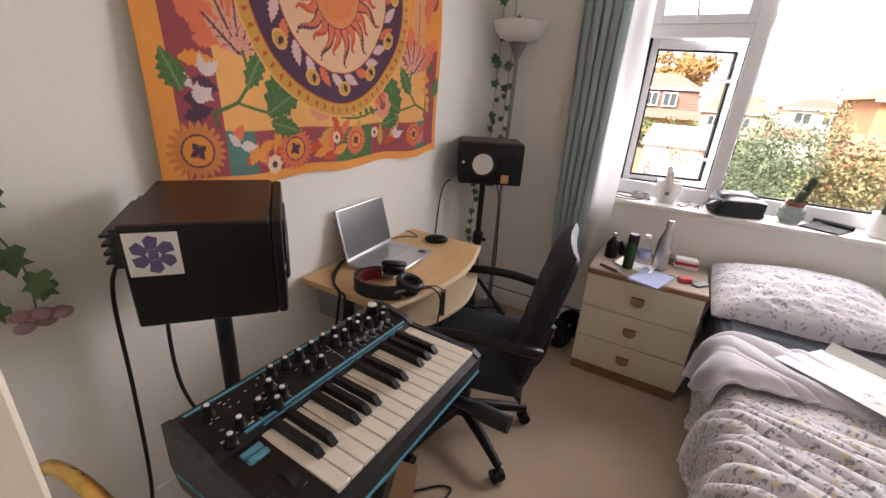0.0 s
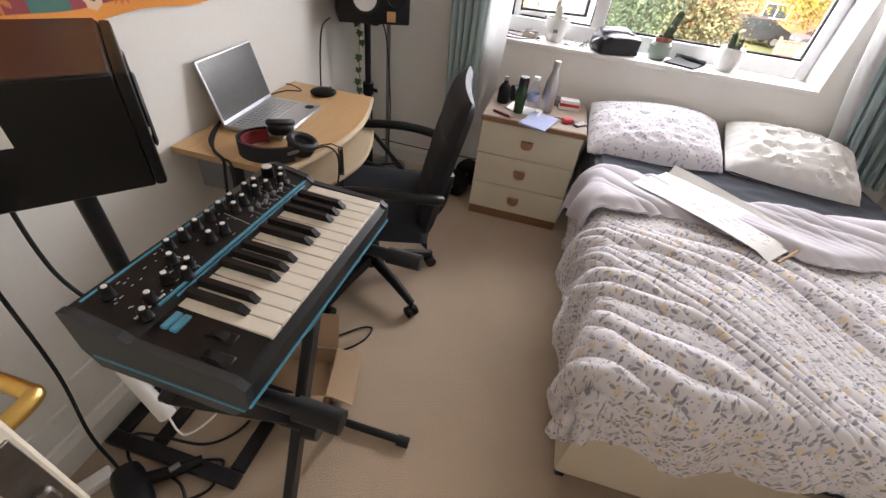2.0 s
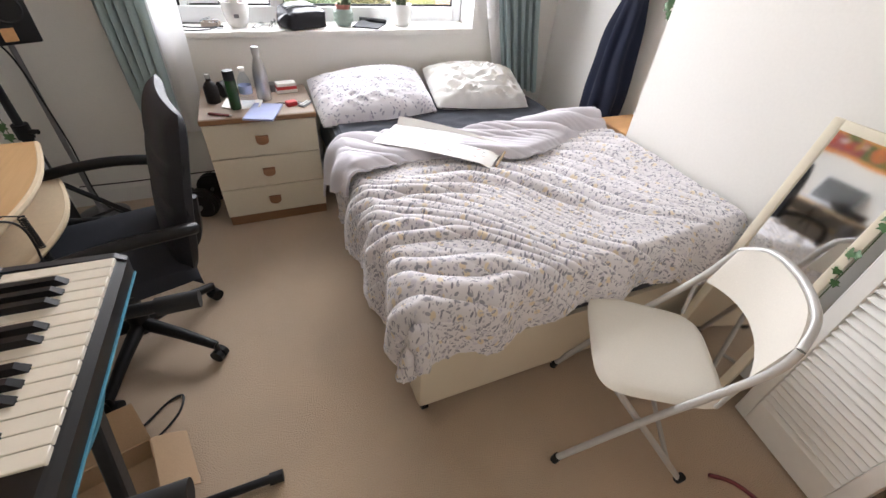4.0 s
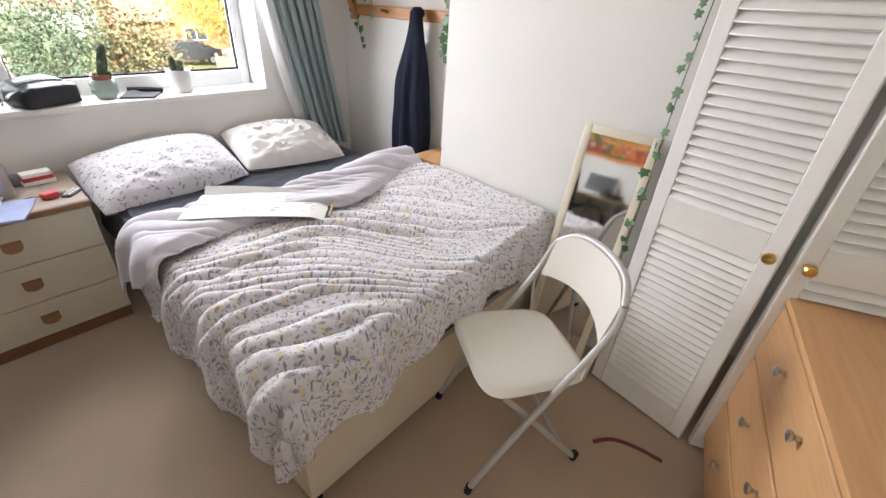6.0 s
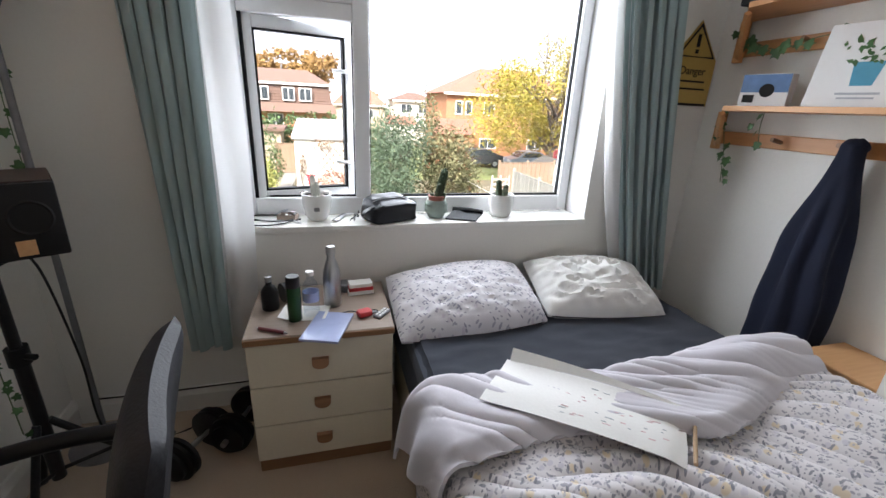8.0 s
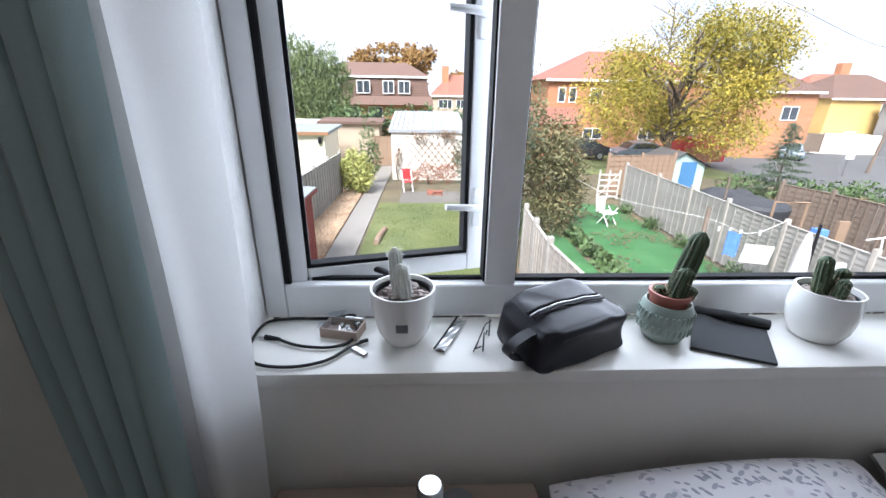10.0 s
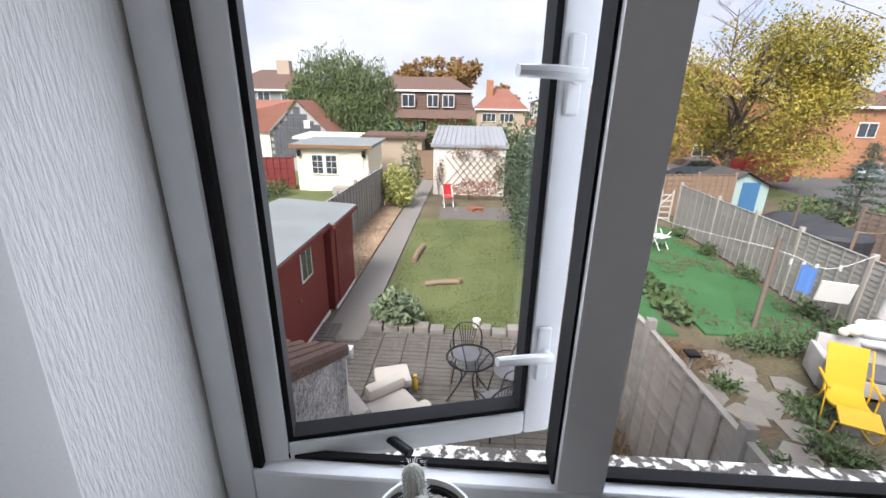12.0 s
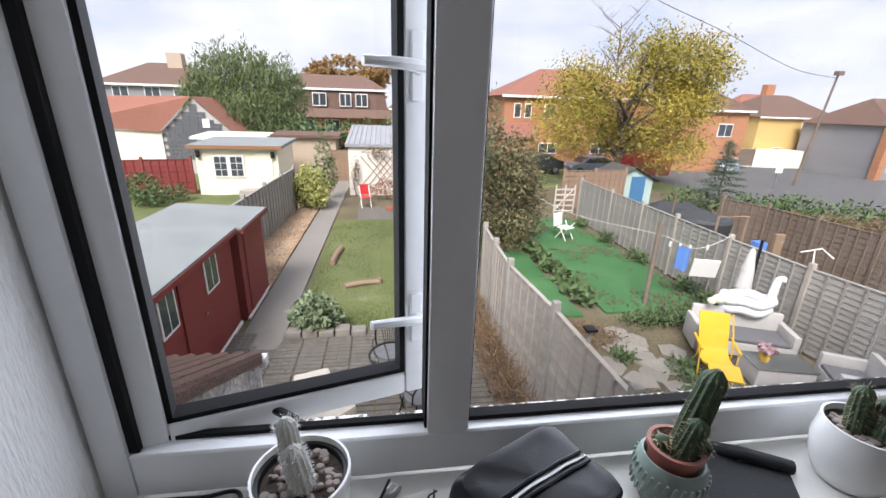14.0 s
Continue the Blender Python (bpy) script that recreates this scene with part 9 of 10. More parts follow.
cs = cottage("summer_house", "cream rendered garden room with a flat roof", -7.35, 20.0, -3.75, 23.4, 2.18, CREAMWALL, FELT)
part("fascia", G().box(-7.62, 19.72, GZ + 2.16, -3.48, 19.76, GZ + 2.32), BROWNWOOD, cs, "brown fascia board", False)
for a in (-6.62, -5.92):
    w = part("window", G().box(a, 19.95, GZ + 0.85, a + 0.66, 20.01, GZ + 1.85), WINWHITE, cs, "white leaded window", False)
    for i in range(2):
        for j in range(3):
            part("pane", G().box(a + 0.07 + i * 0.27, 19.94, GZ + 0.92 + j * 0.30, a + 0.07 + i * 0.27 + 0.24, 19.955, GZ + 0.92 + j * 0.30 + 0.27), WINGLASS, w, "", False)
d = part("door", G().box(-4.75, 19.96, GZ + 0.05, -4.0, 20.02, GZ + 1.98), CREAMWALL, cs, "cream door", False)
for x in (-7.2, -3.95):
    part("lantern", G().box(x - 0.08, 19.85, GZ + 1.75, x + 0.08, 19.99, GZ + 2.05, 0.02), BLACK, cs, "black wall lantern")
part("step", G().box(-5.4, 19.2, GZ, -4.7, 19.9, GZ + 0.35), POSTC, cs, "concrete step", False)
cottage("white_outbuilding", "low white flat-roofed outbuilding", -8.6, 23.5, -5.4, 26, 2.35, WHITEWALL, WINWHITE)
ga = cottage("garage", "white garage with a grey corrugated roof", -0.52, 20.1, 3.0, 25.0, 2.35, WHITEWALL, SLATE, 0.12, 0.65)
for k in range(15):
    part("roof_rib", G().tube([(-0.5 + k * 0.25, 20.0, GZ + 2.51), (-0.5 + k * 0.25, 24.9, GZ + 3.15)], 0.035, 6), SLATE, ga)
tr = thing("trellis", "diamond wooden trellis on the garage wall", "trellis", pose(-0.1, 20.05, GZ))
for k in range(9):
    for s in (-1, 1):
        x = 0.15 + k * 0.33
        p, q = ((x, 0, 0.45), (x + 1.2, 0, 1.9)) if s > 0 else ((x + 1.2, -0.02, 0.45), (x, -0.02, 1.9))
        t = min(1, (2.95 - min(p[0], q[0])) / 1.2)
        part("lath", G().rod(p, q, 0.016, None, 4), TIMBER, tr)
bush("climber", "thin climbing plant over the garage", [(-0.2, 19.9, -1.6, 0.25, 0.12, 0.9), (0.8, 19.9, -0.6, 0.7, 0.12, 0.3), (2.2, 19.9, -0.5, 0.8, 0.12, 0.3), (2.7, 19.9, -1.5, 0.3, 0.12, 0.7)], 700, 0.06, DEADP, 57, 0.2, 0.4, 0.1)
# grey block garage with a red roof
bg = thing("garage", "grey blockwork garage with a red pantile roof", "garage")
bx0, bx1, by = -11.9, -7.9, 27.0
part("gable", G().prism([(bx0, GZ), (bx1, GZ), (bx1, -0.15), ((bx0 + bx1) / 2, 1.70), (bx0, -0.15)], 0, 0.2).to(Matrix(((1, 0, 0, 0), (0, 0, 1, by), (0, 1, 0, 0), (0, 0, 0, 1)))), MORTAR, bg, "", False)
bl = G().box(0, 0, 0, 0.43, 0.03, 0.20).mesh("block", BLOCK, False)
for r in range(18):
    z = GZ + 0.9 + r * 0.215
    hw = 2.0 if z < -0.3 else 2.0 * (1.60 - z - 0.12) / 1.85
    if hw < 0.25:
        break
    k = -hw + (0.22 if r % 2 else 0.0)
    while k + 0.43 <= hw:
        piece("block", bl, bg, pose((bx0 + bx1) / 2 + k, by - 0.03, z))
        k += 0.445
part("side_wall", G().box(-16.5, 26.9, GZ, bx0, 27.1, -0.15).box(bx1 - 0.2, by + 0.2, GZ, bx1, 33, -0.15), CREAMWALL, bg, "", False)
part("roof", G().add([(-9.9, 26.8, 1.85), (-9.9, 34, 1.85), (-7.75, 34, -0.2), (-7.75, 26.8, -0.2)], [(0, 1, 2, 3)]).add([(-9.9, 26.8, 1.85), (-15.8, 27.8, 1.75), (-17.2, 26.7, 0.15), (-11.95, 26.75, -0.2)], [(0, 1, 2, 3)]), REDTILE, bg, "red pantile roof", False)
part("window", G().box(-9.55, 26.93, 0.10, -9.15, 26.97, 0.6), WINWHITE, bg, "small white window", False)
tg = cottage("garage", "low rendered garage beyond the hedge", -4.9, 24.8, -1.6, 26.5, 2.45, TANRENDER, BROWNTILE)


# ---- houses ----
def far_window(parent, x, y, z, w, h, panes=2, deep=0.06):
    f = part("window", G().box(x, y - deep, z, x + w, y, z + h), WINWHITE, parent, "white framed window", False)
    for k in range(panes):
        a = x + 0.07 + k * (w - 0.07) / panes
        part("pane", G().box(a, y - deep - 0.012, z + 0.08, a + (w - 0.07) / panes - 0.07, y - deep - 0.004, z + h - 0.08), WINGLASS, f, "", False)
    return f


def hipped(parent, x0, y0, x1, y1, z0, z1, mat, inset):
    o = 0.35
    part("roof", G().add([(x0 - o, y0 - o, z0), (x1 + o, y0 - o, z0), (x1 + o, y1 + o, z0), (x0 - o, y1 + o, z0), (x0 + inset, (y0 + y1) / 2, z1), (x1 - inset, (y0 + y1) / 2, z1)], [(0, 1, 5, 4), (1, 2, 5), (2, 3, 4, 5), (3, 0, 4), (3, 2, 1, 0)]), mat, parent, "tiled roof", False)
    part("eaves_board", G().box(x0 - o, y0 - o - 0.02, z0 - 0.16, x1 + o, y0 - o + 0.04, z0 + 0.03), WINWHITE, parent, "white eaves board", False)


mh = thing("house", "mansard-roofed house hung with brown tiles", "house")
part("wall", G().box(-9.6, 42, GZ, 1.5, 50, 0.9), BRICK, mh, "", False)
part("mansard", G().add([(-9.6, 42.0, 0.95), (1.7, 42.0, 0.95), (1.25, 42.9, 3.35), (-9.3, 42.9, 3.35), (1.7, 50, 0.95), (1.25, 49, 3.35), (-9.6, 50, 0.95), (-9.3, 49, 3.35)], [(0, 1, 2, 3), (1, 4, 5, 2), (4, 6, 7, 5), (6, 0, 3, 7)]), BROWNTILE, mh, "brown tile-hung storey", False)
part("lower_slope", G().add([(-9.8, 41.2, 0.75), (2.0, 41.2, 0.75), (1.75, 42.0, 1.55), (-9.7, 42.0, 1.55)], [(0, 1, 2, 3)]), BROWNTILE, mh, "", False)
for k in range(9):
    part("tile_course", G().box(-9.5, 42.0 + k * 0.1 - 0.03, 1.08 + k * 0.25, 1.68 - k * 0.048, 42.05 + k * 0.1, 1.11 + k * 0.25), BROWNTILE, mh, "", False)
hipped(mh, -9.3, 42.9, 1.25, 49, 3.35, 4.75, BROWNTILE, 2.0)
for x, w in ((-8.4, 1.3), (-5.45, 1.3), (-2.95, 1.1), (-1.45, 1.15)):
    far_window(mh, x, 42.15, 1.75, w, 1.2, 2, 0.12)
for x in (-8.6, -6.6, -4.4):
    far_window(mh, x, 42.0, -0.55, 1.4, 1.1, 2)
part("vent_pipe", G().rod((-3.2, 45.9, 4.7), (-3.2, 45.9, 5.4), 0.08), GREYENAMEL, mh)
h2 = thing("house", "red-roofed house beyond the tile-hung house", "house")
part("wall", G().box(2.2, 56, GZ, 8.5, 63, 2.0), TANRENDER, h2, "", False)
hipped(h2, 2.2, 56, 8.5, 63, 2.0, 4.6, REDTILE, 2.2)
part("chimney", G().box(3.4, 58, 3.2, 4.3, 59, 5.6), BRICK, h2, "brick chimney", False)
for x in (2.9, 5.2):
    far_window(h2, x, 56, 0.4, 1.8, 1.1, 3)
h3 = thing("house", "white house with a flat front in the distance", "house")
part("wall", G().box(9.3, 52, GZ, 14.6, 58, 2.4), WHITEWALL, h3, "", False)
hipped(h3, 9.3, 52, 14.6, 58, 2.4, 3.4, BROWNTILE, 2.0)
part("porch", G().box(8.0, 50.5, GZ, 11.6, 52, -0.4), WHITEWALL, h3, "", False)
part("porch_roof", G().add([(7.8, 50.2, -0.4), (11.8, 50.2, -0.4), (11.6, 52, 0.5), (8.2, 52, 0.5)], [(0, 1, 2, 3)]), REDTILE, h3, "", False)
for x in (10.0, 12.2):
    far_window(h3, x, 52, 0.9, 1.4, 1.1)
h4 = thing("house", "brown-roofed house with a brick chimney", "house")
part("wall", G().box(-25.5, 45, GZ, -16, 53, 2.9), GREYRENDER, h4, "", False)
hipped(h4, -25.5, 45, -16, 53, 2.9, 5.1, BROWNTILE, 3.0)
part("chimney", G().box(-20.3, 48, 4.4, -18.9, 49, 6.0), TANRENDER, h4, "rendered chimney", False)
for x in (-24.2, -21.4, -18.8):
    far_window(h4, x, 45, 1.5, 1.4, 1.2)
h5 = thing("house", "orange brick house with a red tiled roof", "house")
part("wall", G().box(11.0, 34, GZ, 24.5, 42, 3.1), BRICK, h5, "", False)
hipped(h5, 11.0, 34, 24.5, 42, 3.1, 5.5, REDTILE, 4.2)
for x in (11.8, 12.7, 14.4):
    far_window(h5, x, 34, 1.35, 0.6 if x < 14 else 1.0, 1.15, 1)
for x in (14.2, 18.9, 22.0):
    far_window(h5, x, 34, -1.5, 1.6, 0.9, 2)
part("lean_to", G().box(9.6, 32.6, GZ, 13.2, 34, -0.2), BRICK, h5, "", False)
part("lean_to_roof", G().add([(9.4, 32.3, -0.2), (13.4, 32.3, -0.2), (13.4, 34, 1.0), (9.4, 34, 1.0)], [(0, 1, 2, 3)]), REDTILE, h5, "red tiled lean-to roof", False)
for x in (12.6, 16.5):
    part("roof_light", G().box(x, 35.6, 3.98, x + 0.8, 35.7, 4.08), WINWHITE, h5, "", False)
h6 = thing("house", "rendered house with a brown hipped roof", "house")
part("wall", G().box(28.5, 36, GZ, 35.5, 44, 3.0), BRICK, h6, "", False)
hipped(h6, 28.5, 36, 35.5, 44, 3.0, 5.6, BROWNTILE, 3.0)
part("chimney", G().box(30, 40, 4.4, 31, 41, 6.4), BRICK, h6, "brick chimney", False)
far_window(h6, 32.5, 36, 0.6, 1.5, 1.2)
h7 = thing("house", "ochre rendered house with a brown roof", "house")
part("wall", G().box(45.5, 45, GZ, 56, 53, 3.0), OCHRE, h7, "", False)
hipped(h7, 45.5, 45, 56, 53, 3.0, 5.6, BROWNTILE, 3.2)
far_window(h7, 51.4, 45, 1.2, 1.3, 1.3)
for x in (48.2, 52.4):
    far_window(h7, x, 45, -1.5, 1.2, 1.0)
part("lean_to", G().box(39.5, 42.5, GZ, 50, 45, -0.7), WHITEWALL, h7, "white lean-to", False)
h8 = thing("house", "grey rendered house with a red-brown tiled roof", "house")
part("wall", G().box(50.5, 35, GZ, 68, 44, 2.7), GREYRENDER, h8, "", False)
part("brick_end", G().box(50.2, 34.7, GZ, 50.9, 35.4, 2.5), BRICK, h8, "", False)
hipped(h8, 50.5, 35, 68, 44, 2.7, 5.4, BROWNTILE, 2.5)
part("porch_roof", G().add([(53.5, 33.4, 0.2), (67, 33.4, 0.2), (66.6, 35, 1.2), (53.9, 35, 1.2)], [(0, 1, 2, 3)]), REDTILE, h8, "red tiled porch roof", False)
for x, z in ((51.6, 1.2), (54.5, 1.2), (59, 1.2), (51.6, -1.8)):
    far_window(h8, x, 35, z, 1.6, 1.1)
h9 = thing("house", "red-roofed house beyond the road", "house")
part("wall", G().box(52, 56, GZ, 68, 64, 3.0), BRICK, h9, "", False)
hipped(h9, 52, 56, 68, 64, 3.0, 6.6, REDTILE, 4.0)
part("chimney", G().box(59, 59, 5.5, 60.4, 60, 8.0), BRICK, h9, "brick chimney", False)
bush("backdrop_trees", "far line of trees on the horizon", [(x, 110 + 8 * math.sin(x), -0.2 + 0.8 * math.sin(x * 0.7), 7, 4, 2.6) for x in range(-130, 170, 9)], 9000, 0.55, LEAFG, 70, 0.2, 0.6, 0.4)

bs = thing("garden_shed", "pale blue garden shed with a blue door", "shed")
part("walls", G().prism([(13.1, GZ), (15.5, GZ), (15.5, -1.35), (14.3, -0.75), (13.1, -1.35)], 0, 2.2).to(Matrix(((1, 0, 0, 0), (0, 0, 1, 19.9), (0, 1, 0, 0), (0, 0, 0, 1)))), PALEBLUE, bs, "", False)
part("roof", G().add([(14.3, 19.7, -0.70), (14.3, 22.2, -0.70), (15.75, 22.2, -1.45), (15.75, 19.7, -1.45)], [(0, 1, 2, 3)]).add([(14.3, 19.7, -0.70), (12.85, 19.7, -1.45), (12.85, 22.2, -1.45), (14.3, 22.2, -0.70)], [(0, 1, 2, 3)]), DARKFELT, bs, "dark felt roof", False)
part("door", G().box(14.25, 19.86, GZ + 0.05, 15.05, 19.9, GZ + 1.5), BLUEDOOR, bs, "blue plank door", False)
part("window", G().box(13.3, 19.86, GZ + 0.95, 13.75, 19.9, GZ + 1.45), TIMBER, bs, "", False)


# ---- garden furniture and clutter ----
def lounger(m):
    c = thing("sun_lounger", "bright yellow folding garden recliner", "sun lounger", m)

    def body(u, v):
        y = lerp(-0.24, 0.24, u)
        if v < 0.45:
            t = v / 0.45
            return (0.38 - 0.55 * t, y, 0.46 - 0.08 * math.sin(t * 3.1))
        t = (v - 0.45) / 0.55
        return (-0.17 - 0.28 * t, y, 0.46 + 0.62 * t)

    part("canvas", G().sheet(body, 8, 24, 0.03), YELLOW, c)
    part("leg_rest", G().sheet(lambda u, v: (0.38 + 0.28 * v, lerp(-0.24, 0.24, u), 0.46 - 0.12 * v), 8, 8, 0.03), YELLOW, c)
    for s in (-1, 1):
        part("frame_loop", G().tube(bend([(0.62, 0.27 * s, 0.34), (0.45, 0.27 * s, 0.02), (-0.30, 0.27 * s, 0.02), (-0.05, 0.27 * s, 0.45), (-0.40, 0.27 * s, 1.08)]), 0.014, 8), YELLOW, c)
        part("arm", G().rod((-0.30, 0.30 * s, 0.66), (0.20, 0.30 * s, 0.62), 0.022), YELLOW, c)
        part("arm_post", G().rod((0.12, 0.30 * s, 0.62), (0.22, 0.28 * s, 0.02), 0.012), YELLOW, c)
    return c


lounger(pose(7.02, 5.22, GZ + 0.012, 0, 0, -114))


def sofa(m, L, label):
    s = thing("garden_sofa", label, "garden sofa", m, "wicker garden set")
    part("seat_base", G().box(-L / 2, -0.36, 0.06, L / 2, 0.30, 0.34, 0.02), WICKER, s)
    part("back", G().box(-L / 2, 0.26, 0.06, L / 2, 0.36, 0.78, 0.03), WICKER, s)
    for k in (-1, 1):
        part("arm", G().box(k * L / 2 - 0.06, -0.36, 0.06, k * L / 2 + 0.06, 0.36, 0.60, 0.03), WICKER, s)
        for y in (-0.30, 0.28):
            part("leg", G().box(k * (L / 2 - 0.05) - 0.03, y - 0.03, 0, k * (L / 2 - 0.05) + 0.03, y + 0.03, 0.08), WICKER, s)
    part("cushion", G().box(-L / 2 + 0.07, -0.35, 0.34, L / 2 - 0.07, 0.25, 0.42, 0.03), CUSHION, s, "grey seat cushion")
    return s


sofa(pose(8.20, 5.98, GZ + 0.01, 0, 0, -22), 1.65, "pale grey wicker garden sofa with cushions")
sofa(pose(9.0, 4.45, GZ + 0.01, 0, 0, -120), 0.72, "pale grey wicker garden armchair")
ct = thing("garden_table", "low grey wicker garden table with a dark top", "garden table", pose(8.1, 5.0, GZ + 0.01, 0, 0, -14))
part("body", G().box(-0.48, -0.28, 0, 0.48, 0.28, 0.36, 0.02), WICKER, ct)
part("top", G().box(-0.50, -0.30, 0.36, 0.50, 0.30, 0.38, 0.004), SCREEN, ct, "dark glass top")
fl = thing("toy_flower_pot", "yellow pot with pale artificial flowers", "flower pot", pose(7.85, 5.05, GZ + 0.391))
part("pot", G().lathe([(0, 0), (0.06, 0), (0.09, 0.07), (0.08, 0.13), (0, 0.12)], 16), YELLOW, fl)
part("flowers", leaf_cloud([(0, 0, 0.24, 0.14, 0.14, 0.10)], 90, 0.04, 5, 0, 0.7), PINK, fl, "", False)
un = thing("inflatable_ring", "white inflatable animal ring stacked on the sofa", "inflatable", pose(8.52, 6.30, GZ + 0.715, 0, 0, -18))
for z, r in ((0.10, 0.40), (0.28, 0.44)):
    part("ring", G().tube([(r * math.cos(k * math.pi / 14), 0.6 * r * math.sin(k * math.pi / 14), z + 0.03 * math.cos(k)) for k in range(28)], 0.095, 12, closed=True), VINYLW, un)
part("neck", G().tube(bend([(0.42, 0.0, 0.28), (0.44, 0.02, 0.52), (0.46, 0.0, 0.74), (0.56, -0.03, 0.76)]), 0.085, 10, 0.06), VINYLW, un)
part("snout", G().ball((-0.62, -0.2, 0.30), (0.13, 0.10, 0.10), 8).ball((-0.75, -0.2, 0.24), 0.08, 8), CREAMWALL, un, "pale yellow head")
pu = thing("parasol", "folded striped parasol leaning by the fence", "parasol")
part("pole", G().rod((8.75, 6.5, GZ), (8.85, 6.65, -0.55), 0.03), BLACKMETAL, pu)
part("canopy", G().lathe([(0.02, 0), (0.16, 0.12), (0.13, 0.5), (0.05, 0.95), (0.0, 1.0)], 10, (8.66, 6.62, -1.70)), WICKER, pu, "pale furled canopy")
ps = thing("washing_line", "leaning wooden washing line post with a line", "washing line")
part("post", G().rod((7.55, 8.05, GZ - 0.02), (7.85, 8.45, -0.72), 0.05), DARKFENCE, ps, "dark wooden post")
part("line", G().tube(bend([(5.6, 13.4, -0.55), (6.6, 11.0, -1.05), (7.82, 8.42, -0.98), (8.6, 8.0, -1.22), (9.4, 7.9, -0.85)]), 0.006, 5), WINWHITE, ps, "white rope")
for t in (0.2, 0.35, 0.5, 0.75):
    part("peg", G().box(7.82 + t * 1.5 - 0.02, 8.40 - t * 0.45, -1.20 - 0.12 * math.sin(t * 3), 7.82 + t * 1.5 + 0.02, 8.44 - t * 0.45, -1.08 - 0.12 * math.sin(t * 3)), WINWHITE, ps, "", False)
single("towel", G().sheet(lambda u, v: (lerp(8.24, 8.50, u), lerp(8.18, 8.07, u) + 0.03 * math.sin(u * 7), lerp(-1.22, -1.80, v) + 0.02 * math.sin(u * 6)), 14, 14, 0.02), TOWELB, "blue towel drying on the washing line", "towel")
single("white_board", G().box(-0.30, -0.02, 0, 0.30, 0.02, 0.48).to(pose(8.95, 8.05, -1.95, 12, 0, -18)), WINWHITE, "white board leaning below the washing line", "board", smooth=False)
wc2 = thing("garden_chair", "white folding garden chair on the turf", "garden chair", pose(7.75, 13.35, GZ + 0.03, 0, 0, 30))
part("seat", G().box(-0.24, -0.22, 0.42, 0.24, 0.22, 0.46, 0.01), WINWHITE, wc2)
part("back", G().box(-0.24, 0.20, 0.46, 0.24, 0.25, 0.95, 0.01).to(pose(0, 0.06, 0, -8)), WINWHITE, wc2)
for x in (-0.22, 0.22):
    part("leg", G().rod((x, -0.22, 0), (x, 0.2, 0.62), 0.018), WINWHITE, wc2)
    part("leg", G().rod((x, 0.26, 0), (x, -0.2, 0.62), 0.018), WINWHITE, wc2)

# patio set
pt = thing("patio_table", "round black metal patio table with a glass top", "patio table", pose(1.27, 4.88, GZ + 0.016))
part("rim", G().tube([(0.34 * math.cos(k * math.pi / 16), 0.34 * math.sin(k * math.pi / 16), 0.70) for k in range(32)], 0.016, 8, closed=True), BLACKMETAL, pt)
part("top", G().lathe([(0, 0.695), (0.335, 0.695), (0.335, 0.701), (0, 0.701)], 32), PANE, pt, "clear glass top")
for k in range(4):
    a = k * math.pi / 2 + 0.4
    part("leg", G().tube(bend([(0.31 * math.cos(a), 0.31 * math.sin(a), 0.70), (0.12 * math.cos(a), 0.12 * math.sin(a), 0.40), (0.36 * math.cos(a), 0.36 * math.sin(a), 0.0)]), 0.012, 6), BLACKMETAL, pt)


def bistro_chair(m, cushion):
    c = thing("patio_chair", "black metal patio chair with a pale seat pad", "patio chair", m, "patio chairs")
    part("seat", G().lathe([(0, 0.42), (0.21, 0.42), (0.22, 0.435), (0.21, 0.45), (0, 0.46)], 24), cushion, c, "pale seat pad")
    part("back_hoop", G().tube(bend([(-0.20, 0.12, 0.44), (-0.23, 0.20, 0.68), (-0.12, 0.26, 0.84), (0.12, 0.26, 0.84), (0.23, 0.20, 0.68), (0.20, 0.12, 0.44)]), 0.012, 8), BLACKMETAL, c)
    for k in range(7):
        x = -0.15 + k * 0.05
        part("back_bar", G().rod((x * 0.5, 0.2, 0.46), (x, 0.25, 0.82), 0.006), BLACKMETAL, c)
    for x in (-1, 1):
        for y in (-1, 1):
            part("leg", G().rod((0.15 * x, 0.15 * y, 0.43), (0.21 * x, 0.22 * y, 0.0), 0.011), BLACKMETAL, c)
        part("arm", G().tube(bend([(0.22 * x, 0.18, 0.62), (0.25 * x, 0.0, 0.64), (0.24 * x, -0.14, 0.60), (0.18 * x, -0.17, 0.43)]), 0.010, 6), BLACKMETAL, c)
    return c


bc = bistro_chair(pose(1.22, 5.36, GZ + 0.016, 0, 0, -4), CUSHION)
for x, y, a in ((1.85, 4.95, -70), (1.62, 4.28, -150)):
    copy_thing(bc, pose(x, y, GZ + 0.016, 0, 0, a))
wa = thing("garden_armchair", "cream cushioned wooden garden armchair", "garden armchair", pose(0.28, 4.05, GZ + 0.016, 0, 0, 130))
part("seat_cushion", G().box(-0.30, -0.34, 0.26, 0.30, 0.28, 0.44, 0.07), CREAMPAD, wa, "cream seat cushion")
part("back_cushion", G().box(-0.30, 0.20, 0.40, 0.30, 0.40, 0.95, 0.07).to(pose(0, 0.05, 0, -14)), CREAMPAD, wa, "cream back cushion")
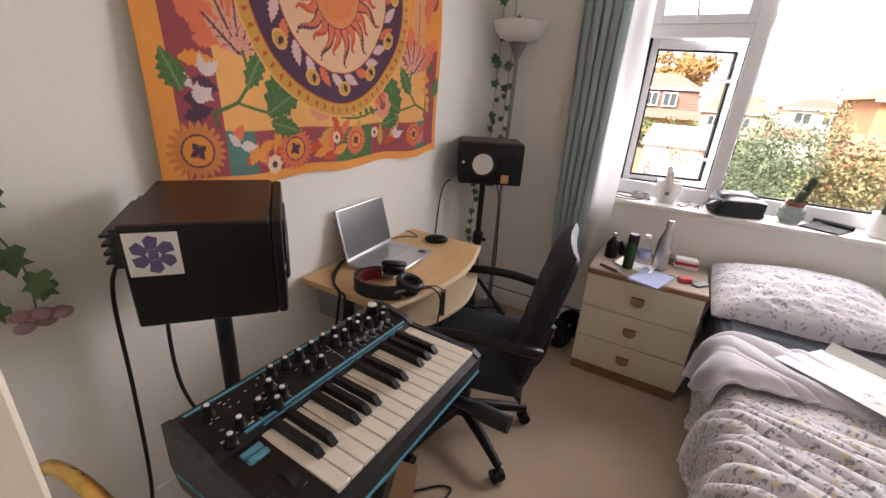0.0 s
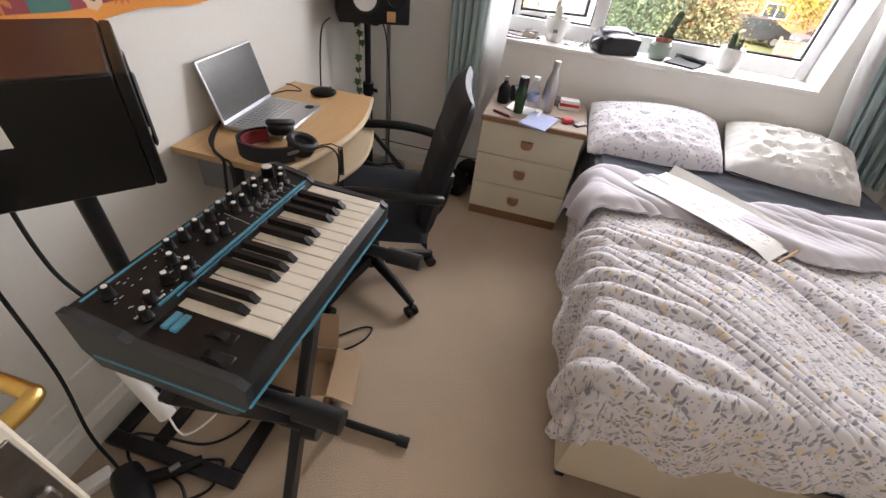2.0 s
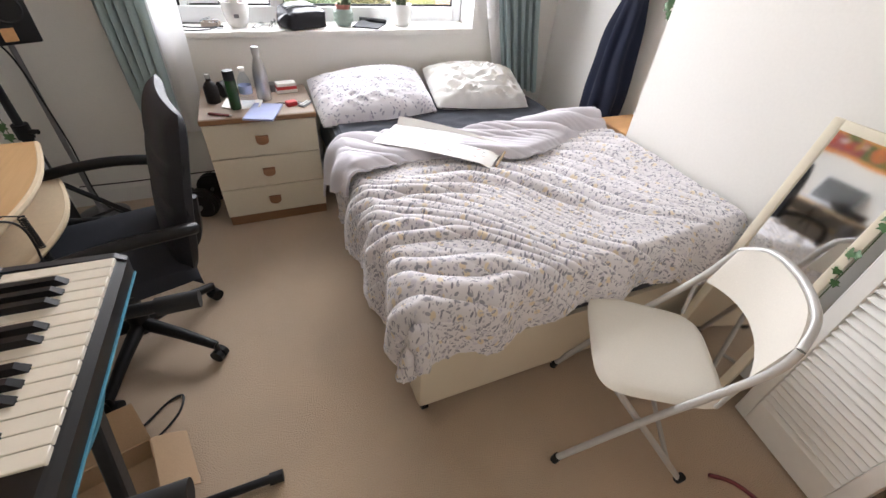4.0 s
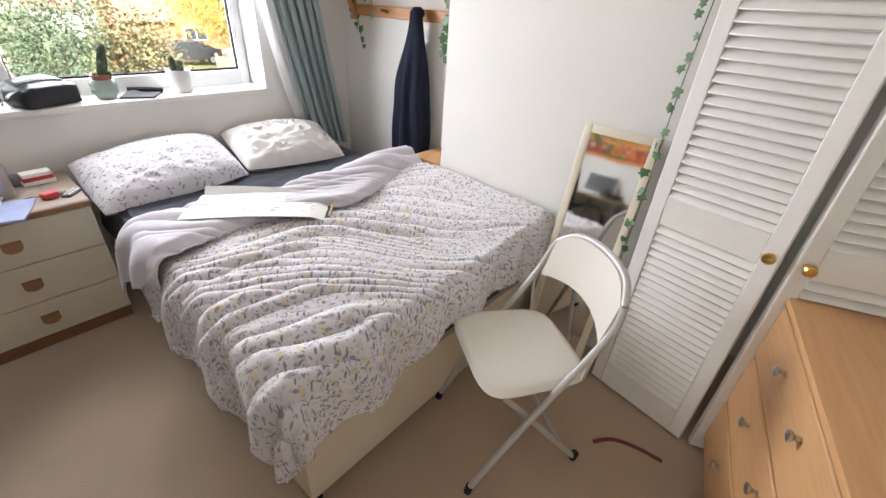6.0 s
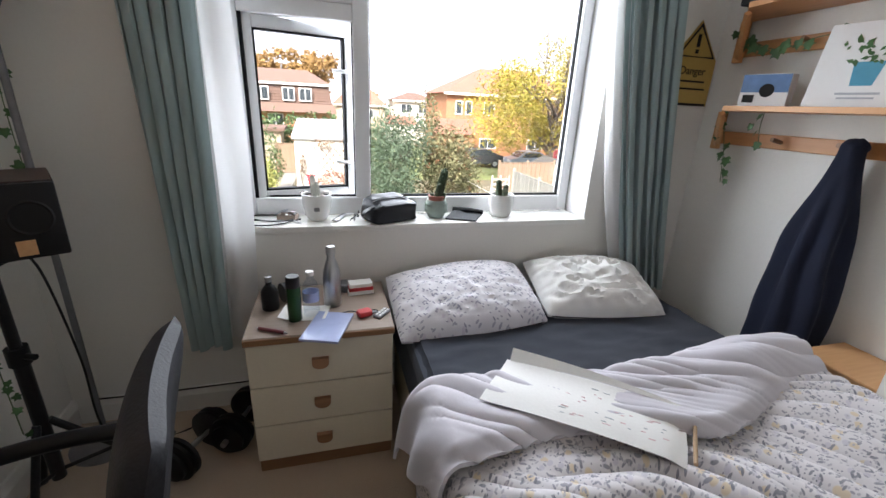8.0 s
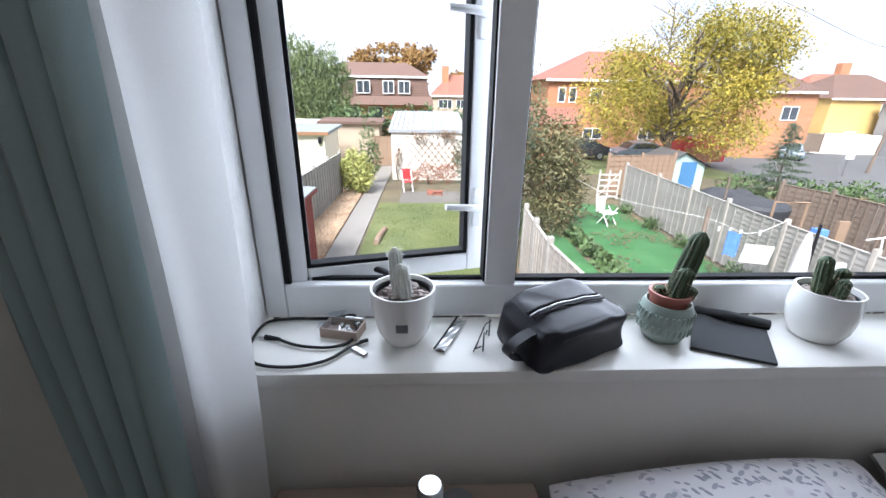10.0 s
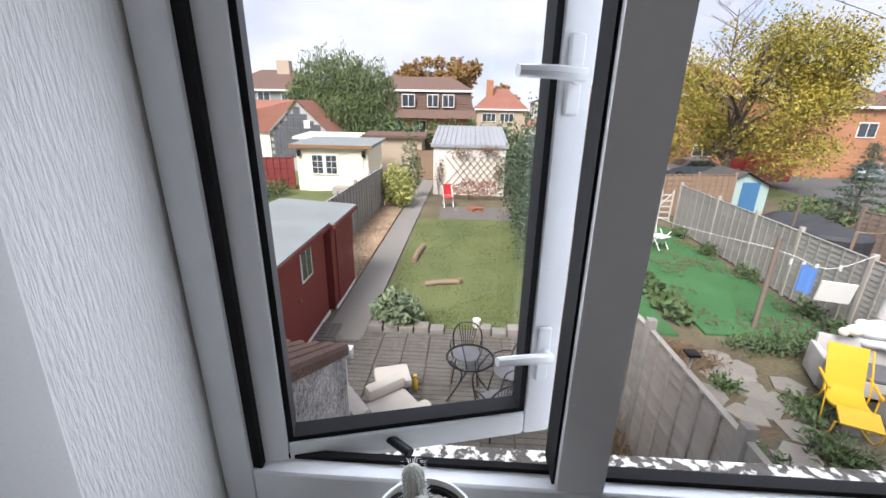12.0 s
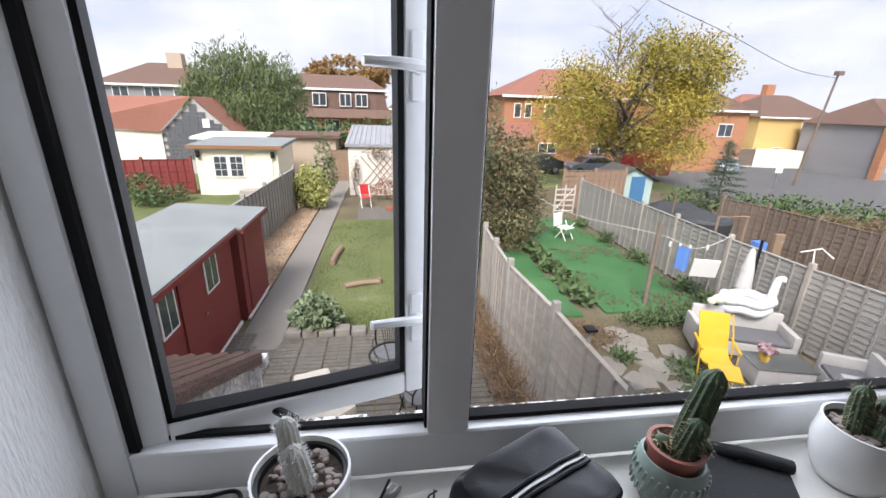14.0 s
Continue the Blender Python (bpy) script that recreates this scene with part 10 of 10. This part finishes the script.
for x in (-1, 1):
    part("arm_cushion", G().box(0.34 * x - 0.09, -0.34, 0.44, 0.34 * x + 0.09, 0.22, 0.62, 0.06), CREAMPAD, wa, "cream arm cushion")
    for y in (-0.32, 0.34):
        part("leg", G().box(0.34 * x - 0.025, y - 0.025, 0, 0.34 * x + 0.025, y + 0.025, 0.46), TIMBER, wa)
    part("side_rail", G().box(0.34 * x - 0.02, -0.34, 0.20, 0.34 * x + 0.02, 0.40, 0.26), TIMBER, wa)
fs = thing("footstool", "cream cushioned footstool on the patio", "footstool", pose(0.13, 4.79, GZ + 0.016, 0, 0, 18))
part("cushion", G().box(-0.26, -0.22, 0.28, 0.26, 0.22, 0.42, 0.05), CREAMPAD, fs)
for x in (-0.2, 0.2):
    for y in (-0.17, 0.17):
        part("leg", G().box(x - 0.02, y - 0.02, 0, x + 0.02, y + 0.02, 0.29), TIMBER, fs)
single("spray_bottle", G().lathe([(0, 0), (0.05, 0), (0.055, 0.02), (0.05, 0.15), (0.02, 0.19), (0.02, 0.23), (0.035, 0.25), (0, 0.27)], 14), YELLOW, "yellow plastic bottle on the patio", "bottle", pose(0.44, 5.0, GZ + 0.016))
wl = thing("low_wall", "low crumbling stone edging at the patio", "low wall")
for k in range(11):
    x = -0.68 + k * 0.30
    if 0.55 < x < 1.25:
        continue
    part("stone", G().box(x, 6.62, GZ - 0.01, x + 0.27, 6.86, GZ + 0.14 + 0.05 * math.sin(k * 3), 0.02), FLAG if k % 4 else CONCRETE, wl)
part("white_pot", G().lathe([(0, 0), (0.07, 0), (0.08, 0.16), (0, 0.16)], 14, (1.42, 6.74, GZ + 0.16)), WHITEWALL, wl)
lg = thing("log", "split log lying on the lawn", "log", pose(-0.2, 11.0, GZ + 0.075, 0, 0, 84))
part("timber", G().tube([(-0.65, 0, 0), (0, 0.03, 0.01), (0.65, 0, 0)], 0.085, 9), TIMBER, lg)
lg2 = thing("log", "pale rotting log lying on the lawn", "log", pose(0.62, 8.95, GZ + 0.07, 0, 0, 14))
part("timber", G().tube([(-0.42, 0, 0), (0, 0.02, 0.02), (0.42, 0, 0)], 0.065, 9), TIMBER, lg2)
part("stub", G().rod((0.40, 0.0, -0.05), (0.44, 0.0, 0.10), 0.06), TIMBER, lg2)
part("end", G().rod((-0.42, 0, -0.07), (-0.42, 0.02, 0.05), 0.035), TIMBER, lg2)
rc = thing("garden_chair", "small red and white folding chair past the lawn", "garden chair", pose(0.35, 17.3, GZ, 0, 0, 15))
part("seat", G().box(-0.22, -0.2, 0.42, 0.22, 0.2, 0.45), RED, rc, "", False)
part("back", G().box(-0.22, 0.2, 0.50, 0.22, 0.23, 0.95), RED, rc, "", False)
for x in (-0.2, 0.2):
    part("leg", G().rod((x, -0.25, 0), (x, 0.22, 0.9), 0.02), WINWHITE, rc)
    part("leg", G().rod((x, 0.25, 0), (x, -0.2, 0.45), 0.02), WINWHITE, rc)
bp = thing("brick_pile", "small pile of red bricks on the slabs", "brick pile", pose(1.55, 16.6, GZ + 0.012))
bm2 = G().box(-0.107, -0.05, 0, 0.107, 0.05, 0.065, 0.004).mesh("brick", BRICKRED)
rb = random.Random(9)
for k in range(16):
    piece("brick", bm2, bp, pose(rb.uniform(-0.28, 0.28), rb.uniform(-0.15, 0.15), (k // 6) * 0.068, 0, 0, rb.uniform(-30, 30)))
# yard beyond the far fence
tp = thing("tarpaulin", "black tarpaulin over a heap of junk", "tarpaulin")
part("sheet", G().sheet(lambda u, v: (lerp(12.4, 15.6, u), lerp(13.6, 17.6, v), GZ + 0.1 + 1.25 * math.sin(math.pi * u) ** 0.6 * math.sin(math.pi * v) ** 0.6 * (0.75 + 0.35 * noise.noise(Vector((u * 4, v * 4, 2))))), 34, 30, 0), TARP, tp)
part("frame", G().rod((12.9, 14.6, GZ), (12.9, 14.6, -0.95), 0.04).rod((15.0, 14.4, GZ), (15.0, 14.4, -1.0), 0.04), DARKFENCE, tp)
jk = thing("junk_pile", "old window frames and boxes stacked in the yard", "junk")
part("window_frame", G().tube([(11.2, 10.4, GZ + 0.3), (12.1, 10.3, GZ + 0.3), (12.1, 10.3, GZ + 1.75), (11.2, 10.4, GZ + 1.75)], 0.05, 4, closed=True), TIMBER, jk, "old wooden window frame")
part("blue_crate", G().box(12.0, 9.6, GZ, 12.3, 9.9, GZ + 1.15, 0.04), TOWELB, jk, "blue plastic crate")
part("red_panel", G().box(12.5, 9.6, GZ, 12.8, 9.7, GZ + 1.40), TIMBER, jk, "", False)
part("white_tubes", G().tube([(12.0, 8.4, GZ + 1.3), (12.5, 8.3, GZ + 1.42), (12.7, 8.1, GZ + 1.2)], 0.02, 6).rod((12.2, 8.0, GZ), (12.3, 8.3, GZ + 1.35), 0.02), WINWHITE, jk)
part("drum", G().lathe([(0, 0), (0.9, 0), (0.95, 0.9), (0.85, 1.0), (0, 1.02)], 20, (12.2, 12.2, GZ + 0.3)), TARP, jk, "dark round drum")
hp = thing("metal_hoop", "bent pale metal hoop above the fence", "hoop")
part("hoop", G().tube([(11.0 + 0.4 * math.cos(a), 5.2, GZ + 1.75 + 0.32 * math.sin(a)) for a in [k * math.pi / 12 for k in range(13)]] , 0.016, 6), WINWHITE, hp)
part("legs", G().rod((11.4, 5.2, GZ), (11.4, 5.2, GZ + 1.76), 0.016).rod((10.6, 5.2, GZ), (10.6, 5.2, GZ + 1.76), 0.016), WINWHITE, hp)


def car(m, mat, label):
    c = thing("car", label, "car", m)
    prof = [(-2.0, 0.30), (-2.05, 0.62), (-1.85, 0.85), (-1.25, 0.95), (-0.65, 1.42), (0.75, 1.46), (1.55, 1.05), (2.0, 0.95), (2.05, 0.35)]
    g = G().prism(prof, -0.85, 0.85)
    part("body", g.to(Matrix(((1, 0, 0, 0), (0, 0, 1, 0), (0, 1, 0, 0), (0, 0, 0, 1)))), mat, c, "", False)
    for s in (-1, 1):
        part("side_window", G().prism([(-0.95, 0.98), (-0.58, 1.34), (0.68, 1.37), (1.25, 1.02)], 0, 0.02).to(Matrix(((1, 0, 0, 0), (0, 0, 1, 0.85 * s - 0.01), (0, 1, 0, 0), (0, 0, 0, 1)))), WINGLASS, c, "", False)
        for x in (-1.3, 1.3):
            w = part("wheel", G().rod((x, 0.72 * s, 0.31), (x, 0.88 * s, 0.31), 0.31, None, 20), CABLE, c)
            part("rim", G().rod((x, 0.87 * s, 0.31), (x, 0.89 * s, 0.31), 0.20, None, 14), SILVER, w)
        part("headlight", G().box(-2.06, 0.55 * s - 0.18, 0.62, -1.95, 0.55 * s + 0.18, 0.78, 0.02), CONE, c)
    part("windscreen", G().add([(-1.22, -0.72, 0.985), (-1.22, 0.72, 0.985), (-0.70, 0.66, 1.40), (-0.70, -0.66, 1.40)], [(0, 1, 2, 3)]), WINGLASS, c, "", False)
    part("number_plate", G().box(-2.075, -0.26, 0.42, -2.05, 0.26, 0.53), WINWHITE, c, "", False)
    return c


cr1 = car(pose(34.5, 36.5, GZ + 0.005, 0, 0, 62), CARPAINT, "silver-blue car parked on the side road")
car(pose(12.9, 30.8, GZ + 0.005, 0, 0, 4), TARP, "dark car parked before the brick house")
car(pose(17.6, 31.0, GZ + 0.005, 0, 0, 2), CARPAINT, "grey car parked before the brick house")
rv = thing("red_van", "red van behind the tree", "van", pose(21.3, 29.5, GZ))
part("body", G().box(-1.6, -0.9, 0.4, 1.6, 0.9, 2.1, 0.1), RED, rv)
part("panel", G().box(-1.5, -0.92, 0.5, 1.3, -0.9, 1.35), BRICKRED, rv, "", False)
tpole = thing("telegraph_pole", "leaning wooden telegraph pole", "telegraph pole")
part("pole", G().rod((34.6, 29.0, GZ), (36.0, 29.4, 5.9), 0.11, 0.075), DARKFENCE, tpole)
part("cap", G().box(35.8, 29.2, 5.8, 36.3, 29.6, 6.1), DARKFENCE, tpole, "", False)
part("wire", G().tube(bend([(36.0, 29.4, 5.6), (30, 27.5, 5.9), (22, 24.5, 7.2), (12, 20, 8.6), (2, 0.45, 6.2)]), 0.018, 4), BLACK, tpole, "black overhead wire")
sg2 = thing("road_sign", "small white road sign on a post", "road sign")
part("plate", G().box(30.3, 26.9, GZ + 1.2, 30.9, 26.95, GZ + 1.8), WINWHITE, sg2, "", False)
part("post", G().rod((30.6, 27, GZ), (30.6, 27, GZ + 1.6), 0.05), GREYENAMEL, sg2)

# ---- everything outdoors stands on the sloping land ----
bpy.context.view_layer.update()
LEVEL = {"ground", "lawn", "path_garden", "gravel_strip", "lawn_neighbour", "turf_strip", "turf_edge", "grass_patch", "road", "far_grass", "far_paving", "patio"}
for ob in [o for o in bpy.data.objects if o not in built_indoors and o.parent is None and o.name not in LEVEL]:
    pts = [o.matrix_world @ Vector(c) for o in [ob] + list(ob.children_recursive) if o.type == "MESH" for c in o.bound_box]
    low = min(q.z for q in pts)
    feet = [q for q in pts if q.z < low + 0.3]
    ob.location.z -= fall(sum(q.x for q in feet) / len(feet), sum(q.y for q in feet) / len(feet))
